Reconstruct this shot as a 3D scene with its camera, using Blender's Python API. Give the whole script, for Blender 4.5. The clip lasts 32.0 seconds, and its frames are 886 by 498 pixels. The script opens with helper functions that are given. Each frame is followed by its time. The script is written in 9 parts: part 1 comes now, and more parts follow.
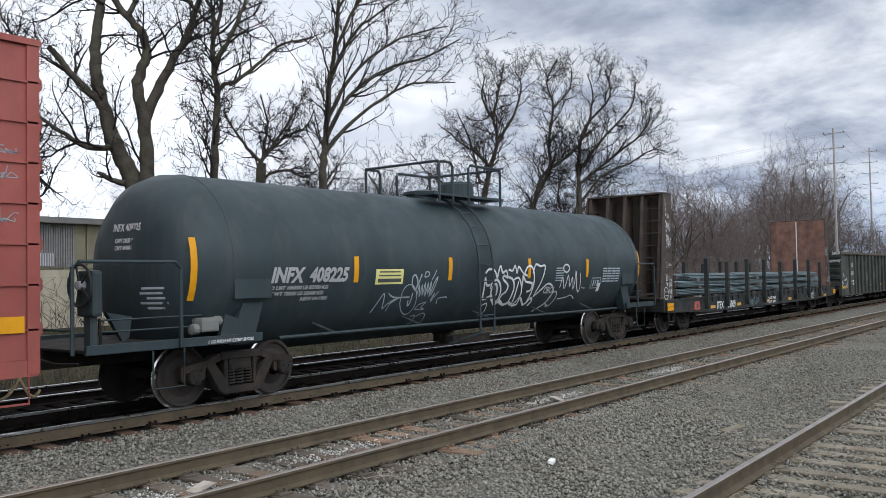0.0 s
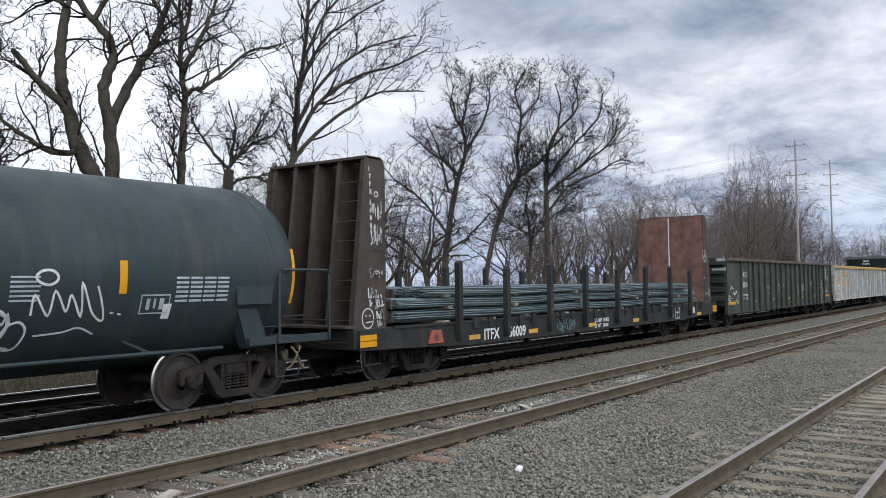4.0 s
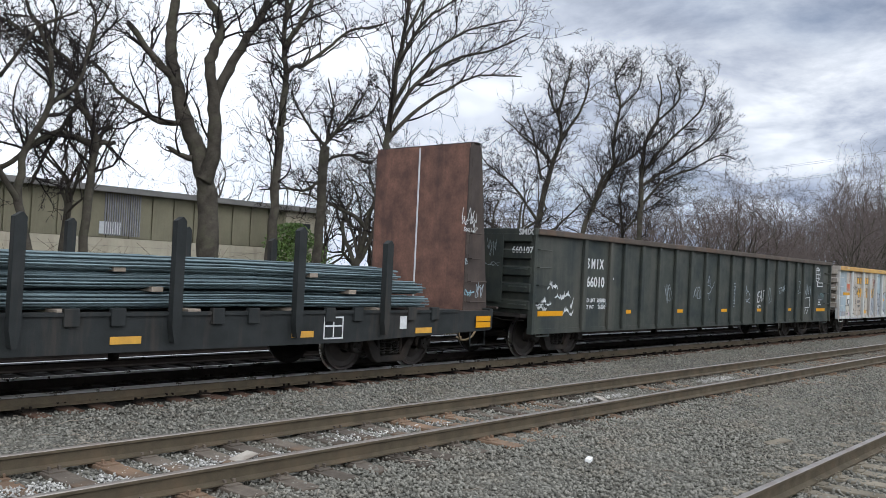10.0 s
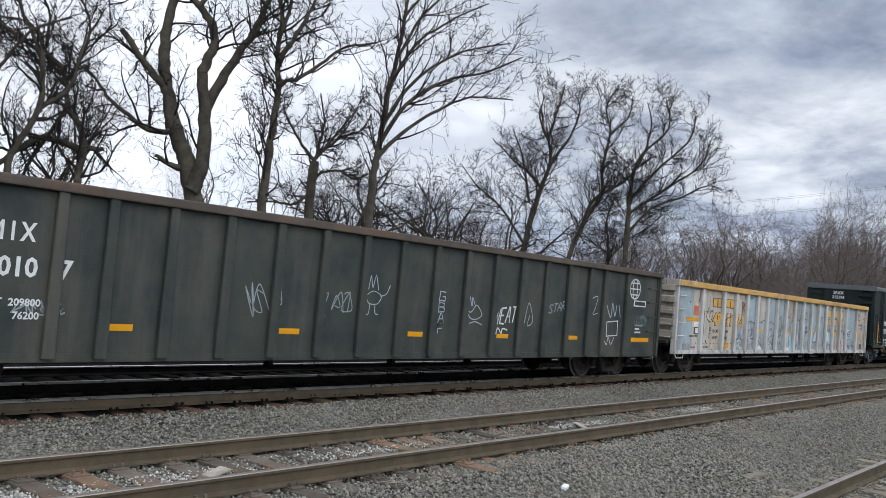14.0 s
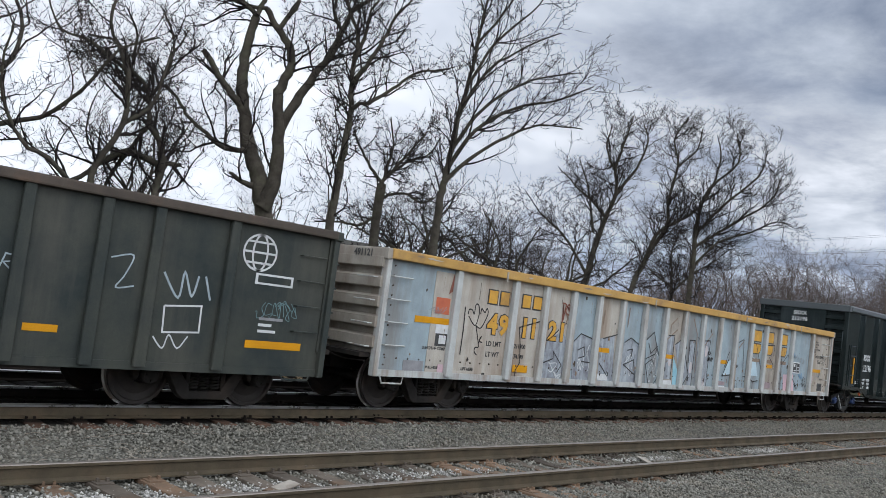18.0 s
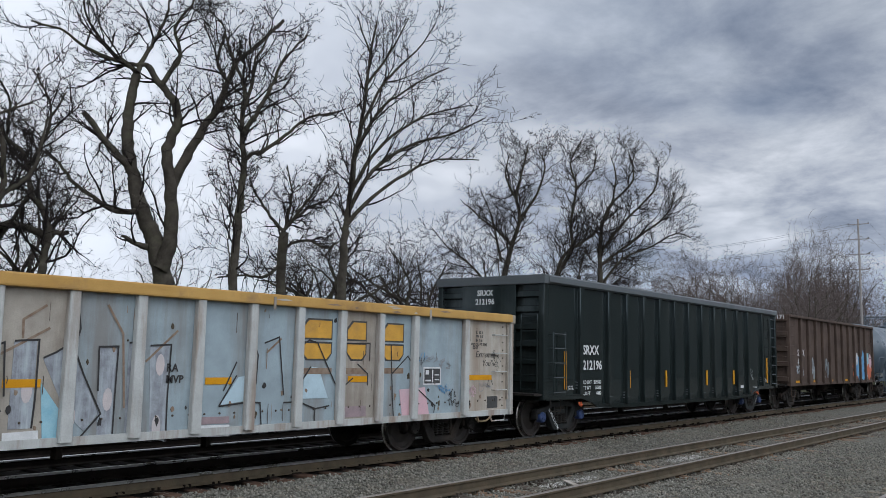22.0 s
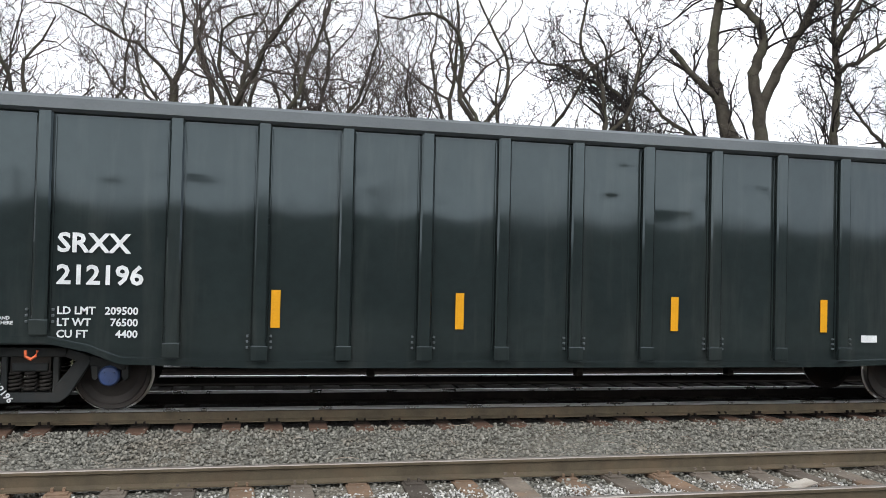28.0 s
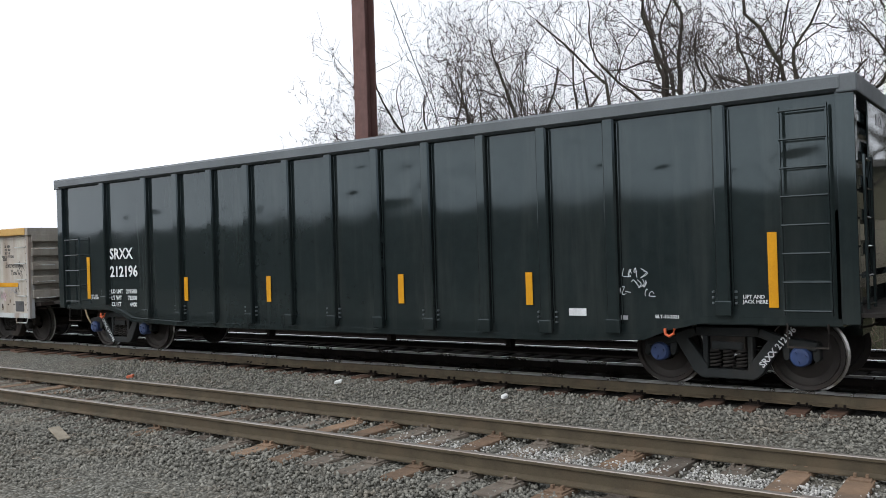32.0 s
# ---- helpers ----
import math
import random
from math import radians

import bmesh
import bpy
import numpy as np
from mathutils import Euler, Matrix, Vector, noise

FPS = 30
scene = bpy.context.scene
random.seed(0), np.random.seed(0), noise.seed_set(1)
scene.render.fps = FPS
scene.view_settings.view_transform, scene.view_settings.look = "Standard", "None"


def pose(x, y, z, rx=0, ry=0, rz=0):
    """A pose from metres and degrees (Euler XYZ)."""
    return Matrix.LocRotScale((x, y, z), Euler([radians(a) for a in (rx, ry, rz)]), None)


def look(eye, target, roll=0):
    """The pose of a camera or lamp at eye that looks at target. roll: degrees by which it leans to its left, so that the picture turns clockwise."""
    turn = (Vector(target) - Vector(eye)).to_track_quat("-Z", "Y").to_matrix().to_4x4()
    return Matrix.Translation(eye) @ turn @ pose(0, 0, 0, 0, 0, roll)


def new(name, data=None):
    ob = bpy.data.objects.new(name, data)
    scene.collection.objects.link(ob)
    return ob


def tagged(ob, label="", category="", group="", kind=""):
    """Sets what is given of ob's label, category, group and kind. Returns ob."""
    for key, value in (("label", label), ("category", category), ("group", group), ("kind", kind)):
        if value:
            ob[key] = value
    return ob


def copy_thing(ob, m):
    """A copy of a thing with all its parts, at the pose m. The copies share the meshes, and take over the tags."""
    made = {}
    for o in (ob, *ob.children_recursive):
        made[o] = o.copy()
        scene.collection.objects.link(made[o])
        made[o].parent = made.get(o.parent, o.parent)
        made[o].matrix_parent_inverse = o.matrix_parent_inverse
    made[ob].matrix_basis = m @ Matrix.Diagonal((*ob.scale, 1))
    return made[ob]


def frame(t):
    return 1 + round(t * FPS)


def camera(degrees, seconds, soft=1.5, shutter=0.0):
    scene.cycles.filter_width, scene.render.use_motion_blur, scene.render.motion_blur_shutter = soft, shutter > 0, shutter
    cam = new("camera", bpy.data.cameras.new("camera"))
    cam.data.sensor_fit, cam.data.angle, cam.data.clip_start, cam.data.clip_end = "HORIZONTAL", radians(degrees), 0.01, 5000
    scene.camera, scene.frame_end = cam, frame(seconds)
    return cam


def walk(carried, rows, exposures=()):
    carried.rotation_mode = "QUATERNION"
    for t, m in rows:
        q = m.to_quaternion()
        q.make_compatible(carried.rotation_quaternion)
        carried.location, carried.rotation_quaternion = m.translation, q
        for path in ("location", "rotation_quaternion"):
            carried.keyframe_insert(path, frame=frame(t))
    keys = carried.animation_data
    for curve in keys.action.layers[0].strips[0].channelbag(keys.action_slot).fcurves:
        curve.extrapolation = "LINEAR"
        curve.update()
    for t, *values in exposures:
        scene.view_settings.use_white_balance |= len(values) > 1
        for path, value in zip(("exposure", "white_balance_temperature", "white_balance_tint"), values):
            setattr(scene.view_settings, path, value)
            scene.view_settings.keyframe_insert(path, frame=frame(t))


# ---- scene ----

# ---- camera ----
def aim(x, y, z, yaw, pitch, roll):
    return pose(x, y, z, 90 + pitch, 0, yaw) @ pose(0, 0, 0, 0, 0, roll)


cam = camera(54.62, 32.0, soft=0.42)
walk(cam, [(t, aim(*p)) for t, *p in (
    (0.0, 0.002, 0.107, 1.894, -52.61, 1.91, -1.08),
    (0.5, 0.004, 0.115, 1.893, -53.36, 1.85, -1.10),
    (1.0, -0.036, 0.109, 1.897, -53.97, 1.89, -0.91),
    (1.5, 0.089, 0.129, 1.884, -54.22, 1.97, -1.36),
    (2.0, 0.011, 0.114, 1.884, -54.21, 2.02, -1.39),
    (2.5, -0.004, 0.103, 1.880, -54.26, 2.14, -1.38),
    (4.5, -0.075, 0.085, 1.891, -54.76, 2.50, -0.67),
    (5.0, -0.097, 0.057, 1.876, -54.07, 2.68, -0.71),
    (5.5, -0.005, -0.006, 1.873, -50.84, -3.34, -2.39),
    (6.0, 0.087, -0.047, 1.866, -50.52, -3.41, 1.22),
    (6.5, 0.114, -0.060, 1.868, -49.62, -3.02, 3.09),
    (7.0, 0.114, -0.056, 1.870, -48.09, -0.92, 2.93),
    (7.5, 0.147, 0.026, 1.871, -45.79, 3.14, 5.06),
    (8.0, 0.034, 0.034, 1.870, -47.57, 3.66, 3.95),
    (8.5, -0.000, 0.038, 1.878, -49.67, 3.54, 4.20),
    (9.0, -0.012, 0.013, 1.874, -49.67, 2.39, 3.26),
    (9.5, -0.023, -0.006, 1.875, -49.44, 2.24, 3.19),
    (10.0, -0.022, -0.010, 1.870, -48.78, 1.34, 2.69),
    (10.5, -0.028, -0.007, 1.875, -47.78, 0.82, 2.23),
    (11.0, -0.017, -0.014, 1.876, -47.02, 0.52, 1.46),
    (11.5, -0.002, -0.010, 1.875, -46.56, 0.49, 1.07),
    (12.0, 0.024, -0.026, 1.867, -46.59, 0.45, 0.70),
    (12.5, 0.003, -0.028, 1.880, -46.61, 0.40, 0.53),
    (13.0, 0.015, -0.026, 1.874, -47.05, 0.31, 1.08),
    (13.5, 0.027, -0.025, 1.901, -48.63, 1.19, 2.81),
    (15.5, -0.080, 0.022, 1.853, -49.29, 5.35, 9.34),
    (16.0, -0.074, 0.007, 1.844, -48.27, 4.86, 8.79),
    (16.5, -0.086, 0.015, 1.842, -47.19, 4.48, 9.18),
    (17.0, -0.085, 0.028, 1.853, -46.46, 4.06, 8.39),
    (17.5, -0.165, 0.055, 1.856, -45.80, 3.94, 7.84),
    (18.0, -0.155, 0.070, 1.864, -45.50, 3.93, 7.39),
    (18.5, -0.103, 0.070, 1.853, -46.34, 3.97, 6.10),
    (19.0, -0.155, 0.070, 1.853, -47.33, 4.07, 5.09),
    (19.5, -0.149, 0.091, 1.858, -47.97, 4.44, 4.30),
    (20.0, -0.156, 0.136, 1.869, -49.91, 5.29, 3.75),
    (20.5, 0.021, 0.116, 1.873, -50.22, 6.72, 2.64),
    (21.0, 0.104, 0.124, 1.873, -50.51, 6.93, 2.02),
    (21.5, 0.103, 0.120, 1.871, -50.79, 7.06, 1.62),
    (22.0, 0.099, 0.102, 1.864, -51.21, 7.00, 1.20),
    (22.5, 0.121, 0.063, 1.864, -51.76, 6.81, 0.93),
    (23.0, 0.017, 0.070, 1.865, -53.28, 6.35, 0.33),
    (23.5, -0.035, 0.022, 1.855, -54.50, 2.97, -0.19),
    (24.0, 0.034, -0.033, 1.866, -54.82, 2.00, -0.96),
    (24.5, 0.184, -0.130, 1.857, -52.58, 1.88, -1.11),
    (26.5, 0.145, 0.012, 1.828, -39.54, 1.57, 0.59),
    (27.0, 0.201, -0.025, 1.827, -34.91, 1.72, 0.82),
    (27.5, 0.176, -0.039, 1.844, -23.04, 1.59, 1.11),
    (28.0, 0.024, -0.050, 1.855, -13.14, 1.28, 1.43),
    (28.5, -0.028, -0.088, 1.860, -4.17, 0.78, 1.46),
    (29.0, 0.021, -0.109, 1.868, -0.28, 0.59, -1.03),
    (29.5, -0.027, -0.067, 1.881, 6.38, -0.24, -2.50),
    (30.0, -0.101, 0.033, 1.866, 13.67, 0.02, -3.16),
    (30.5, -0.183, 0.027, 1.870, 17.84, 0.14, -3.22),
    (31.0, -0.004, 0.083, 1.853, 24.89, 0.16, -1.68),
    (31.5, -0.021, 0.039, 1.866, 32.56, 0.06, -1.87),
    (32.0, -0.041, 0.016, 1.865, 35.76, 0.21, -1.81),
)], [(t, e, k, 10.0) for t, e, k in (
    (0.0, -0.52, 6250), (2.0, -0.58, 6250), (5.0, -0.48, 6250), (7.0, -0.48, 6250), (8.0, -0.65, 6200), (9.0, -0.5, 6200), (11.0, -0.45, 6200), (13.0, -0.5, 6200), (16.0, -0.7, 6150),
    (17.0, -0.7, 6150), (19.0, -0.82, 6150), (21.0, -1.0, 6100), (22.0, -0.98, 6100), (23.0, -0.8, 6150), (24.0, -0.62, 6250), (24.5, -0.55, 6300), (26.5, -0.18, 6450), (28.0, -0.12, 6500), (30.0, -0.1, 6500), (31.0, -0.4, 6450), (32.0, -0.58, 6400))])

# ---- layout, metres: x along the rails, y away from the camera, z from the top of the train's rails ----
YC = 12.07            # middle of the train's track
RAIL_H = 0.18
HALF = 1.57           # half the width of a car


def train_at(t):
    """How far the train has rolled at t seconds."""
    return float(np.interp(t, (0, 1, 2, 2.5, 4.5, 5, 6, 7, 8, 9, 10, 11, 12, 13, 13.5, 15.5, 16, 17, 18, 19, 20, 21, 22, 23, 24, 24.5, 26.5, 27, 28, 29, 30, 31, 32), (0.000, 3.224, 6.449, 8.025, 14.257, 15.847, 19.084, 22.281, 25.493, 28.676, 31.882, 35.136, 38.415, 41.666, 43.323, 50.069, 51.764, 55.123, 58.466, 61.844, 65.242, 68.712, 72.151, 75.542, 78.957, 80.696, 87.643, 89.394, 92.856, 96.389, 99.895, 103.482, 107.098)))


# ---- light ----
def node(tree, kind, **values):
    n = tree.nodes.new(kind)
    for key, value in values.items():
        n.inputs[key.replace("_", " ")].default_value = value
    return n


def sky():
    world = bpy.data.worlds.new("sky")
    scene.world = world
    world.use_nodes = True
    tree = world.node_tree
    tree.nodes.clear()
    link = tree.links.new
    out = tree.nodes.new("ShaderNodeOutputWorld")
    back = node(tree, "ShaderNodeBackground", Strength=1.0)
    clear = tree.nodes.new("ShaderNodeTexSky")
    clear.sky_type, clear.sun_disc = "NISHITA", False
    clear.sun_elevation, clear.sun_rotation = radians(40), radians(210)
    dim = tree.nodes.new("ShaderNodeVectorMath")
    dim.operation = "SCALE"
    dim.inputs["Scale"].default_value = 0.15
    link(clear.outputs[0], dim.inputs[0])
    coord = tree.nodes.new("ShaderNodeTexCoord")
    sep = tree.nodes.new("ShaderNodeSeparateXYZ")
    link(coord.outputs["Generated"], sep.inputs[0])
    up = tree.nodes.new("ShaderNodeMath")
    up.operation = "MAXIMUM"
    up.inputs[1].default_value = 0.0
    link(sep.outputs[2], up.inputs[0])
    lift = tree.nodes.new("ShaderNodeMath")
    lift.inputs[1].default_value = 0.2
    link(up.outputs[0], lift.inputs[0])
    flat = []
    for k in (0, 1):
        d = tree.nodes.new("ShaderNodeMath")
        d.operation = "DIVIDE"
        link(sep.outputs[k], d.inputs[0])
        link(lift.outputs[0], d.inputs[1])
        flat.append(d)
    comb = tree.nodes.new("ShaderNodeCombineXYZ")
    for k in (0, 1):
        link(flat[k].outputs[0], comb.inputs[k])

    def ramp(source, stops):
        r = tree.nodes.new("ShaderNodeValToRGB")
        while len(r.color_ramp.elements) < len(stops):
            r.color_ramp.elements.new(0.5)
        for e, (p, c) in zip(r.color_ramp.elements, stops):
            e.position, e.color = p, (*c, 1)
        link(source, r.inputs[0])
        return r
    big = node(tree, "ShaderNodeTexNoise", Scale=2.5, Detail=10.0, Roughness=0.6, Distortion=0.2)
    link(comb.outputs[0], big.inputs["Vector"])
    clouds = ramp(big.outputs[0], ((0.33, (0.42, 0.47, 0.57)), (0.45, (0.67, 0.71, 0.79)), (0.55, (0.92, 0.95, 0.99)), (0.66, (1.22, 1.23, 1.26))))
    # the cloud deck is thick and blue-grey overhead, thin and white lower down, hazy blue at the horizon
    deck = ramp(up.outputs[0], ((0.0, (0.74, 0.85, 1.06)), (0.07, (0.88, 0.96, 1.10)), (0.13, (1.14, 1.17, 1.22)), (0.22, (1.20, 1.21, 1.24)), (0.31, (0.86, 0.90, 0.97)), (0.5, (0.88, 0.92, 0.98))))
    mix = tree.nodes.new("ShaderNodeMix")
    mix.data_type, mix.blend_type = "RGBA", "MULTIPLY"
    mix.inputs["Factor"].default_value = 1.0
    link(clouds.outputs[0], mix.inputs["A"])
    link(deck.outputs[0], mix.inputs["B"])
    veil = node(tree, "ShaderNodeTexNoise", Scale=0.5, Detail=4.0, Roughness=0.5)
    link(comb.outputs[0], veil.inputs["Vector"])
    gaps = ramp(veil.outputs[0], ((0.30, (0.5, 0.5, 0.5)), (0.45, (1, 1, 1))))
    cover = tree.nodes.new("ShaderNodeMix")
    cover.data_type = "RGBA"
    link(gaps.outputs[0], cover.inputs["Factor"])
    link(dim.outputs[0], cover.inputs["A"])
    link(mix.outputs["Result"], cover.inputs["B"])
    mix = cover
    # thin, bright cloud on the sun's side
    glow = tree.nodes.new("ShaderNodeMapRange")
    glow.inputs["From Min"].default_value, glow.inputs["From Max"].default_value = 0.93, 0.42
    glow.interpolation_type = "SMOOTHSTEP"
    link(sep.outputs[0], glow.inputs["Value"])
    thin = tree.nodes.new("ShaderNodeMix")
    thin.data_type = "RGBA"
    thin.inputs["B"].default_value = (2.12, 2.18, 2.28, 1)
    much = tree.nodes.new("ShaderNodeMath")
    much.operation = "MULTIPLY"
    much.inputs[1].default_value = 0.72
    link(glow.outputs[0], much.inputs[0])
    link(much.outputs[0], thin.inputs["Factor"])
    link(mix.outputs["Result"], thin.inputs["A"])
    # brightest behind the camera, where the sun stands behind the cloud
    south = tree.nodes.new("ShaderNodeMapRange")
    south.inputs["From Min"].default_value, south.inputs["From Max"].default_value = 0.25, -0.8
    south.inputs["To Min"].default_value, south.inputs["To Max"].default_value = 1.0, 1.9
    south.interpolation_type = "SMOOTHSTEP"
    link(sep.outputs[1], south.inputs["Value"])
    lit = tree.nodes.new("ShaderNodeVectorMath")
    lit.operation = "SCALE"
    link(thin.outputs["Result"], lit.inputs[0])
    link(south.outputs[0], lit.inputs["Scale"])
    link(lit.outputs[0], back.inputs[0])
    link(back.outputs[0], out.inputs[0])


sky()
sun = new("sun", bpy.data.lights.new("sun", "SUN"))
sun.data.energy, sun.data.angle, sun.data.color = 1.0, radians(25), (1.0, 0.96, 0.9)
sun.matrix_world = look((-18, -28, 30), (0, 5, 0))


# ---- materials ----
def mat(name, c1, c2=None, rough=0.7, metal=0.0, scale=5.0, streak=0.0, dirt=None, dirt_amount=0.35, bump=0.15, fine=70.0, spots=0.5, spec=0.5, island=False, objvar=0.0):
    """A weathered surface: two colours by coarse noise, fine grain, dirt in patches or in streaks that run down."""
    m = bpy.data.materials.new(name)
    m.use_nodes = True
    tree = m.node_tree
    link = tree.links.new
    b = tree.nodes["Principled BSDF"]
    b.inputs["Metallic"].default_value = metal
    b.inputs["Specular IOR Level"].default_value = spec
    c2 = c2 or tuple(v * 0.75 for v in c1)
    coord = tree.nodes.new("ShaderNodeTexCoord")
    n1 = node(tree, "ShaderNodeTexNoise", Scale=scale, Detail=6.0, Roughness=0.6)
    n2 = node(tree, "ShaderNodeTexNoise", Scale=fine, Detail=4.0, Roughness=0.6)
    link(coord.outputs["Object"], n1.inputs["Vector"])
    link(coord.outputs["Object"], n2.inputs["Vector"])

    def mix(fac, a, c):
        x = tree.nodes.new("ShaderNodeMix")
        x.data_type = "RGBA"
        for port, value in (("Factor", fac), ("A", a), ("B", c)):
            if isinstance(value, tuple):
                x.inputs[port].default_value = (*value, 1)
            elif isinstance(value, float):
                x.inputs[port].default_value = value
            else:
                link(value, x.inputs[port])
        return x.outputs["Result"]

    def band(source, lo, hi, top=1.0):
        r = tree.nodes.new("ShaderNodeMapRange")
        r.inputs["From Min"].default_value, r.inputs["From Max"].default_value = lo, hi
        r.inputs["To Max"].default_value = top
        link(source, r.inputs["Value"])
        return r.outputs[0]
    colour = mix(band(n1.outputs[0], 0.35, 0.65), c1, c2)
    colour = mix(band(n2.outputs[0], 0.4, 0.75, 0.35), colour, tuple(v * 0.55 for v in c2))
    if dirt:
        place = tree.nodes.new("ShaderNodeMapping")
        place.inputs["Scale"].default_value = (9, 9, 0.9) if streak else (1.3, 1.3, 1.3)
        link(coord.outputs["Object"], place.inputs[0])
        n3 = node(tree, "ShaderNodeTexNoise", Scale=1.0 if not streak else streak, Detail=7.0, Roughness=0.65)
        link(place.outputs[0], n3.inputs["Vector"])
        colour = mix(band(n3.outputs[0], spots, spots + 0.18, dirt_amount), colour, dirt)
    if island or objvar:
        source = tree.nodes.new("ShaderNodeNewGeometry").outputs["Random Per Island"] if island else tree.nodes.new("ShaderNodeObjectInfo").outputs["Random"]
        tone = tree.nodes.new("ShaderNodeHueSaturation")
        link(band(source, 0, 1, 1.0), tone.inputs["Value"])
        tone_in = tone.inputs["Value"].links[0].from_node
        spread = objvar or 0.45
        tone_in.inputs["To Min"].default_value, tone_in.inputs["To Max"].default_value = 1 - spread, 1 + spread
        link(colour, tone.inputs["Color"])
        colour = tone.outputs[0]
    link(colour, b.inputs["Base Color"])
    link(band(n1.outputs[0], 0.3, 0.7), b.inputs["Roughness"])
    r = b.inputs["Roughness"].links[0].from_node
    spread = min(0.1, rough * 0.4)
    r.inputs["To Min"].default_value, r.inputs["To Max"].default_value = max(rough - spread, 0.03), min(rough + spread, 1)
    if bump:
        bp = node(tree, "ShaderNodeBump", Strength=bump, Distance=0.01)
        link(n2.outputs[0], bp.inputs["Height"])
        link(bp.outputs[0], b.inputs["Normal"])
    return m


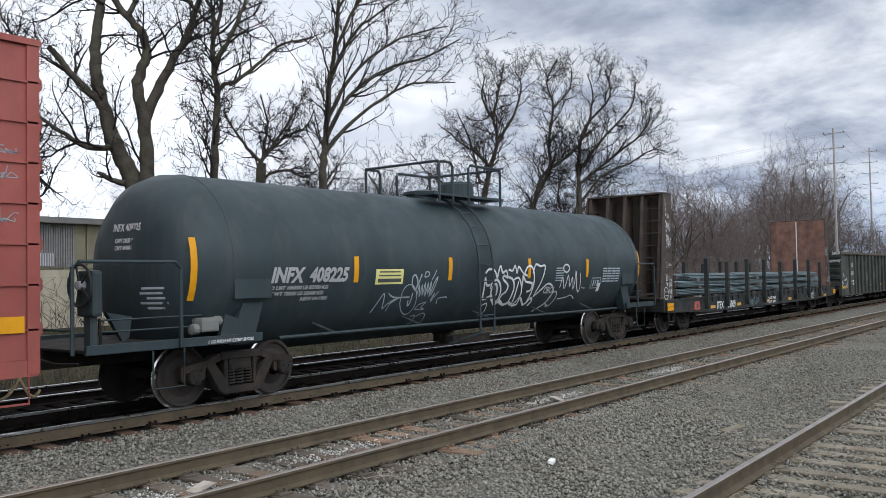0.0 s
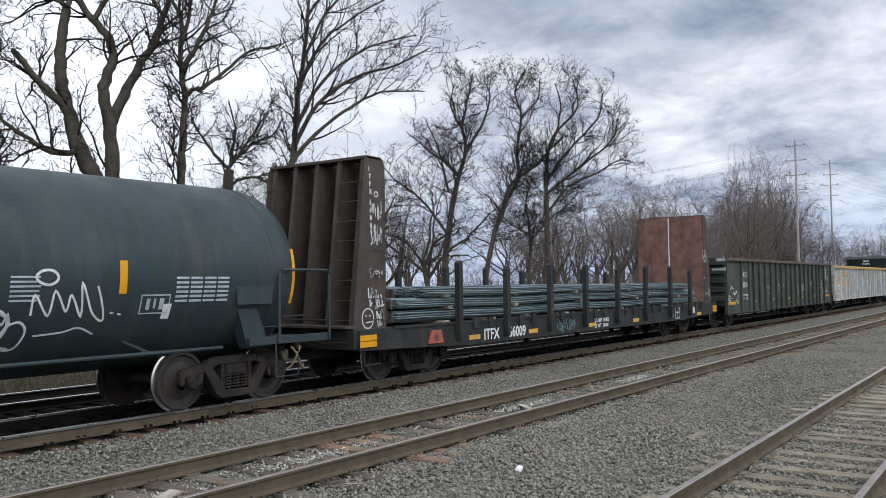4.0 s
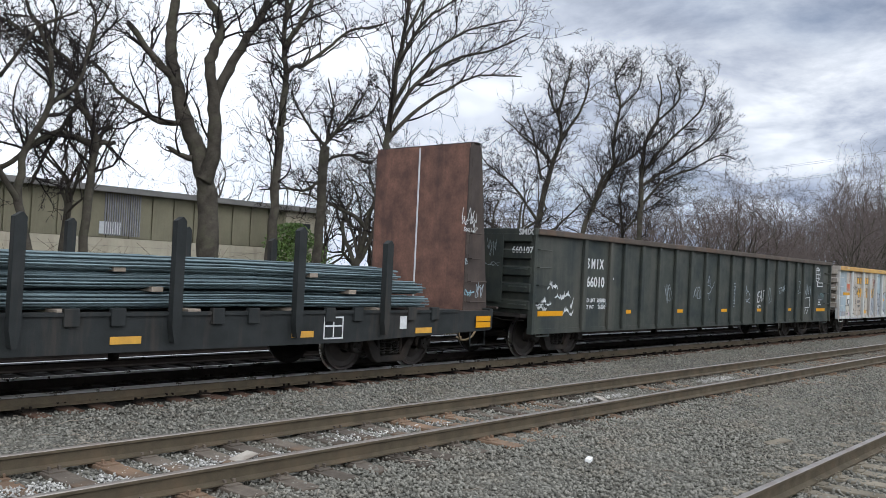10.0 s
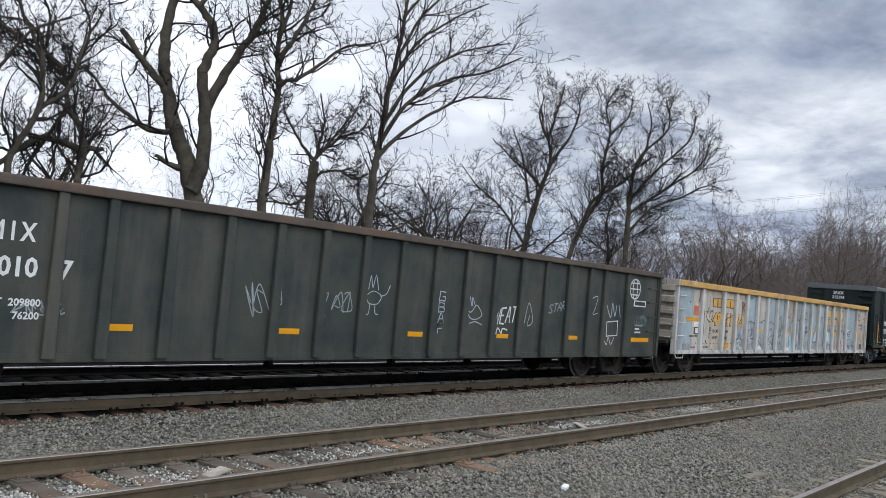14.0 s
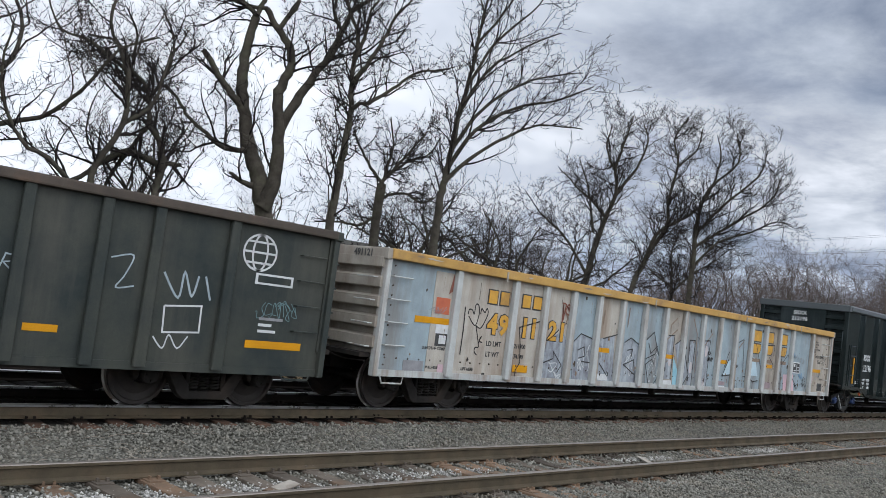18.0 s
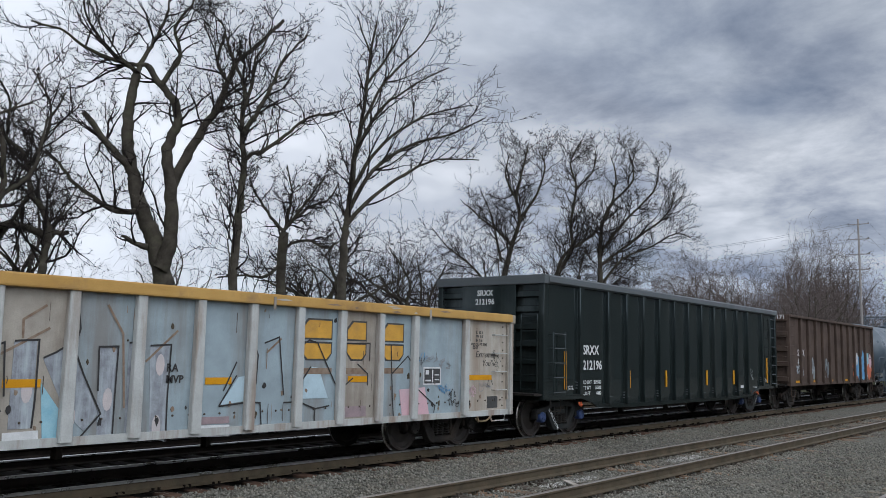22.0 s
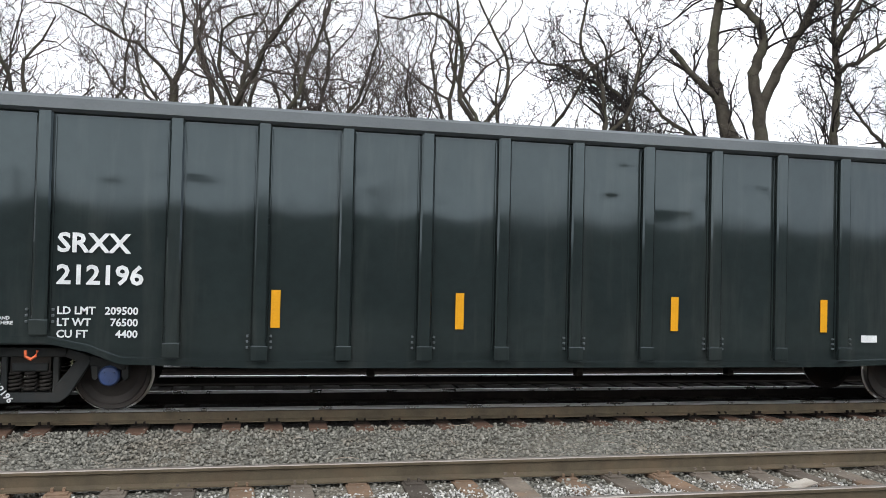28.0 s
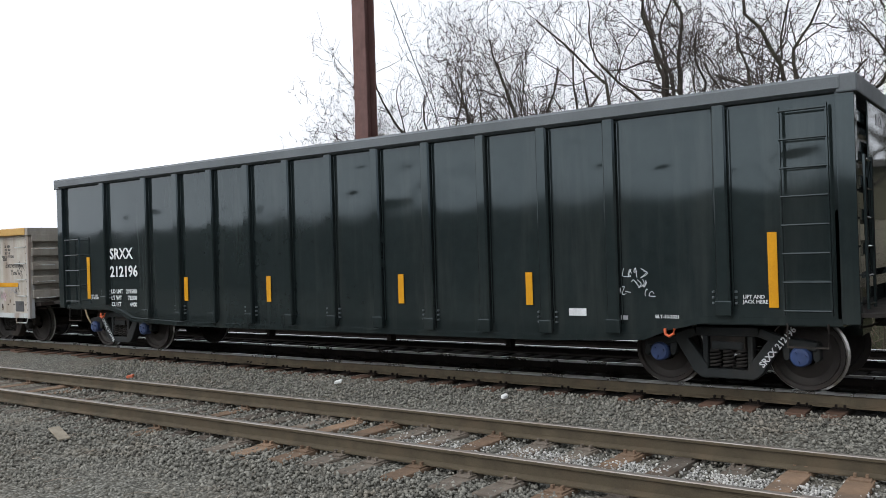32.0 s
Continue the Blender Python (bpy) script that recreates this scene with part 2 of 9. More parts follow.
RUST = (0.17, 0.075, 0.04)
GRIME = (0.045, 0.038, 0.032)
M = dict(
    rail=mat("rail_rust", (0.092, 0.074, 0.048), (0.064, 0.052, 0.035), 0.78, 0.1, 3, dirt=(0.115, 0.08, 0.05), dirt_amount=0.5, bump=0.3, spec=0.2),
    # rail colour darkened to stand for the train's shade
    rail_shaded=mat("rail_shaded", (0.018, 0.015, 0.013), (0.012, 0.01, 0.009), 0.9, 0, 3, dirt=(0.03, 0.023, 0.018), dirt_amount=0.4, bump=0.3, spec=0.06),
    railhead=mat("rail_head_worn", (0.34, 0.31, 0.28), (0.24, 0.2, 0.17), 0.42, 0.7, 2, bump=0.05),
    railbright=mat("rail_head_bright", (0.5, 0.5, 0.5), (0.38, 0.38, 0.38), 0.3, 1.0, 2, bump=0.03),
    tie=mat("tie_wood", (0.12, 0.10, 0.08), (0.075, 0.062, 0.05), 0.95, 0, 4, dirt=(0.17, 0.11, 0.07), dirt_amount=0.6, bump=0.6, fine=45, objvar=0.45, spec=0.2),
    tie_rusty=mat("tie_wood_rusty", (0.19, 0.124, 0.08), (0.13, 0.09, 0.062), 0.95, 0, 4, dirt=(0.1, 0.08, 0.06), dirt_amount=0.5, bump=0.6, fine=45, objvar=0.35, spec=0.2),
    tie_pale=mat("tie_wood_bleached", (0.215, 0.188, 0.142), (0.15, 0.13, 0.1), 0.95, 0, 4, dirt=(0.12, 0.09, 0.06), dirt_amount=0.5, bump=0.6, fine=45, objvar=0.25, spec=0.2),
    stone=mat("ballast_stone", (0.20, 0.192, 0.164), (0.148, 0.143, 0.123), 0.92, 0, 14, dirt=(0.18, 0.15, 0.115), dirt_amount=0.5, bump=0.5, fine=90, objvar=0.42, island=True, spec=0.2),
    white=mat("ballast_white_dust", (0.44, 0.43, 0.40), (0.31, 0.30, 0.28), 0.95, 0, 9, bump=0.4, island=True),
    bark=mat("bark", (0.078, 0.068, 0.053), (0.036, 0.031, 0.025), 0.95, 0, 3, dirt=(0.085, 0.09, 0.05), dirt_amount=0.4, bump=0.9, fine=28, spec=0.2),
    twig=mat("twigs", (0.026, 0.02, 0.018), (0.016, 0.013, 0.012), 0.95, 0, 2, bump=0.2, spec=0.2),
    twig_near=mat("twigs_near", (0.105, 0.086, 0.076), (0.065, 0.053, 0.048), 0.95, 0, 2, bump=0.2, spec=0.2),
    truck_black=mat("truck_black", (0.022, 0.025, 0.025), (0.016, 0.018, 0.018), 0.6, 0.1, 4, dirt=(0.04, 0.035, 0.03), dirt_amount=0.5, bump=0.2, spec=0.2),
    # main-track ties, darkened for grease and for the shade under the train
    tie_oily_shaded=mat("tie_oily_shaded", (0.014, 0.011, 0.009), (0.009, 0.008, 0.007), 0.9, 0, 4, dirt=(0.02, 0.015, 0.012), dirt_amount=0.4, bump=0.4, objvar=0.3, spec=0.06),
    wallgrey=mat("near_wall", (0.15, 0.155, 0.145), (0.12, 0.125, 0.115), 0.9, 0, 1, bump=0.2),
    # distant twigs, their colour paled to stand for haze
    twig_far=mat("twigs_hazed", (0.15, 0.122, 0.112), (0.105, 0.085, 0.078), 0.95, 0, 2, bump=0.2, spec=0.2),
    steel_dark=mat("truck_steel", (0.028, 0.025, 0.022), (0.017, 0.015, 0.014), 0.85, 0.1, 4, dirt=(0.07, 0.05, 0.037), dirt_amount=0.5, bump=0.35, spec=0.2),
    wheel=mat("wheel_steel", (0.034, 0.028, 0.024), (0.024, 0.02, 0.018), 0.8, 0.15, 3, dirt=(0.07, 0.043, 0.03), dirt_amount=0.5),
    tread=mat("wheel_tread", (0.6, 0.59, 0.57), (0.5, 0.48, 0.46), 0.3, 1.0, 3, bump=0.02),
    tank=mat("tank_black_paint", (0.027, 0.041, 0.046), (0.022, 0.033, 0.037), 0.5, 0, 1.2, dirt=(0.05, 0.055, 0.052), dirt_amount=0.5, streak=0.35, bump=0.05, spec=0.2),
    gon=mat("gondola_green_black", (0.048, 0.052, 0.043), (0.025, 0.032, 0.031), 0.6, 0, 1.5, dirt=(0.085, 0.08, 0.066), dirt_amount=0.55, streak=0.16, bump=0.12, spec=0.2),
    chord=mat("gondola_top_rusty", (0.085, 0.068, 0.055), (0.06, 0.05, 0.042), 0.8, 0, 2, dirt=(0.14, 0.08, 0.05), dirt_amount=0.5, bump=0.3, spec=0.2),
    black=mat("hopper_gloss_black", (0.0155, 0.021, 0.021), (0.012, 0.0165, 0.0165), 0.065, 0, 0.8, dirt=(0.031, 0.035, 0.033), dirt_amount=0.6, streak=0.3, bump=0.02, fine=6, spec=0.45),
    black_chord=mat("hopper_top_chord", (0.075, 0.086, 0.092), (0.06, 0.07, 0.075), 0.4, 0, 1, bump=0.05),
    flat=mat("flatcar_black", (0.023, 0.026, 0.026), (0.017, 0.019, 0.019), 0.7, 0, 2, dirt=(0.055, 0.044, 0.035), dirt_amount=0.5, streak=0.5, bump=0.2, spec=0.2),
    bulk=mat("bulkhead_brown", (0.062, 0.048, 0.041), (0.042, 0.034, 0.03), 0.75, 0, 2, dirt=(0.095, 0.065, 0.05), dirt_amount=0.5, streak=0.5, bump=0.2, spec=0.2),
    rustplate=mat("bulkhead_rust", (0.185, 0.098, 0.072), (0.095, 0.056, 0.046), 0.85, 0, 3.0, dirt=(0.06, 0.04, 0.036), dirt_amount=0.65, streak=0.28, spots=0.5, bump=0.3, fine=26, spec=0.2),
    rebar=mat("rebar_bundle", (0.125, 0.175, 0.186), (0.085, 0.12, 0.13), 0.5, 0.25, 3, dirt=(0.075, 0.095, 0.10), dirt_amount=0.5, objvar=0.22),
    rebar_end=mat("rebar_rusty_end", (0.07, 0.05, 0.04), (0.04, 0.03, 0.026), 0.85),
    wood=mat("dunnage_wood", (0.30, 0.25, 0.2), (0.2, 0.165, 0.13), 0.9, 0, 6),
    red=mat("boxcar_red", (0.25, 0.055, 0.04), (0.21, 0.045, 0.034), 0.65, 0, 1.5, dirt=(0.14, 0.05, 0.04), dirt_amount=0.5, streak=0.5),
    brown=mat("gondola_brown", (0.088, 0.062, 0.049), (0.062, 0.044, 0.036), 0.85, 0, 1.5, dirt=(0.045, 0.034, 0.03), dirt_amount=0.6, streak=0.5, spec=0.2),
    tankgrey=mat("tank_grey_paint", (0.075, 0.102, 0.13), (0.062, 0.086, 0.108), 0.33, 0, 1.2, dirt=(0.055, 0.07, 0.082), dirt_amount=0.4, streak=0.12, bump=0.05),
    csx=mat("gondola_cream", (0.43, 0.40, 0.345), (0.36, 0.335, 0.29), 0.75, 0, 3.0, dirt=(0.21, 0.145, 0.095), dirt_amount=0.75, spots=0.47, streak=0.2, bump=0.2),
    csxblue=mat("gondola_pale_blue", (0.285, 0.355, 0.385), (0.235, 0.29, 0.315), 0.75, 0, 3.0, dirt=(0.17, 0.155, 0.14), dirt_amount=0.75, spots=0.47, streak=0.2, bump=0.2),
    csxpost=mat("gondola_post_paint", (0.445, 0.46, 0.445), (0.36, 0.37, 0.355), 0.75, 0, 2.5, dirt=(0.19, 0.125, 0.08), dirt_amount=0.75, spots=0.47, streak=0.35, bump=0.2),
    csxgrey=mat("gondola_grey_buff", (0.36, 0.33, 0.28), (0.27, 0.245, 0.21), 0.8, 0, 3.0, dirt=(0.16, 0.12, 0.09), dirt_amount=0.7, spots=0.47, streak=0.2, bump=0.2),
    csxtop=mat("gondola_yellow_chord", (0.46, 0.275, 0.07), (0.39, 0.225, 0.055), 0.7, 0, 1.5, dirt=(0.17, 0.1, 0.05), dirt_amount=0.65, bump=0.2),
    yellow=mat("reflector_yellow", (0.58, 0.27, 0.005), (0.51, 0.235, 0.005), 0.5, 0, 3, bump=0.02, spec=0.2),
    letter=mat("lettering_white", (0.60, 0.61, 0.61), (0.48, 0.49, 0.49), 0.6, 0, 9, bump=0.0),
    letter_dark=mat("lettering_dark", (0.05, 0.05, 0.05), None, 0.6, bump=0.0),
    paint_white=mat("spray_white", (0.62, 0.64, 0.64), (0.42, 0.44, 0.45), 0.7, 0, 7, bump=0.0),
    paint_pale=mat("spray_pale", (0.26, 0.30, 0.32), (0.18, 0.21, 0.22), 0.7, 0, 7, bump=0.0),
    paint_black=mat("spray_black", (0.012, 0.012, 0.013), (0.03, 0.028, 0.028), 0.7, 0, 7, bump=0.0),
    paint_orange=mat("spray_orange", (0.50, 0.13, 0.055), (0.40, 0.10, 0.05), 0.7, bump=0.0),
    paint_cyan=mat("spray_cyan", (0.28, 0.48, 0.55), (0.2, 0.4, 0.5), 0.7, bump=0.0),
    paint_blue=mat("spray_blue", (0.10, 0.30, 0.5), (0.08, 0.22, 0.42), 0.7, bump=0.0),
    paint_pink=mat("spray_pink", (0.58, 0.36, 0.40), (0.48, 0.36, 0.39), 0.7, 0, 3, bump=0.0),
    paint_grey=mat("spray_grey", (0.26, 0.26, 0.27), (0.2, 0.2, 0.21), 0.8, 0, 6, bump=0.0),
    placard=mat("placard_yellow", (0.62, 0.60, 0.22), (0.55, 0.53, 0.2), 0.6, bump=0.0),
    cap_blue=mat("bearing_cap_blue", (0.03, 0.06, 0.17), (0.025, 0.045, 0.12), 0.5),
    orange=mat("hook_orange", (0.6, 0.11, 0.03), None, 0.6),
    hose=mat("air_hose_tan", (0.45, 0.34, 0.2), (0.3, 0.22, 0.13), 0.7),
    redpaint=mat("jack_pad_red", (0.34, 0.07, 0.045), (0.19, 0.045, 0.032), 0.7),
    wallolive=mat("warehouse_metal", (0.22, 0.20, 0.13), (0.18, 0.165, 0.11), 0.8, 0, 1, dirt=(0.1, 0.085, 0.06), dirt_amount=0.5, streak=0.4, objvar=0.08),
    wallcream=mat("warehouse_block", (0.50, 0.45, 0.34), (0.42, 0.38, 0.29), 0.9, 0, 1, dirt=(0.27, 0.23, 0.17), dirt_amount=0.5, streak=0.4, objvar=0.06),
    roof=mat("warehouse_roof", (0.2, 0.19, 0.175), (0.15, 0.145, 0.135), 0.8, 0, 1),
    glass=mat("dark_pane", (0.05, 0.055, 0.06), None, 0.1, 0, 2, bump=0.0),
    leaf=mat("evergreen_leaves", (0.12, 0.20, 0.04), (0.075, 0.13, 0.03), 0.7, 0, 3, island=True, bump=0.0),
    brush=mat("dry_brush", (0.105, 0.076, 0.055), (0.064, 0.048, 0.036), 0.95, 0, 2, island=True, bump=0.0),
    polesteel=mat("pole_brown", (0.13, 0.06, 0.05), (0.1, 0.05, 0.042), 0.8, 0, 3, dirt=(0.07, 0.04, 0.035), dirt_amount=0.5, streak=0.6),
    # far poles, with the haze of distance put into the wood colour
    polewood=mat("pole_wood", (0.3, 0.28, 0.27), (0.24, 0.22, 0.21), 0.9, 0, 3),
    cable=mat("cable", (0.09, 0.09, 0.1), None, 0.6, bump=0.0),
    ochre=mat("faded_yellow_paint", (0.58, 0.31, 0.03), (0.46, 0.25, 0.035), 0.65, 0, 5, dirt=(0.2, 0.12, 0.06), dirt_amount=0.6, bump=0.05),
    piece=mat("blotched_spray", (0.28, 0.31, 0.335), (0.17, 0.175, 0.20), 0.75, 0, 7, dirt=(0.40, 0.45, 0.475), dirt_amount=0.8, streak=0.6, spots=0.47, bump=0.05),
    pieceplum=mat("spray_plum", (0.30, 0.22, 0.23), (0.24, 0.19, 0.2), 0.75, 0, 6, bump=0.0),
    overspray=mat("overspray_blue", (0.42, 0.55, 0.61), (0.37, 0.48, 0.54), 0.75, 0, 4, bump=0.0),
    paint_pinkpale=mat("spray_pale_pink", (0.50, 0.44, 0.43), (0.42, 0.39, 0.39), 0.75, 0, 5, bump=0.0),
    paint_pale2=mat("spray_blue_white", (0.36, 0.42, 0.45), (0.24, 0.29, 0.32), 0.7, 0, 7, bump=0.0),
    tag_faded=mat("faded_tag", (0.15, 0.24, 0.255), (0.07, 0.11, 0.12), 0.75, 0, 9, bump=0.0),
    plate_rusty=mat("rust_stained_plate", (0.30, 0.25, 0.205), (0.20, 0.155, 0.125), 0.85, 0, 3, dirt=(0.12, 0.065, 0.042), dirt_amount=0.75, streak=0.35, spots=0.47, bump=0.3),
    # far-track ties, near black in colour for the shade behind the train
    tie_shaded=mat("tie_shaded", (0.010, 0.009, 0.008), (0.007, 0.006, 0.006), 0.95, 0, 4, bump=0.4, spec=0.04),
    paint_rust=mat("worn_red_paint", (0.24, 0.075, 0.05), (0.17, 0.07, 0.05), 0.85, 0, 9, bump=0.1),
    rust_streak=mat("rust_scrape", (0.16, 0.10, 0.065), (0.26, 0.2, 0.15), 0.85, 0, 8, bump=0.1),
    litter=mat("litter_white", (0.7, 0.7, 0.68), (0.55, 0.55, 0.53), 0.8),
)


def ballast_ground():
    m = bpy.data.materials.new("ballast_and_soil")
    m.use_nodes = True
    tree = m.node_tree
    link = tree.links.new
    b = tree.nodes["Principled BSDF"]
    b.inputs["Roughness"].default_value = 0.95
    b.inputs["Specular IOR Level"].default_value = 0.1
    coord = tree.nodes.new("ShaderNodeTexCoord")
    vor = node(tree, "ShaderNodeTexVoronoi", Scale=27.0)
    link(coord.outputs["Object"], vor.inputs["Vector"])
    bw = tree.nodes.new("ShaderNodeRGBToBW")
    link(vor.outputs["Color"], bw.inputs[0])

    def ramp(source, stops):
        r = tree.nodes.new("ShaderNodeValToRGB")
        while len(r.color_ramp.elements) < len(stops):
            r.color_ramp.elements.new(0.5)
        for e, (p, c) in zip(r.color_ramp.elements, stops):
            e.position, e.color = p, (*c, 1)
        link(source, r.inputs[0])
        return r.outputs[0]

    def mix(fac, a, c, kind="MIX"):
        x = tree.nodes.new("ShaderNodeMix")
        x.data_type, x.blend_type = "RGBA", kind
        for port, value in (("Factor", fac), ("A", a), ("B", c)):
            if isinstance(value, tuple):
                x.inputs[port].default_value = (*value, 1)
            elif isinstance(value, float):
                x.inputs[port].default_value = value
            else:
                link(value, x.inputs[port])
        return x.outputs["Result"]
    stones = ramp(bw.outputs[0], ((0.15, (0.115, 0.112, 0.098)), (0.5, (0.185, 0.18, 0.158)), (0.85, (0.27, 0.265, 0.235))))
    # colour darkens towards the cell edges, as shade in the gaps between stones
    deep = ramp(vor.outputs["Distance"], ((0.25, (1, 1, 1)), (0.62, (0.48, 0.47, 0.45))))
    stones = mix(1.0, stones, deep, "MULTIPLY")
    stain = node(tree, "ShaderNodeTexNoise", Scale=0.7, Detail=6.0, Roughness=0.65)
    link(coord.outputs["Object"], stain.inputs["Vector"])
    soil = ramp(stain.outputs[0], ((0.45, (0, 0, 0)), (0.7, (0.5, 0.5, 0.5))))
    stones = mix(soil, stones, (0.14, 0.115, 0.085))
    grass_n = node(tree, "ShaderNodeTexNoise", Scale=2.5, Detail=8.0, Roughness=0.7)
    link(coord.outputs["Object"], grass_n.inputs["Vector"])
    grass = ramp(grass_n.outputs[0], ((0.3, (0.034, 0.029, 0.019)), (0.5, (0.032, 0.036, 0.016)), (0.7, (0.066, 0.055, 0.036))))
    sep = tree.nodes.new("ShaderNodeSeparateXYZ")
    link(coord.outputs["Object"], sep.inputs[0])
    edge = tree.nodes.new("ShaderNodeMath")
    link(sep.outputs[1], edge.inputs[0])
    link(grass_n.outputs[0], edge.inputs[1])
    where = tree.nodes.new("ShaderNodeMapRange")
    where.inputs["From Min"].default_value, where.inputs["From Max"].default_value = 18.3, 19.3
    link(edge.outputs[0], where.inputs["Value"])
    # grease and the train's shade, painted into the ballast between the main rails
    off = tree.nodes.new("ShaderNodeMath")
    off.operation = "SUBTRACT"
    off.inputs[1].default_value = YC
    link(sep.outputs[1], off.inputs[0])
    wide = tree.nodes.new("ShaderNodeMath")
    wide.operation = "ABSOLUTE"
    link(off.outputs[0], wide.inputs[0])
    grease_shade = tree.nodes.new("ShaderNodeMapRange")
    grease_shade.inputs["From Min"].default_value, grease_shade.inputs["From Max"].default_value = 1.25, 0.9
    link(wide.outputs[0], grease_shade.inputs["Value"])
    stones = mix(grease_shade.outputs[0], stones, (0.005, 0.0045, 0.004))
    # painted shade below and behind the train, from main track to far track
    far_shade = tree.nodes.new("ShaderNodeMapRange")
    far_shade.inputs["From Min"].default_value, far_shade.inputs["From Max"].default_value = YC + 0.8, YC + 1.2
    far_shade.inputs["To Max"].default_value = 0.93
    link(sep.outputs[1], far_shade.inputs["Value"])
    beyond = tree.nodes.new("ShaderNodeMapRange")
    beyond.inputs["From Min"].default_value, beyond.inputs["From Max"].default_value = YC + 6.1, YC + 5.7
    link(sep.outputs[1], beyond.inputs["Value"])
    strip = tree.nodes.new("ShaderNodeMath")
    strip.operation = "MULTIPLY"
    link(far_shade.outputs[0], strip.inputs[0])
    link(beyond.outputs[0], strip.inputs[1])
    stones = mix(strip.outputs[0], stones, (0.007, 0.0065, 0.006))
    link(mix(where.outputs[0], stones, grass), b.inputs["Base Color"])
    bp = node(tree, "ShaderNodeBump", Strength=0.9, Distance=0.03)
    bp.invert = True
    link(vor.outputs["Distance"], bp.inputs["Height"])
    link(bp.outputs[0], b.inputs["Normal"])
    return m


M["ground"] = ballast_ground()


def shaded_middle(m, ends):
    """Grease and the train's shade in the colour; red-brown wood at the near end."""
    tree = m.node_tree
    b = tree.nodes["Principled BSDF"]
    source = b.inputs["Base Color"].links[0].from_socket
    coord = tree.nodes.new("ShaderNodeTexCoord")
    sep = tree.nodes.new("ShaderNodeSeparateXYZ")
    tree.links.new(coord.outputs["Object"], sep.inputs[0])
    far = tree.nodes.new("ShaderNodeMapRange")
    far.inputs["From Min"].default_value, far.inputs["From Max"].default_value = -0.92, -1.12
    tree.links.new(sep.outputs[1], far.inputs["Value"])
    x = tree.nodes.new("ShaderNodeMix")
    x.data_type = "RGBA"
    tree.links.new(far.outputs[0], x.inputs["Factor"])
    tree.links.new(source, x.inputs["A"])
    x.inputs["B"].default_value = (*ends, 1)
    tree.links.new(x.outputs["Result"], b.inputs["Base Color"])


shaded_middle(M["tie_oily_shaded"], (0.10, 0.062, 0.045))
M["black"].node_tree.nodes["Principled BSDF"].inputs["Specular Tint"].default_value = (0.78, 0.92, 0.96, 1)


# ---- mesh helpers ----
def part(name, bm, material, parent=None, label="", smooth=False):
    """Links a bmesh (or a mesh) as one mesh object under a thing or part."""
    if isinstance(bm, bmesh.types.BMesh):
        me = bpy.data.meshes.new(name)
        bm.normal_update()
        bm.to_mesh(me)
        bm.free()
    else:
        me = bm
    for k in (material if isinstance(material, (list, tuple)) else [material]):
        if len(me.materials) < (len(material) if isinstance(material, (list, tuple)) else 1):
            me.materials.append(M[k])
    if smooth:
        me.polygons.foreach_set("use_smooth", [True] * len(me.polygons))
    ob = new(name, me)
    if parent:
        ob.parent = parent
    if label:
        ob["label"] = label
    return ob


def thing(name, label, category, group="", kind="", at=(0, 0, 0)):
    ob = new(name)
    ob.location = at
    return tagged(ob, label, category, group, kind)


def bx(x0, x1, y0, y1, z0, z1, bm=None, bevel=0.0):
    """A box, alone or added to bm."""
    own = bm or bmesh.new()
    vs = bmesh.ops.create_cube(own, size=1, matrix=Matrix.LocRotScale(((x0 + x1) / 2, (y0 + y1) / 2, (z0 + z1) / 2), None, (abs(x1 - x0), abs(y1 - y0), abs(z1 - z0))))["verts"]
    if bevel:
        bmesh.ops.bevel(own, geom=list({e for v in vs for e in v.link_edges}), offset=bevel, segments=2, affect="EDGES", profile=0.6)
    return own


def prism(points, y0, y1, bm=None):
    """A side view (x, z) drawn out from y0 to y1."""
    own = bm or bmesh.new()
    a = [own.verts.new((x, y0, z)) for x, z in points]
    c = [own.verts.new((x, y1, z)) for x, z in points]
    own.faces.new(a)
    own.faces.new(c[::-1])
    n = len(points)
    for i in range(n):
        own.faces.new((a[i], c[i], c[(i + 1) % n], a[(i + 1) % n]))
    bmesh.ops.recalc_face_normals(own, faces=own.faces[:])
    return own


def bar(p, q, w, y0, y1, bm):
    """A flat bar from p to q (x, z), w wide, between y0 and y1."""
    p, q = Vector(p), Vector(q)
    d = (q - p).normalized()
    n = Vector((-d.y, d.x)) * w / 2
    return prism([tuple(p + n), tuple(q + n), tuple(q - n), tuple(p - n)], y0, y1, bm)


def rod(points, r, bm=None, n=6, closed=False):
    """A round bar through the points."""
    own = bm or bmesh.new()
    pts = [Vector(p) for p in points]
    rings = []
    for i, p in enumerate(pts):
        d = (pts[min(i + 1, len(pts) - 1)] - pts[max(i - 1, 0)]).normalized()
        side = d.cross(Vector((0, 0, 1)) if abs(d.z) < 0.9 else Vector((1, 0, 0))).normalized()
        up = side.cross(d)
        rr = r[i] if isinstance(r, (list, tuple)) else r
        rings.append([own.verts.new(p + side * rr * math.cos(a) + up * rr * math.sin(a)) for a in (2 * math.pi * k / n for k in range(n))])
    for a, c in zip(rings, rings[1:]):
        for k in range(n):
            own.faces.new((a[k], a[(k + 1) % n], c[(k + 1) % n], c[k]))
    own.faces.new(rings[0][::-1])
    own.faces.new(rings[-1])
    return own


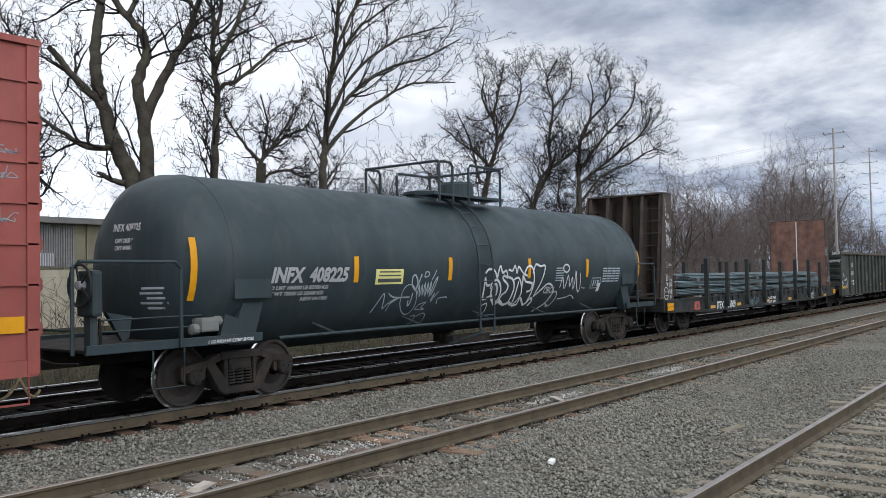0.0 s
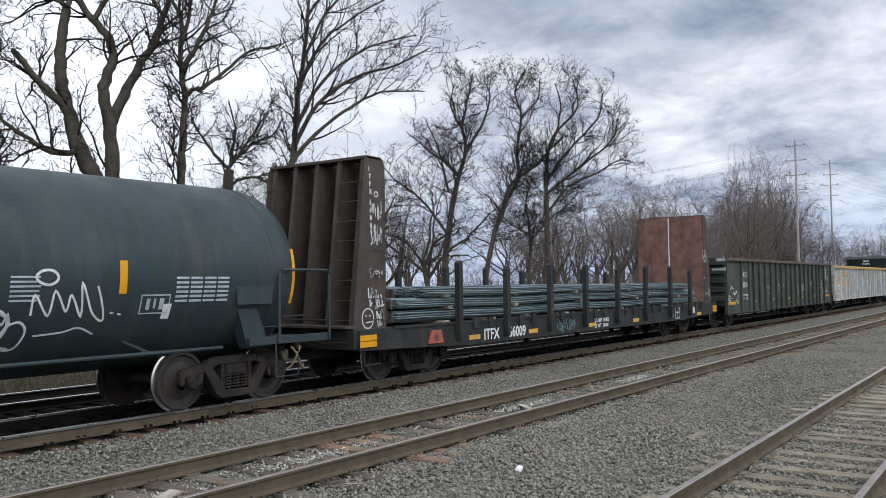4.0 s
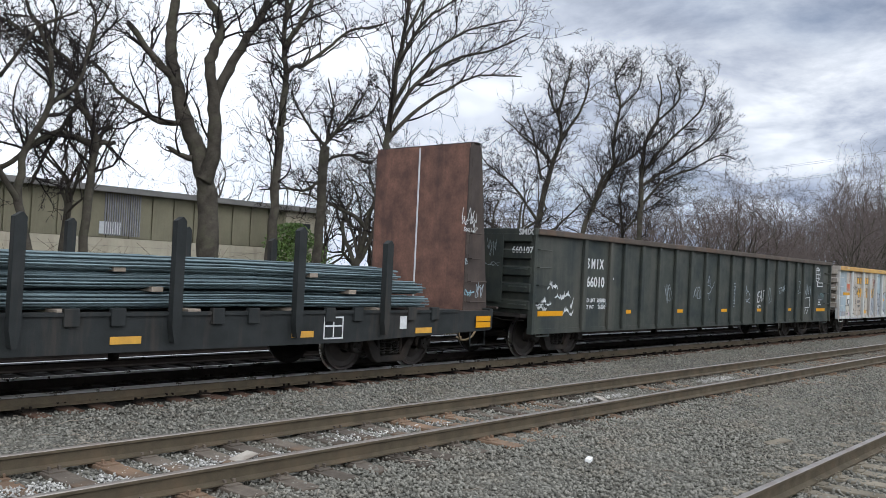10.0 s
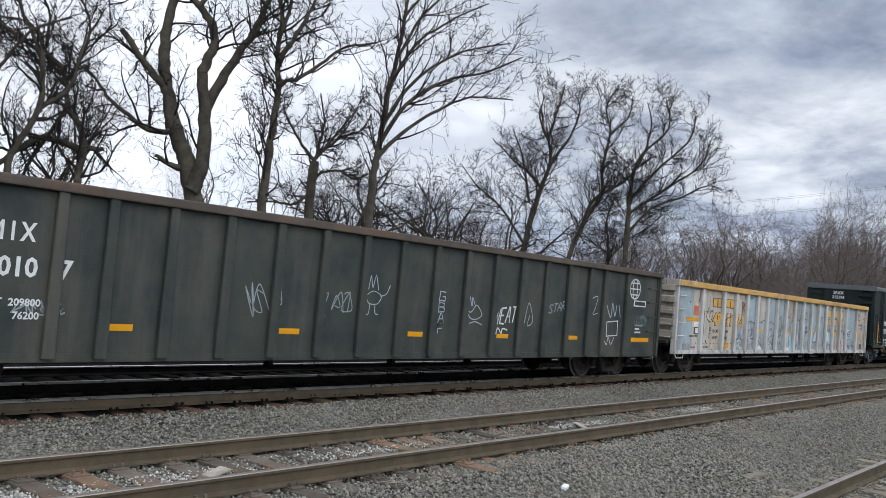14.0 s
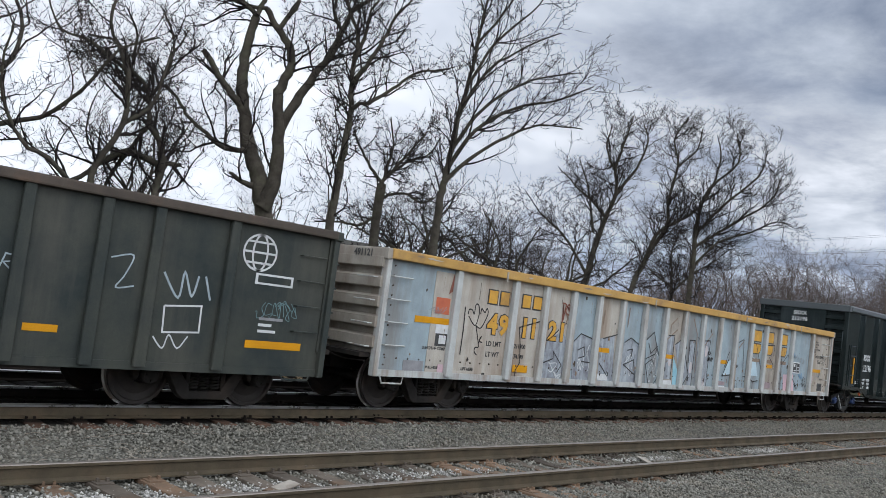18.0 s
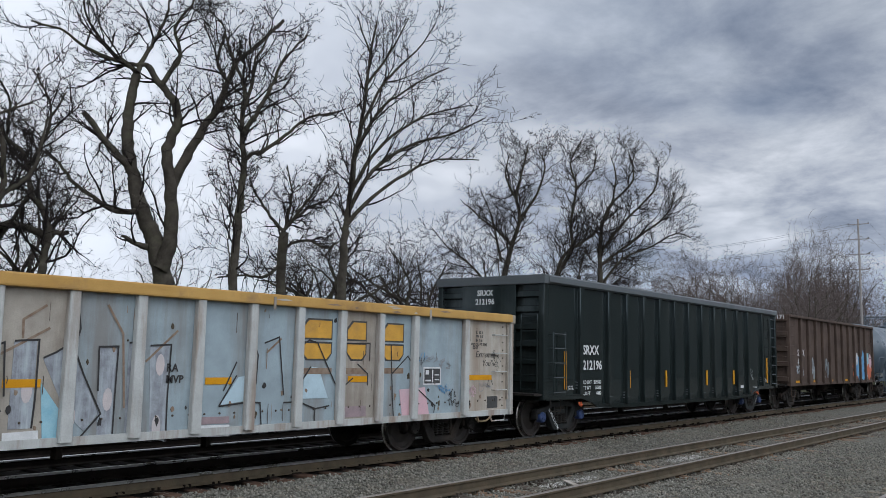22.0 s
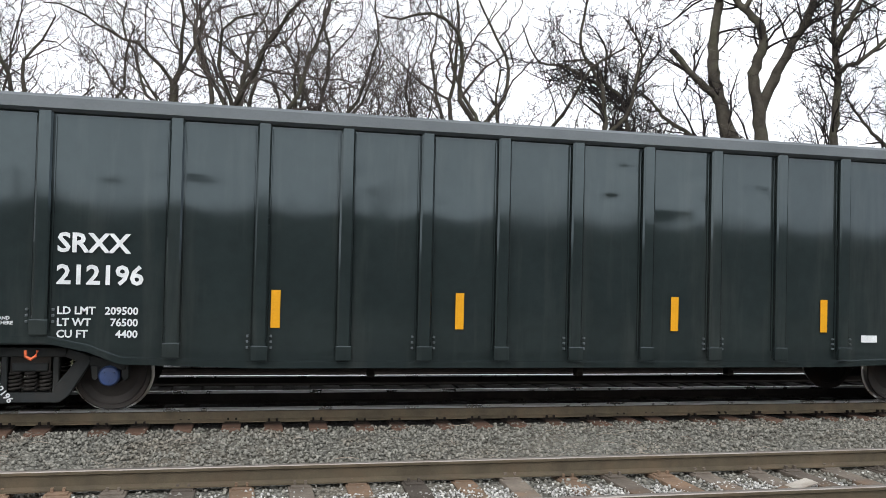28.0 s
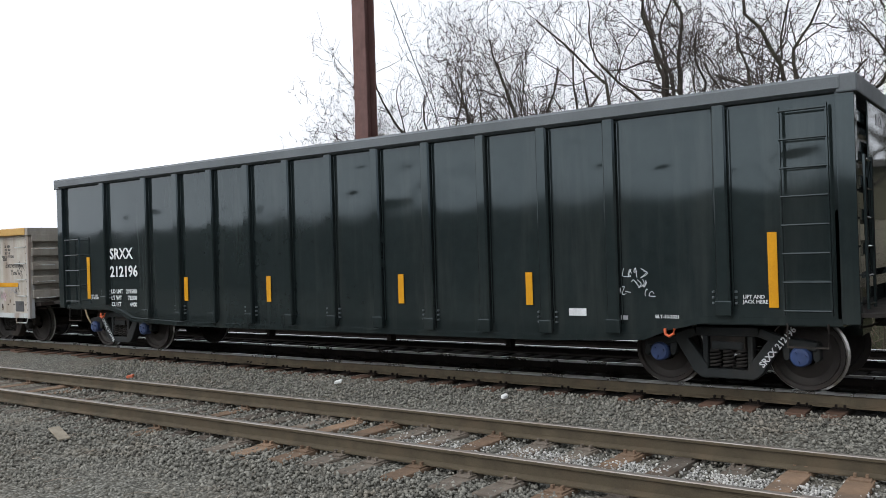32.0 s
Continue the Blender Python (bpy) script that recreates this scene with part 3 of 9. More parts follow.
def lathe(profile, n=28, bm=None, axis="y", at=(0, 0, 0)):
    """Turns a profile of (radius, along) round an axis."""
    own = bm or bmesh.new()
    rings = []
    for r, h in profile:
        ring = []
        for k in range(n):
            a = 2 * math.pi * k / n
            u, v = r * math.cos(a), r * math.sin(a)
            p = {"y": (u, h, v), "x": (h, u, v), "z": (u, v, h)}[axis]
            ring.append(own.verts.new(Vector(p) + Vector(at)))
        rings.append(ring)
    for a, c in zip(rings, rings[1:]):
        for k in range(n):
            own.faces.new((a[k], a[(k + 1) % n], c[(k + 1) % n], c[k]))
    own.faces.new(rings[0][::-1])
    own.faces.new(rings[-1])
    bmesh.ops.recalc_face_normals(own, faces=own.faces[:])
    return own


TEXTS = {}


def words(body, size, x, y, z, material, parent, name="lettering", align="LEFT", width=1.0, turn=None, wrap=None, label="", bold=0.028, slant=0.0):
    """Painted words on a side (facing -y). wrap: (radius, height) of a tank's shell to lay them on."""
    key = (body, size, align, width, bold, slant)
    if key not in TEXTS or wrap:
        cu = bpy.data.curves.new("words", "FONT")
        cu.body, cu.size, cu.align_x, cu.resolution_u, cu.extrude, cu.offset = body, size * 1.1, align, 2, 0.001, size * bold
        ob = bpy.data.objects.new("words", cu)
        me = bpy.data.meshes.new_from_object(ob)
        bpy.data.objects.remove(ob)
        me.transform(Matrix(((width, slant, 0, 0), (0, 1, 0, 0), (0, 0, 1, 0), (0, 0, 0, 1))))
        me.transform(Matrix.Rotation(radians(90), 4, "X"))
        TEXTS[key] = me
    me = TEXTS[key]
    if wrap:
        r, zc = wrap
        for v in me.vertices:
            h = z + v.co.z - zc
            v.co = (x + v.co.x, -math.sqrt(max(r * r - h * h, 0.01)) - 0.016, z + v.co.z)
    ob = part(name, me, material, parent, label)
    if not wrap:
        ob.matrix_basis = Matrix.Translation((x, y, z)) @ (turn or Matrix())
    return ob


def ribbon(paths, width, y, material, parent, name="graffiti", wrap=None, label=""):
    """Sprayed lines on a side: paths of (x, z)."""
    bm = bmesh.new()
    lay = (lambda x, z: (x, -math.sqrt(max(wrap[0] ** 2 - (z - wrap[1]) ** 2, 0.01)) - 0.012, z)) if wrap else (lambda x, z: (x, y, z))
    for path in paths:
        pts = [Vector(p) for p in path]
        last = None
        for i, p in enumerate(pts):
            a, b = p - pts[max(i - 1, 0)], pts[min(i + 1, len(pts) - 1)] - p
            a, b = (a if a.length > 1e-6 else b), (b if b.length > 1e-6 else a)
            a, b = (v.normalized() if v.length > 1e-6 else Vector((1, 0)) for v in (a, b))
            d = (a + b).normalized() if (a + b).length > 0.2 else a
            n = Vector((-d.y, d.x)) * width * 0.5 / max(d.dot(a), 0.5)
            pair = [bm.verts.new(lay(*(p + n))), bm.verts.new(lay(*(p - n)))]
            if last:
                bm.faces.new((last[0], pair[0], pair[1], last[1]))
            last = pair
    return part(name, bm, material, parent, label)


def smooth_path(points, steps=6):
    """A smooth line through points (x, z)."""
    out = []
    p = [points[0], *points, points[-1]]
    for i in range(1, len(p) - 2):
        for k in range(steps):
            t = k / steps
            out.append(tuple(0.5 * (2 * b + (c - a) * t + (2 * a - 5 * b + 4 * c - d) * t * t + (3 * b - a - 3 * c + d) * t ** 3)
                             for a, b, c, d in zip(p[i - 1], p[i], p[i + 1], p[i + 2])))
    return out + [points[-1]]


def scrawl(rng, x0, x1, z0, z1, strokes, points=7):
    """Looping strokes that fill a box, letter after letter."""
    paths = []
    step = (x1 - x0) / strokes
    for i in range(strokes):
        cx = x0 + step * (i + 0.5)
        pts = [(cx + rng.uniform(-0.75, 0.75) * step, rng.uniform(z0, z1)) for _ in range(points)]
        paths.append(smooth_path(pts))
    return paths


STROKES = {
    "W": ((0, 1), (0.2, 0), (0.5, 0.7), (0.8, 0), (1, 1)), "E": ((1, 1), (0.05, 0.95), (0, 0.5), (0.7, 0.52), (0, 0.5), (0.05, 0.02), (1, 0)),
    "A": ((0, 0), (0.45, 1), (0.6, 0.95), (1, 0), (0.8, 0.42), (0.15, 0.4)), "T": ((0, 0.95), (1, 1), (0.5, 0.98), (0.45, 0)),
    "S": ((1, 0.9), (0.4, 1), (0.05, 0.75), (0.5, 0.5), (0.95, 0.28), (0.6, 0), (0, 0.1)), "R": ((0, 0), (0.05, 1), (0.8, 0.95), (0.85, 0.6), (0.1, 0.5), (1, 0)),
    "G": ((1, 0.95), (0.1, 1), (0, 0.1), (0.95, 0.05), (0.95, 0.5), (0.5, 0.5)), "B": ((0, 0), (0, 1), (0.9, 0.9), (0.85, 0.55), (0.1, 0.5), (1, 0.4), (0.9, 0.05), (0, 0)),
    "F": ((0.1, 0), (0.1, 1), (1, 1), (0.1, 1), (0.1, 0.5), (0.8, 0.55))}


def sprayed(text, x, z, w, h, step, width, y, material, parent, label, lean=0.0):
    """Letters drawn with one loose spray stroke each; step: from letter to letter, (right, up)."""
    for k, ch in enumerate(text):
        ribbon([[(x + k * step[0] + w * px + lean * h * pz, z + k * step[1] + h * pz) for px, pz in STROKES[ch]]], width, y, material, parent, label=label)


def decal(x0, x1, z0, z1, y, material, parent, name="panel_patch", label=""):
    """A thin plate or painted patch on a side."""
    return part(name, bx(x0, x1, y - 0.006, y, z0, z1), material, parent, label)


# ---- ground and tracks ----
def ground_z(y):
    """Height of the ballast and soil across the tracks."""
    return float(np.interp(y, (-400, -3, 0, 4.4, 5.6, 9.4, 10.2, 14.0, 15.2, 19.0, 22.0, 30.0, 60.0, 1500.0), (-0.5, -0.5, -0.35, -0.325, -0.305, -0.30, -0.225, -0.215, -0.37, -0.42, -0.25, 0.15, 0.3, 0.5)))


def ground():
    ys = [-1500, -400, -60, -10] + [round(-3 + 0.25 * k, 2) for k in range(112)] + [26, 28, 30, 34, 40, 60, 120, 400, 1500]
    xs = [-1500, -400, -100] + list(range(-40, 90)) + [95, 110, 150, 250, 500, 1800]
    rows = [[(x, y, ground_z(y) + (0.035 * noise.noise((x * 0.6, y * 0.9, 0.0)) if -40 <= x <= 90 and -3 <= y <= 26 else 0.0)) for y in ys] for x in xs]
    n = len(ys)
    me = bpy.data.meshes.new("ground")
    me.from_pydata([p for r in rows for p in r], [], [(i * n + j, (i + 1) * n + j, (i + 1) * n + j + 1, i * n + j + 1) for i in range(len(xs) - 1) for j in range(n - 1)])
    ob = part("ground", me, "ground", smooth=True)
    tagged(ob, "grey crushed-stone ballast and dry grass beside the rails", "ground", kind="structure")


ground()


def rail_mesh(x0, x1, bright):
    """A rail: foot, web and rounded head, laid along x with its top at z = 0."""
    prof = [(-0.07, -0.18), (0.07, -0.18), (0.07, -0.165), (0.012, -0.14), (0.012, -0.045), (0.036, -0.035), (0.036, -0.008), (0.028, 0.0), (-0.028, 0.0), (-0.036, -0.008), (-0.036, -0.035), (-0.012, -0.045), (-0.012, -0.14), (-0.07, -0.165)]
    bm = bmesh.new()
    a = [bm.verts.new((x0, y, z)) for y, z in prof]
    c = [bm.verts.new((x1, y, z)) for y, z in prof]
    for i in range(len(prof)):
        f = bm.faces.new((a[i], a[(i + 1) % len(prof)], c[(i + 1) % len(prof)], c[i]))
        if i in (7, 8, 6) or (bright and i in (5, 9)):
            f.material_index = 1
    bm.faces.new(a)
    bm.faces.new(c[::-1])
    bmesh.ops.recalc_face_normals(bm, faces=bm.faces[:])
    return bm


def track(name, label, y_mid, z, turn, x0, x1, ties, tie_kinds, seed, bright=False, fixings=True, sink=0.0, shaded=()):
    """One track: two rails on ties with plates and spikes."""
    rng = random.Random(seed)
    base = thing(name, label, "railway track", "tracks", "structure")
    base.matrix_basis = pose(0, y_mid, z, 0, 0, turn)
    for i, side in enumerate((-0.7525, 0.7525)):
        # the listed rails get the dark colour that stands for the train's shade
        r = part("rail", rail_mesh(x0, x1, bright), ["rail_shaded" if i in shaded else "rail", "railbright" if bright else "railhead"], base, "rail darkened for the train's shade, with a bright head" if i in shaded else "brown rusty rail with a worn head")
        r.location = (0, side, 0)
    meshes = []
    for kind in tie_kinds:
        bm = bx(-0.115, 0.115, -1.3, 1.3, -0.36, -RAIL_H - 0.006, bevel=0.012)
        if fixings:
            for side in (-0.7525, 0.7525):
                bx(-0.09, 0.09, side - 0.18, side + 0.18, -RAIL_H - 0.006, -RAIL_H + 0.008, bm)
                for dx, dy in ((-0.05, -0.09), (0.05, 0.09), (0.05, -0.09)):
                    bx(dx - 0.012, dx + 0.012, side + dy - 0.02, side + dy + 0.02, -RAIL_H, -RAIL_H + 0.045, bm)
        me = bpy.data.meshes.new("tie")
        bm.to_mesh(me)
        bm.free()
        me.materials.append(M[kind])
        meshes.append(me)
    n = int((ties[1] - ties[0]) / 0.535)
    for k in range(n):
        ob = new("tie", rng.choice(meshes))
        ob.parent = base
        x = ties[0] + k * 0.535 + rng.uniform(-0.05, 0.05)
        deep = sink * (rng.uniform(0.2, 1.6) + 3.2 * min(max((x - 7) / 5, 0, (-6 - x) / 4), 1)) if y_mid > 5 else sink * rng.uniform(0.2, 1.6)
        ob.matrix_basis = pose(x, rng.uniform(-0.09, 0.09), rng.uniform(-0.012, 0.006) - deep, rng.uniform(-0.4, 0.4), 0, rng.uniform(-2.2, 2.2))
    return base


track("side_track", "rusty side track on bleached wooden ties in ballast", 2.29, -0.105, 0.46, -60, 400, (-28, 60), ["tie_pale"], 3, sink=0.012)
track("middle_track", "little-used middle track with weathered brown ties", 7.60, -0.066, -0.1, -200, 400, (-24, 70), ["tie", "tie_rusty", "tie", "tie_rusty", "tie"], 5, sink=0.009)
track("train_track", "main track with brown rails that carries the train", YC, 0.0, 0.0, -300, 500, (-30, 75), ["tie_oily_shaded"], 7, True, shaded=(1,))
track("far_track", "far track with polished rails behind the train", 16.5, -0.15, 0.0, -300, 500, (-28, 70), ["tie_shaded"], 9, True, False, shaded=(0, 1))


# ---- ballast stones ----
def stones(name, label, boxes, material, seed, size=(0.015, 0.031), lift=0.0):
    """Loose angular stones as one sheet of real geometry. boxes: x0, x1, y0, y1, stones per square metre."""
    rng = np.random.default_rng(seed)
    base = np.array([(0, 0, 1), (0.9, 0, 0.1), (0.2, 0.85, 0), (-0.8, 0.5, 0.15), (-0.75, -0.55, 0), (0.25, -0.9, 0.1), (0, 0, -0.8)])
    tri = np.array([(0, 1, 2), (0, 2, 3), (0, 3, 4), (0, 4, 5), (0, 5, 1), (6, 2, 1), (6, 3, 2), (6, 4, 3), (6, 5, 4), (6, 1, 5)])
    spots = []
    for x0, x1, y0, y1, many in boxes:
        n = int((x1 - x0) * (y1 - y0) * many)
        spots.append(np.stack([rng.uniform(x0, x1, n), rng.uniform(y0, y1, n)], 1))
    p = np.concatenate(spots)
    n = len(p)
    z = np.array([ground_z(y) for y in p[:, 1]]) + lift
    ang = rng.uniform(0, 2 * np.pi, (n, 3))
    c, s = np.cos(ang), np.sin(ang)
    zero, one = np.zeros(n), np.ones(n)
    rx = np.stack([np.stack([one, zero, zero], 1), np.stack([zero, c[:, 0], -s[:, 0]], 1), np.stack([zero, s[:, 0], c[:, 0]], 1)], 1)
    rz = np.stack([np.stack([c[:, 1], -s[:, 1], zero], 1), np.stack([s[:, 1], c[:, 1], zero], 1), np.stack([zero, zero, one], 1)], 1)
    size_ = rng.uniform(*size, (n, 1)) * rng.uniform(0.7, 1.3, (n, 3))
    shape = base[None] * rng.uniform(0.75, 1.25, (n, 7, 1)) * size_[:, None]
    v = np.einsum("nij,njk,nlk->nli", rz, rx, shape)
    v += np.concatenate([p, (z + rng.uniform(-0.004, 0.03, n))[:, None]], 1)[:, None]
    f = tri[None] + 7 * np.arange(n)[:, None, None]
    me = bpy.data.meshes.new(name)
    me.vertices.add(7 * n)
    me.vertices.foreach_set("co", v.astype(np.float32).ravel())
    me.loops.add(30 * n)
    me.loops.foreach_set("vertex_index", f.astype(np.int32).ravel())
    me.polygons.add(10 * n)
    me.polygons.foreach_set("loop_start", np.arange(0, 30 * n, 3, dtype=np.int32))
    me.update(calc_edges=True)
    ob = part(name, me, material)
    tagged(ob, label, "ballast", kind="stuff")


stones("ballast_stones", "loose grey angular ballast stones between the tracks", (
    (1.5, 14, 3.2, 6.6, 560), (14, 26, 3.2, 6.6, 240), (-9, 1.5, 4.6, 6.6, 420), (-16, 18, 8.5, 10.95, 400), (18, 36, 8.5, 11.0, 150),
    (-14, 22, 6.2, 9.0, 200), (4, 16, 1.0, 3.2, 330), (22, 45, 6.95, 8.25, 60), (28, 45, 3.2, 6.6, 70), (-14, -8, 4.4, 6.6, 260)), "stone", 11)
stones("white_gravel", "spilled white gravel between the ties", (
    (-6.3, -5.1, 7.55, 7.9, 700), (-4.9, -3.1, 7.45, 7.95, 1300), (-2.9, -1.4, 7.45, 7.95, 1400), (-1.0, 0.6, 7.45, 7.95, 1200), (0.9, 2.6, 7.5, 7.95, 1200), (2.9, 4.4, 7.45, 7.9, 1200),
    (4.7, 6.1, 7.5, 7.9, 900), (7.0, 9.2, 7.7, 7.95, 600), (12.5, 14.2, 7.7, 7.95, 700), (17.5, 19.0, 7.7, 8.0, 700), (-6.5, 8.5, 7.3, 8.2, 70)), "white", 12, (0.010, 0.020), 0.011)


# ---- train: running gear ----
CARS, WHEELS = [], []
WHEEL_R = 0.457


def mesh_of(name, bm, *mats, smooth=False):
    me = bpy.data.meshes.new(name)
    bm.normal_update()
    bm.to_mesh(me)
    bm.free()
    for k in mats:
        me.materials.append(M[k])
    if smooth:
        me.polygons.foreach_set("use_smooth", [True] * len(me.polygons))
    return me


def gear_meshes():
    g = {}
    bm = lathe([(0.08, -1.1), (0.08, 1.1)], 14)
    for s in (-1, 1):
        prof = [(0.13, 0.66), (0.14, 0.84), (0.17, 0.83), (0.30, 0.765), (0.385, 0.775), (0.40, 0.815), (0.445, 0.815), (0.457, 0.79), (0.460, 0.715), (0.488, 0.705), (0.488, 0.68), (0.40, 0.675), (0.385, 0.72), (0.30, 0.735), (0.16, 0.70), (0.13, 0.66)]
        lathe([(r, h * s) for r, h in prof], 36, bm)
    for f in bm.faces:
        c = f.calc_center_median()
        if 0.452 < math.hypot(c.x, c.z) < 0.4745 and abs(c.y) < 0.81:
            f.material_index = 1
    g["wheelset"] = mesh_of("wheelset", bm, "wheel", "tread")
    bm = bmesh.new()
    y0, y1 = -1.10, -0.94
    top = [(-1.08, 0.58), (-0.66, 0.64), (-0.40, 0.74), (0.40, 0.74), (0.66, 0.64), (1.08, 0.58)]
    for p, q in zip(top, top[1:]):
        bar(p, q, 0.12, y0, y1, bm)
    for s in (-1, 1):
        prism([(s * 0.70, 0.66), (s * 0.52, 0.66), (s * 0.25, 0.30), (s * 0.25, 0.13), (s * 0.34, 0.14), (s * 0.44, 0.22)], y0, y1, bm)
        bar((s * 0.285, 0.24), (s * 0.285, 0.72), 0.07, y0 + 0.02, y1 - 0.01, bm)
        prism([(s * 1.11, 0.62), (s * 1.02, 0.62), (s * 1.02, 0.44), (s * 1.06, 0.38), (s * 1.11, 0.42)], y0 + 0.02, y1, bm)
        prism([(s * 0.76, 0.62), (s * 0.66, 0.62), (s * 0.68, 0.44), (s * 0.72, 0.40), (s * 0.76, 0.44)], y0 + 0.02, y1, bm)
        bx(s * 0.889 - 0.13, s * 0.889 + 0.13, y0 + 0.02, y1, 0.53, 0.60, bm)
    prism([(-0.34, 0.14), (0.34, 0.14), (0.32, 0.26), (-0.32, 0.26)], y0, y1, bm)
    bmesh.ops.bevel(bm, geom=[e for e in bm.edges if e.calc_length() > 0.06], offset=0.012, segments=1, affect="EDGES")
    bx(-0.20, 0.20, y0 + 0.01, y1, 0.51, 0.61, bm, bevel=0.02)
    black = bm.copy()
    g["side_frame"] = mesh_of("side_frame", bm, "steel_dark")
    g["side_frame_black"] = mesh_of("side_frame", black, "truck_black")
    bm = bmesh.new()
    pts = [(0.062 * math.cos(a), 0.062 * math.sin(a), 0.27 + 0.23 * a / (2 * math.pi * 5)) for a in (2 * math.pi * 5 * k / 40 for k in range(41))]
    rod(pts, 0.018, bm, 5)
    g["spring"] = mesh_of("spring", bm, "steel_dark", smooth=True)
    bm = bx(-0.22, 0.22, -1.06, 1.06, 0.50, 0.70)
    bx(-0.30, 0.30, -0.35, 0.35, 0.66, 0.78, bm)
    for s in (-1, 1):
        bx(s * 0.34 - 0.05, s * 0.34 + 0.05, -0.9, 0.9, 0.33, 0.43, bm)
    g["bolster"] = mesh_of("bolster", bm, "steel_dark")
    for kind in ("steel_dark", "cap_blue"):
        bm = lathe([(0.10, -0.98), (0.125, -1.0), (0.125, -1.12), (0.105, -1.15), (0.06, -1.155)], 18)
        for k in range(3):
            a = 2 * math.pi * k / 3 + 0.5
            lathe([(0.018, -1.15), (0.018, -1.175)], 6, bm, at=(0.065 * math.cos(a), 0, 0.065 * math.sin(a)))
        g["cap_" + kind] = mesh_of("bearing_cap", bm, kind)
    bm = rod([(-0.06, -1.13, 0.12), (-0.04, -1.15, 0.02), (0.05, -1.15, -0.02), (0.13, -1.14, 0.03), (0.15, -1.12, 0.12)], 0.028, None, 6)
    g["hook"] = mesh_of("lifting_hook", bm, "orange")
    return g


GEAR = gear_meshes()


def put(name, me, parent, x=0, y=0, z=0, turn=0, label=""):
    ob = new(name, me)
    ob.parent = parent
    ob.matrix_basis = pose(x, y, z, 0, 0, turn)
    if label:
        ob["label"] = label
    return ob


def running_gear(car, centres, cap="steel_dark", axle=1.778):
    """Trucks with side frames, springs, bearing caps and turning wheelsets."""
    for c in centres:
        truck = put("truck", GEAR["bolster"], car, c, label="dusty cast-steel truck")
        for turn in (0, 180):
            put("side_frame", GEAR["side_frame_black" if cap == "cap_blue" else "side_frame"], truck, turn=turn)
            for k in (-0.17, 0.0, 0.17):
                put("spring", GEAR["spring"], truck, k, -1.03 if turn == 0 else 1.03)
        for s in (-1, 1):
            w = put("wheelset", GEAR["wheelset"], car, c + s * axle / 2, 0, WHEEL_R, label="steel wheelset with a bright tread")
            put("bearing_cap", GEAR["cap_" + cap], w)
            WHEELS.append((w, c + s * axle / 2))


def coupler(car, x, s):
    """Drawbar, knuckle, cut lever and air hose at one end of a car."""
    bm = bx(min(x, x + s * 0.55), max(x, x + s * 0.55), -0.09, 0.09, 0.76, 0.94, bevel=0.02)
    bx(min(x + s * 0.45, x + s * 0.72), max(x + s * 0.45, x + s * 0.72), -0.17, 0.14, 0.70, 1.0, bm, bevel=0.04)
    part("coupler", bm, "steel_dark", car, "rusty knuckle coupler")
    part("air_hose", rod(smooth3([(x + s * 0.2, -0.3, 0.78), (x + s * 0.32, -0.34, 0.62), (x + s * 0.45, -0.3, 0.42), (x + s * 0.6, -0.2, 0.36), (x + s * 0.72, -0.1, 0.42)]), 0.022, None, 6), "hose", car, "tan air hose with a metal fitting", True)
    part("cut_lever", rod([(x + s * 0.06, -1.4, 0.86), (x + s * 0.1, -0.9, 0.84), (x + s * 0.25, -0.3, 0.96), (x + s * 0.45, -0.05, 0.98)], 0.014, None, 5), "steel_dark", car)


def smooth3(points, steps=5):
    xy = smooth_path([(p[0], p[1]) for p in points], steps)
    xz = smooth_path([(p[0], p[2]) for p in points], steps)
    return [(a[0], a[1], b[1]) for a, b in zip(xy, xz)]


def car(name, label, category, u):
    ob = thing(name, label, category, "freight cars of the train", at=(u, YC, 0))
    CARS.append((ob, u))
    return ob


def along(c, before, k, d):
    """Slides the marks of a car that are newer than the parts in before along its side: x becomes k * x + d."""
    for ob in set(c.children) - before:
        ob.matrix_basis = Matrix.Translation((d, 0, 0)) @ Matrix.Diagonal((k, 1, 1, 1)) @ ob.matrix_basis


def underframe(c, x0, x1, material, z0=0.62, z1=0.98):
    bm = bx(x0, x1, -0.32, 0.32, z0, z1)
    part("centre_sill", bm, material, c)
    bm = lathe([(0.10, -0.35), (0.19, -0.3), (0.19, 0.3), (0.10, 0.35)], 16, None, "x", (0.4, -0.75, 0.78))
    part("air_reservoir", bm, "steel_dark", c)
    bm = rod([(x0 * 0.72, -0.5, 0.62), (-1.2, -0.55, 0.52), (1.5, -0.45, 0.5), (x1 * 0.72, -0.5, 0.6)], 0.02)
    for k in (-2.5, 0.5, 2.9):
        bx(k, k + 0.09, -0.62, -0.48, 0.36, 0.66, bm)
    part("brake_rod", bm, "steel_dark", c)


def ladder(c, material, feet, zs):
    """Two uprights at (x, y) with a rung at each height."""
    (xa, ya), (xb, yb) = feet
    bm = rod([(xa, ya, zs[0] - 0.05), (xa, ya, zs[-1] + 0.05)], 0.02, None, 5)
    rod([(xb, yb, zs[0] - 0.05), (xb, yb, zs[-1] + 0.05)], 0.02, bm, 5)
    rails = part("ladder", bm, material, c)
    for z in zs:
        part("rung", rod([(xa, ya - 0.012, z), (xb, yb - 0.012, z)], 0.014, None, 5), material, rails)


def grab(x0, x1, z, y, drop=0.0, r=0.013, bm=None):
    """A grab iron standing off a side."""
    return rod([(x0, y, z), (x0, y - 0.075, z - drop), (x1, y - 0.075, z - drop), (x1, y, z)], r, bm, 5)


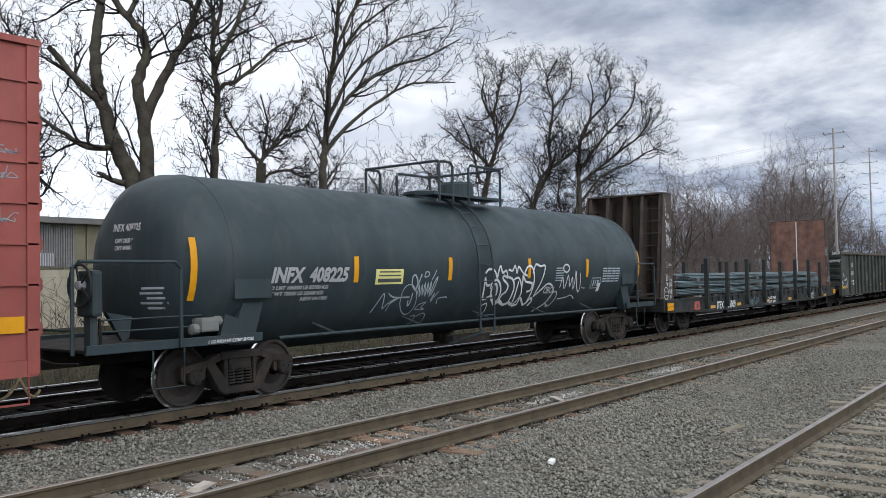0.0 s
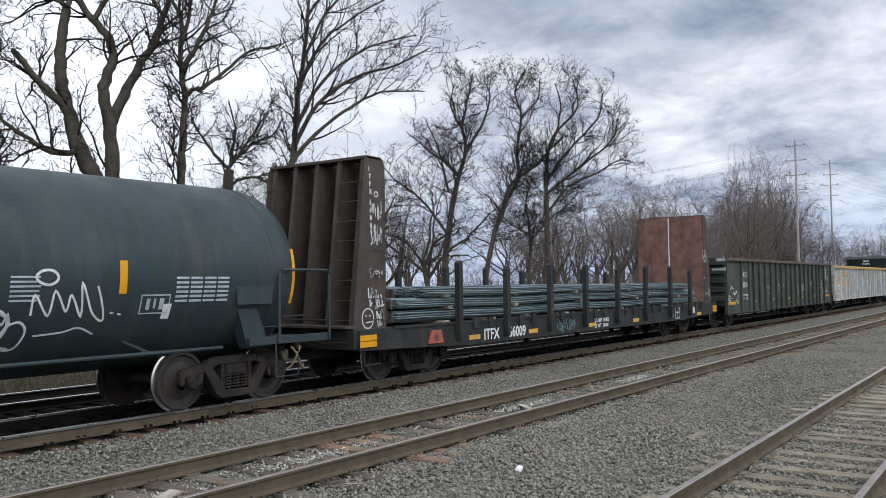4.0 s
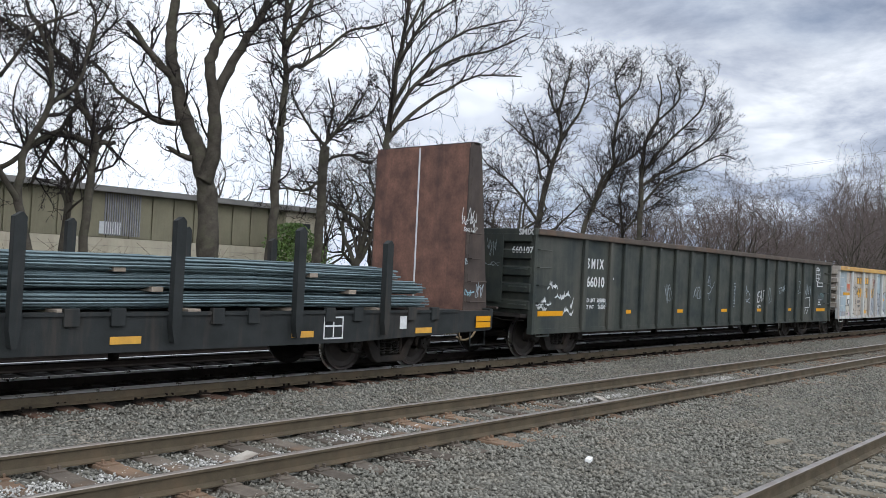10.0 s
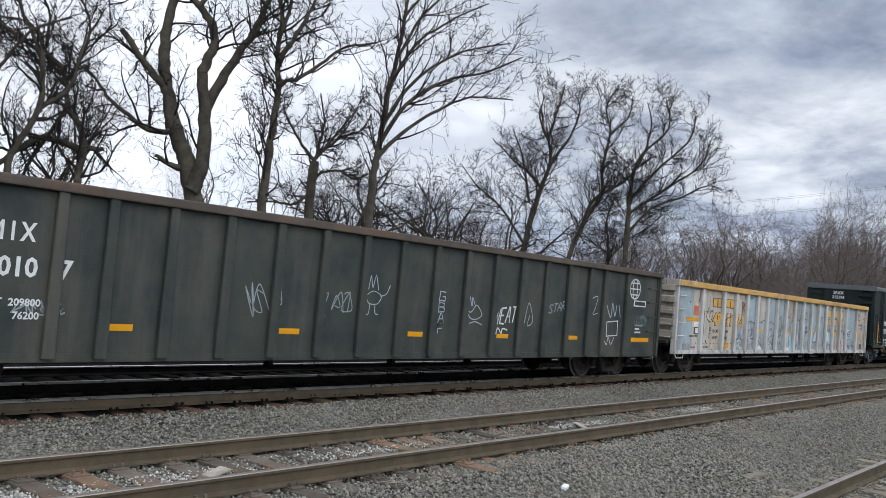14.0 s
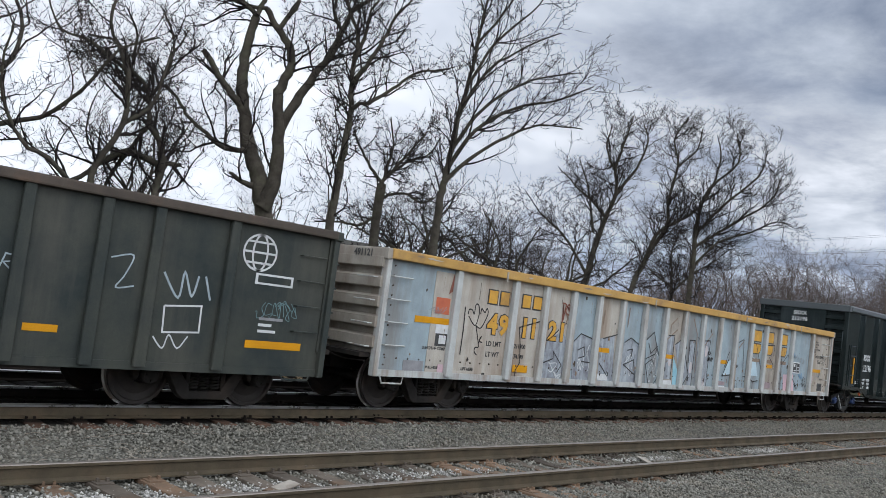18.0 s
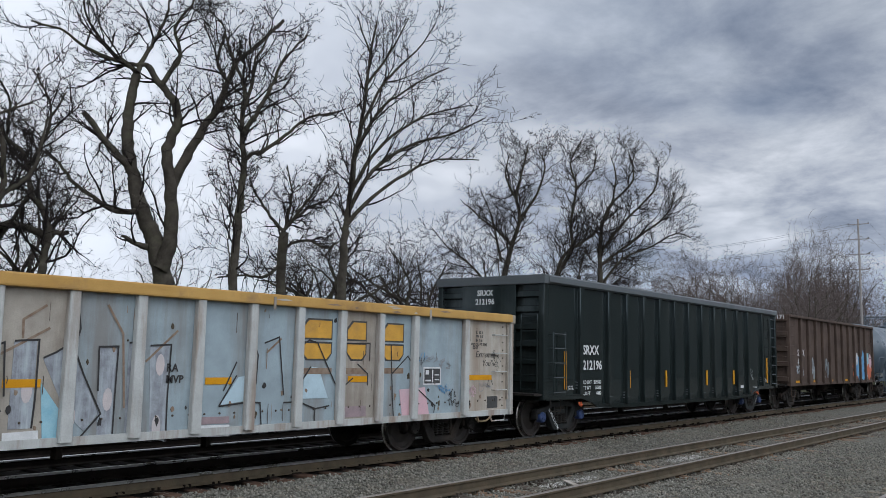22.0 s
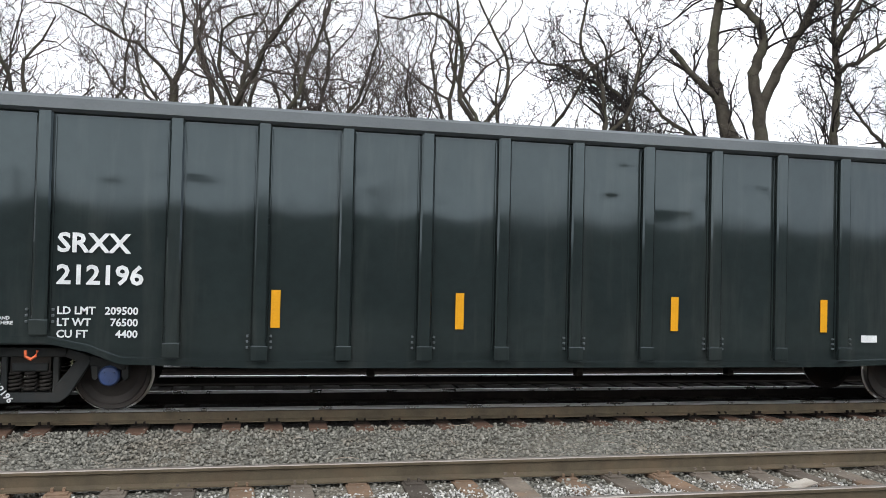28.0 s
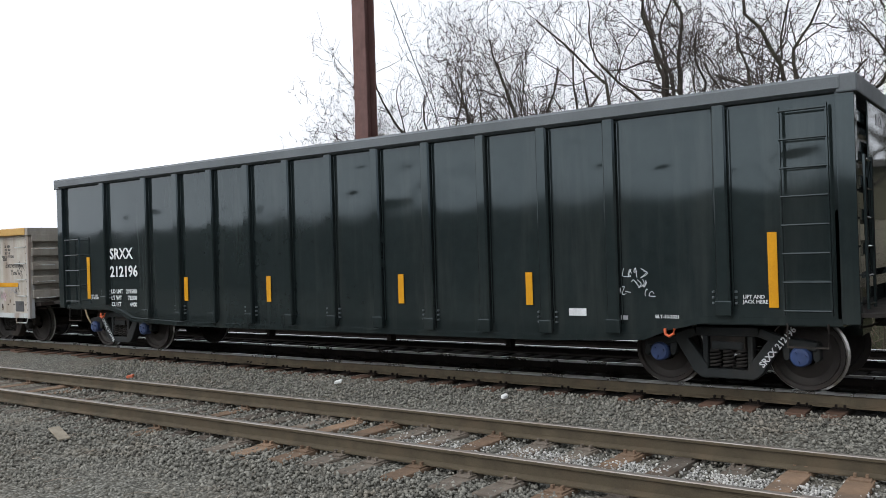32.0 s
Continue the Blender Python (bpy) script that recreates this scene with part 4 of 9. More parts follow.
# ---- black high-sided gondola, glossy ----
BOLT = mesh_of("bolt", bx(-0.013, 0.013, -0.03, 0.015, -0.013, 0.013, bevel=0.004), "black_chord")


def black_gondola():
    u = 97.07
    c = car("tall_gondola", "glossy black high-sided gondola with white lettering", "freight car", u)
    L = 7.95
    y = -HALF
    bottom = [(-L, 0.90), (-6.35, 0.90), (-5.9, 0.80), (-5.55, 0.66), (-4.0, 0.61), (4.0, 0.61), (5.55, 0.66), (5.9, 0.80), (6.35, 0.90), (L, 0.90)]

    def low(x):
        return float(np.interp(x, [p[0] for p in bottom], [p[1] for p in bottom]))
    posts = [-6.43] + [-4.98 + 1.014 * k for k in range(11)] + [6.62]
    edges = [-L] + posts + [L]
    rng = random.Random(4)
    for side in (-1, 1):
        for a, b in zip(edges, edges[1:]):
            # a sheet with slight dents from loading
            bm = bmesh.new()
            nx, nz = 18, 44
            grid = []
            dents = [(rng.uniform(a, b), rng.uniform(2.75, 3.45), rng.uniform(0.11, 0.24), rng.uniform(-0.004, 0.006)) for _ in range(5)]
            for i in range(nx + 1):
                x = a + (b - a) * i / nx
                col = []
                for j in range(nz + 1):
                    z = low(x) + (3.56 - low(x)) * j / nz
                    d = sum(h * math.exp(-((x - p) ** 2 + 5 * (z - q) ** 2) / w ** 2) for p, q, w, h in dents)
                    d += 0.003 * math.sin(math.pi * i / nx) * max(0, math.sin(math.pi * (z - 2.2) / 1.5))
                    col.append(bm.verts.new((x, side * (HALF - 0.10 - d), z)))
                grid.append(col)
            for i in range(nx):
                for j in range(nz):
                    q = (grid[i][j], grid[i + 1][j], grid[i + 1][j + 1], grid[i][j + 1])
                    bm.faces.new(q if side < 0 else q[::-1])
            part("side_sheet", bm, "black", c, smooth=True)
        for x in posts:
            yb, yf = side * (HALF - 0.11), side * (HALF - 0.005)
            ring = [(x - 0.085, yb), (x - 0.085, yf - side * 0.022), (x - 0.063, yf), (x + 0.063, yf), (x + 0.085, yf - side * 0.022), (x + 0.085, yb)]
            bm = bmesh.new()
            lower, upper = [[bm.verts.new((px, py, z)) for px, py in ring] for z in (low(x) + 0.1, 3.56)]
            for i in range(5):
                bm.faces.new((lower[i], lower[i + 1], upper[i + 1], upper[i]))
            bm.faces.new(lower)
            bm.faces.new(upper[::-1])
            bmesh.ops.recalc_face_normals(bm, faces=bm.faces[:])
            post = part("side_post", bm, "black", c)
            for s in (-0.107, 0.107):
                part("post_flange", bx(x + s - 0.008, x + s + 0.008, side * (HALF - 0.11), side * (HALF - 0.07), low(x) + 0.2, 3.5, bevel=0.004), "black", post)
            if side < 0:
                foot = part("post_foot", bx(x - 0.10, x + 0.10, -HALF - 0.012, -HALF + 0.05, low(x) + 0.08, low(x) + 0.26, bevel=0.01), "black", c)
                for k in range(3 if posts.index(x) % 2 == 0 else 0):
                    for q in (-0.14, 0.14):
                        put("bolt", BOLT, foot, x + q, -HALF + 0.085, low(x) + 0.23 + 0.07 * k)
        bm = bmesh.new()
        prof = [(HALF - 0.11, 3.54), (HALF - 0.02, 3.54), (HALF + 0.035, 3.575), (HALF + 0.035, 3.70), (HALF - 0.01, 3.74), (HALF - 0.15, 3.74), (HALF - 0.15, 3.54)]
        ends = [[bm.verts.new((x, side * v, z)) for v, z in prof] for x in (-L - 0.06, L + 0.06)]
        for i in range(len(prof)):
            bm.faces.new((ends[0][i], ends[0][(i + 1) % len(prof)], ends[1][(i + 1) % len(prof)], ends[1][i]))
        bm.faces.new(ends[0])
        bm.faces.new(ends[1][::-1])
        bmesh.ops.recalc_face_normals(bm, faces=bm.faces[:])
        part("top_chord", bm, "black_chord", c, "grey-black top chord")
        bm = bmesh.new()
        for (xa, za), (xb, zb) in zip(bottom, bottom[1:]):
            prism([(xa, za - 0.02), (xb, zb - 0.02), (xb, zb + 0.06), (xa, za + 0.06)], side * (HALF - 0.13), side * (HALF - 0.06), bm)
        part("bottom_flange", bm, "black", c)
    for e in (-1, 1):
        x = e * L
        part("end_wall", bx(x - 0.05, x + 0.0, -HALF + 0.1, HALF - 0.1, 0.95, 3.6), "black", c)
        part("end_plate", bx(x + e * 0.19, x + e * 0.21, -0.78, 0.78, 1.5, 3.55, bevel=0.004), "black", c, "smooth black end plate with small holes")
        part("end_chord", bx(x + e * 0.02, x + e * 0.24, -HALF - 0.02, HALF + 0.02, 3.52, 3.735, bevel=0.02), "black_chord", c)
        for z in (1.35, 1.75, 2.15, 2.55, 2.95, 3.30):
            part("end_rib", prism([(x, z - 0.1), (x + e * 0.16, z - 0.06), (x + e * 0.16, z + 0.06), (x, z + 0.1)], -HALF + 0.12, HALF - 0.12), "black", c)
        for s in (-1, 1):
            bm = bx(min(x, x + e * 0.2), max(x, x + e * 0.2), s * (HALF - 0.02), s * (HALF - 0.16), 0.9, 3.6, bevel=0.012)
            part("corner_post", bm, "black", c)
        bm = bx(min(x, x + e * 0.5), max(x, x + e * 0.5), -1.5, 1.5, 0.98, 1.03)
        part("end_platform", bm, "steel_dark", c, "grey steel end platform")
        ladder(c, "black", [(x + e * 0.26, -1.42), (x + e * 0.26, -0.98)], [1.12 + 0.33 * k for k in range(6)])
        x0, x1 = (-7.78, -7.25) if e < 0 else (7.34, 7.86)
        zs = [1.05 + 0.333 * k for k in range(5 if e < 0 else 8)]
        ladder(c, "black", [(x0, y - 0.02), (x1, y - 0.02)], zs)
        coupler(c, x + e * 0.1, e)
        bm = rod([(x - e * 0.15, y + 0.06, 0.9), (x - e * 0.15, y + 0.05, 0.62), (x - e * 0.6, y + 0.05, 0.62), (x - e * 0.6, y + 0.06, 0.9)], 0.014, None, 5)
        part("sill_step", bm, "steel_dark", c)
    part("floor", bx(-L, L, -HALF + 0.12, HALF - 0.12, 0.86, 0.95), "black", c)
    underframe(c, -L, L, "black", 0.66, 0.9)
    for x, z0, z1 in ((-7.08, 1.10, 2.0), (-3.78, 1.08, 1.54), (-1.47, 1.08, 1.54), (1.54, 1.08, 1.54), (3.86, 1.08, 1.54), (7.2, 1.08, 1.98)):
        decal(x - 0.055, x + 0.055, z0, z1, y + 0.085, "yellow", c, "reflector", "upright yellow reflector")
    yt = y + 0.075
    words("SRXX", 0.285, -6.27, yt, 1.94, "letter", c, width=1.02)
    words("212196", 0.285, -6.27, yt, 1.57, "letter", c, width=1.02)
    for row, (a, b) in enumerate((("LD LMT", "209500"), ("LT WT", "76500"), ("CU FT", "4400"))):
        words(a, 0.112, -6.25, yt, 1.22 - 0.135 * row, "letter", c)
        words(b, 0.112, -5.36, yt, 1.22 - 0.135 * row, "letter", c, align="RIGHT")
    end = Matrix.Rotation(radians(-90), 4, "Z")
    words("SRXX", 0.17, -L - 0.215, 0.1, 3.28, "letter", c, turn=end, align="CENTER")
    words("212196", 0.17, -L - 0.215, 0.1, 3.07, "letter", c, turn=end, align="CENTER")
    words("SRXX", 0.17, L + 0.215, 0.0, 3.28, "letter", c, turn=Matrix.Rotation(radians(90), 4, "Z"), align="CENTER")
    words("LIFT AND", 0.055, 6.84, yt, 1.19, "letter", c)
    words("JACK HERE", 0.055, 6.84, yt, 1.13, "letter", c)
    words("BLT-10-2021", 0.055, 5.72, yt, 0.93, "letter", c)
    words("LIFT AND", 0.05, -6.98, yt, 1.15, "letter", c)
    words("JACK HERE", 0.05, -6.98, yt, 1.095, "letter", c)
    decal(4.48, 4.74, 0.94, 1.04, y + 0.085, "letter", c, "label", "small white label")
    decal(5.1, 5.34, 0.90, 0.955, y + 0.085, "paint_grey", c, "label", "small grey label")
    rng = random.Random(8)
    ribbon(scrawl(rng, 5.30, 5.62, 1.44, 1.58, 4, 5) + scrawl(rng, 5.42, 5.66, 1.30, 1.44, 3, 5) + scrawl(rng, 5.25, 5.4, 1.22, 1.34, 2, 5) + scrawl(rng, 5.60, 5.72, 1.2, 1.33, 2, 4), 0.009, yt - 0.003, "paint_white", c, label="thin white chalk scrawl")
    running_gear(c, (-6.6, 6.5), "cap_blue")
    for x in (5.9, -6.52):
        put("lifting_hook", GEAR["hook"], c, x, -0.42, 0.72, label="orange painted hook").scale = (0.6, 1, 0.7)
    words("SRXX 212196", 0.10, -7.22, -1.115, 0.62, "letter", c, turn=Matrix.Rotation(radians(50), 4, "Y"))
    words("SRXX 212196", 0.10, 6.95, -1.115, 0.30, "letter", c, turn=Matrix.Rotation(radians(-50), 4, "Y"))


# ---- plain gondolas ----
def gondola_shell(c, L, top, posts, sheet_mats, post_mat, chord_mat, sill_z, inset=0.09, chord_h=0.13, ribs=True, end_mat=None, brake=1):
    end_mat = end_mat or post_mat
    edges = [-L] + posts + [L]
    for side in (-1, 1):
        for k, (a, b) in enumerate(zip(edges, edges[1:])):
            part("side_sheet", bx(a, b, side * (HALF - inset), side * (HALF - inset - 0.03), sill_z, top - chord_h), sheet_mats[k % len(sheet_mats)], c)
        for x in posts:
            bm = prism([(x - 0.085, sill_z + 0.02), (x + 0.085, sill_z + 0.02), (x + 0.07, top - chord_h), (x - 0.07, top - chord_h)], side * (HALF - inset), side * (HALF - 0.005))
            bmesh.ops.bevel(bm, geom=[e for e in bm.edges if e.calc_length() > 1], offset=0.012, segments=1, affect="EDGES")
            part("side_post", bm, post_mat, c)
        part("top_chord", bx(-L - 0.03, L + 0.03, side * (HALF - 0.16), side * (HALF + 0.03), top - chord_h, top, bevel=0.025), chord_mat, c)
        part("side_sill", bx(-L, L, side * (HALF - 0.12), side * (HALF - 0.07), sill_z - 0.03, sill_z + 0.08), post_mat, c)
    part("floor", bx(-L, L, -HALF + 0.12, HALF - 0.12, 0.92, 1.0), post_mat, c)
    for e in (-1, 1):
        x = e * L
        part("end_wall", bx(x - 0.04, x + 0.02, -HALF + 0.06, HALF - 0.06, 0.95, top - chord_h), end_mat, c)
        part("end_chord", bx(x - 0.03, x + e * 0.14, -HALF - 0.02, HALF + 0.02, top - chord_h - 0.02, top - 0.004, bevel=0.02), chord_mat if not ribs else end_mat, c)
        n = 5
        for k in range(n):
            z = 1.18 + (top - chord_h - 1.25) * k / (n - 1)
            part("end_rib", prism([(x, z - 0.13), (x + e * 0.15, z - 0.08), (x + e * 0.15, z + 0.08), (x, z + 0.13)], -HALF + 0.08, HALF - 0.08), end_mat, c)
        for s in (-1, 1):
            part("corner_post", bx(min(x, x + e * 0.1), max(x, x + e * 0.1), s * (HALF - 0.005), s * (HALF - 0.14), sill_z - 0.03, top - chord_h, bevel=0.012), post_mat, c)
        part("end_platform", bx(min(x, x + e * 0.3), max(x, x + e * 0.3), -1.4, 1.4, 0.92, 0.99), "steel_dark", c)
        for k in range(4):
            part("grab_iron", grab(x - e * 0.1, x - e * 0.55, top - 0.45 - 0.38 * k, -HALF + inset), post_mat, c)
            z = top - 0.5 - 0.38 * k
            part("grab_iron", rod([(x + e * 0.15, -1.42, z), (x + e * 0.24, -1.42, z), (x + e * 0.24, -1.0, z), (x + e * 0.15, -1.0, z)], 0.013, None, 5), post_mat, c)
        part("sill_step", rod([(x - e * 0.1, -HALF + 0.08, sill_z), (x - e * 0.15, -HALF + 0.06, 0.52), (x - e * 0.6, -HALF + 0.06, 0.52), (x - e * 0.65, -HALF + 0.08, sill_z)], 0.016, None, 5), post_mat, c)
        coupler(c, x + e * 0.12, e)
        bm = lathe([(0.05, 0.0), (0.28, 0.0), (0.30, 0.03), (0.28, 0.06), (0.22, 0.05), (0.05, 0.09)], 20, None, "x", (x + e * 0.35, -0.55, 1.75))
        if e == brake:
            part("brake_wheel", bm, "steel_dark", c)
            part("brake_housing", bx(min(x + e * 0.02, x + e * 0.3), max(x + e * 0.02, x + e * 0.3), -0.75, -0.35, 1.45, 2.05, bevel=0.04), "steel_dark", c)
        else:
            bm.free()
    underframe(c, -L, L, "steel_dark")


def dark_gondola():
    L = 9.82
    c = car("gondola", "worn green-black gondola with white marks and scuffed paint", "freight car", 56.75)
    posts = [-7.85, -6.68, -6.0] + [-5.10 + 0.943 * k for k in range(12)] + [6.22, 6.93, 8.07]
    gondola_shell(c, L, 2.83, posts, ["gon"], "gon", "chord", 0.60)
    y = -HALF + 0.088
    before = set(c.children)
    for k, w in ((-8.75, 0.95), (-5.45, 0.36), (-2.65, 0.4), (0.25, 0.4), (2.9, 0.4), (5.6, 0.4), (8.85, 0.95)):
        decal(k - w / 2, k + w / 2, 0.98 if abs(k) < 8 else 0.95, 1.07 if abs(k) < 8 else 1.06, y, "yellow", c, "reflector", "yellow reflector strip")
    words("S M I X", 0.29, -7.36, y - 0.006, 2.05, "letter", c, width=0.74)
    words("66010", 0.30, -7.36, y - 0.006, 1.62, "letter", c, width=0.95)
    words("7", 0.30, -6.32, y - 0.006, 1.62, "letter", c)
    words("LD LMT  209800", 0.115, -7.38, y - 0.006, 1.26, "letter", c)
    words("LT WT     76200", 0.115, -7.38, y - 0.006, 1.10, "letter", c)
    along(c, before, 1.03, -0.12)
    end = Matrix.Rotation(radians(-90), 4, "Z")
    words("SMIX", 0.16, -L - 0.165, -1.36, 2.69, "letter", c, turn=end, align="CENTER")
    words("660107", 0.17, -L - 0.165, -1.28, 2.30, "letter", c, turn=end, align="CENTER")
    part("end_sign_plate", bx(-L - 0.2, -L - 0.17, -0.78, 1.3, 1.22, 2.68), "gon", c, "end plate with pale scribbles")
    rng = random.Random(22)
    for x0, x1, z0, z1, w, m in ((-0.35, 0.15, 1.35, 1.95, 0.03, "paint_pale2"), (0.35, 0.6, 2.2, 2.6, 0.008, "paint_pale"), (0.3, 0.7, 2.0, 2.1, 0.008, "paint_pale")):
        tag = ribbon(scrawl(rng, x0, x1, z0, z1, 5, 5), w, 0.0, m, c, label="pale scribble")
        tag.matrix_basis = Matrix.Translation((-L - 0.206, 0, 0)) @ end
    before = set(c.children)
    rng = random.Random(21)
    for i, (x0, x1, z0, z1) in enumerate(((-9.3, -8.72, 1.12, 1.26), (-8.9, -8.5, 1.5, 1.66), (-8.6, -7.98, 1.3, 1.46), (-8.3, -7.85, 0.88, 1.06), (-9.25, -8.9, 1.07, 1.13), (-7.98, -7.86, 1.0, 1.4))):
        n = 30
        walk_z, low, high = z0 + 0.3 * (z1 - z0), [], []
        for k in range(n + 1):
            walk_z = min(max(walk_z + rng.gauss(0, 0.022), z0), z1)
            thick = (0.02 + abs(rng.gauss(0, 0.055))) * math.sin(math.pi * (k + 0.5) / (n + 1)) ** 0.5
            low.append((x0 + (x1 - x0) * k / n, walk_z))
            high.append((x0 + (x1 - x0) * k / n + rng.uniform(-0.004, 0.004), walk_z + thick))
        part("scraped_paint", prism(low + high[::-1], y - 0.003 - 0.0005 * i, y), "paint_white", c, "scraped white paint")
    for x0, x1, z0, z1, m, n in ((-6.8, -6.2, 1.12, 1.35, "paint_pale", 4), (-3.6, -2.9, 1.15, 1.75, "paint_pale", 3), (-2.0, -1.4, 1.2, 1.8, "paint_pale", 3)):
        ribbon(scrawl(rng, x0, x1, z0, z1, n, 6), 0.018, y - 0.005, m, c, label="loose sprayed tag")
    sprayed("GBAF", 0.84, 1.66, 0.17, 0.19, (0.0, -0.205), 0.02, y - 0.005, "paint_pale2", c, "tall thin sprayed letter")
    ribbon([smooth_path(p, 5) for p in ([(1.75, 1.79), (1.83, 1.61), (1.83, 1.78), (1.92, 1.63)], [(1.68, 1.52), (1.82, 1.49), (1.96, 1.63), (2.10, 1.54), (2.15, 1.43), (1.99, 1.35), (1.80, 1.37), (1.68, 1.52)], [(1.78, 1.26), (1.96, 1.30), (2.19, 1.24)],)], 0.020, y - 0.005, "paint_pale2", c, label="loose sprayed tag")
    sprayed("WEAT", 2.57, 1.26, 0.15, 0.34, (0.19, 0.02), 0.034, y - 0.005, "paint_white", c, "bold white sprayed letter", 0.2)
    ribbon([smooth_path([(2.67, 1.06), (2.72, 1.19), (2.85, 1.08), (2.88, 1.18), (3.05, 1.15)], 5)], 0.03, y - 0.005, "paint_white", c, label="loose sprayed tag")
    ribbon([smooth_path(p, 5) for p in ([(3.63, 1.29), (3.76, 1.76), (3.94, 1.37), (3.75, 1.26), (3.82, 1.49)],)], 0.018, y - 0.005, "paint_pale2", c, label="loose sprayed tag")
    sprayed("STAR", 4.52, 1.56, 0.15, 0.2, (0.175, 0.03), 0.018, y - 0.005, "paint_pale2", c, "thin sprayed letter", 0.25)
    # a crowned doodle with thin arms and legs
    for p in ([(-1.02, 1.78), (-0.98, 2.02), (-0.92, 1.82), (-0.86, 2.04), (-0.78, 1.78)], [(-1.08, 1.66), (-0.9, 1.76), (-0.7, 1.68), (-0.78, 1.54), (-0.98, 1.54), (-1.08, 1.66), (-1.2, 1.68)], [(-0.96, 1.54), (-0.98, 1.36), (-1.05, 1.35)], [(-0.84, 1.54), (-0.82, 1.37), (-0.74, 1.36)], [(-0.72, 1.68), (-0.58, 1.72), (-0.5, 1.88)]):
        ribbon([smooth_path(p, 3)], 0.016, y - 0.005, "paint_pale2", c, label="thin line of a sprayed doodle")
    ribbon([smooth_path(p, 5) for p in ([(6.31, 1.97), (6.59, 2.03), (6.51, 1.76), (6.42, 1.60), (6.65, 1.64)],)], 0.020, y - 0.005, "paint_pale2", c, label="loose sprayed tag")
    ribbon([smooth_path(p, 5) for p in ([(7.03, 1.87), (7.27, 1.55), (7.32, 1.90), (7.46, 1.59), (7.53, 1.87)], [(7.63, 1.88), (7.74, 1.56)],)], 0.030, y - 0.005, "paint_pale2", c, label="loose sprayed tag")
    ribbon([smooth_path(p, 5) for p in ([(7.00, 1.02), (7.15, 0.87), (7.22, 1.05), (7.36, 0.88), (7.49, 1.05)],)], 0.020, y - 0.005, "paint_white", c, label="loose sprayed tag")
    for p in scrawl(rng, 8.5, 9.2, 1.38, 1.66, 6, 6):
        ribbon([p], 0.012, y - 0.005, "tag_faded", c, label="loose pale blue tag")
    ribbon([[(7.10, 1.43), (7.63, 1.47), (7.64, 1.11), (7.12, 1.08), (7.10, 1.43)]], 0.025, y - 0.005, "letter", c, "test_block", label="white framed test marks")
    ex, ez = 8.42, 2.32
    ring = [(ex + 0.27 * math.cos(a), ez + 0.26 * math.sin(a)) for a in (math.pi * 2 * k / 24 for k in range(25))]
    oval = [(ex + 0.12 * math.cos(a), ez + 0.26 * math.sin(a)) for a in (math.pi * 2 * k / 24 for k in range(25))]
    ribbon([ring, oval, [(ex - 0.27, ez), (ex + 0.27, ez)], [(ex - 0.22, ez - 0.15), (ex + 0.22, ez - 0.15)], [(ex - 0.22, ez + 0.15), (ex + 0.22, ez + 0.15)]], 0.03, y - 0.004, "letter", c, "emblem", label="round white line emblem")
    decal(ex - 0.02, ex + 0.62, ez - 0.45, ez - 0.29, y, "letter", c, "emblem_banner", "plain white banner below the emblem")
    decal(ex + 0.02, ex + 0.58, ez - 0.42, ez - 0.32, y - 0.004, "gon", c, "emblem_banner")
    for k, (w, m) in enumerate(((0.3, "letter"), (0.22, "letter"), (0.4, "paint_grey"))):
        decal(8.55, 8.55 + w, 1.18 + 0.09 * k, 1.22 + 0.09 * k, y, m, c, "stencil_line")
    along(c, before, 1.03, -0.12)
    running_gear(c, (-8.22, 8.22))


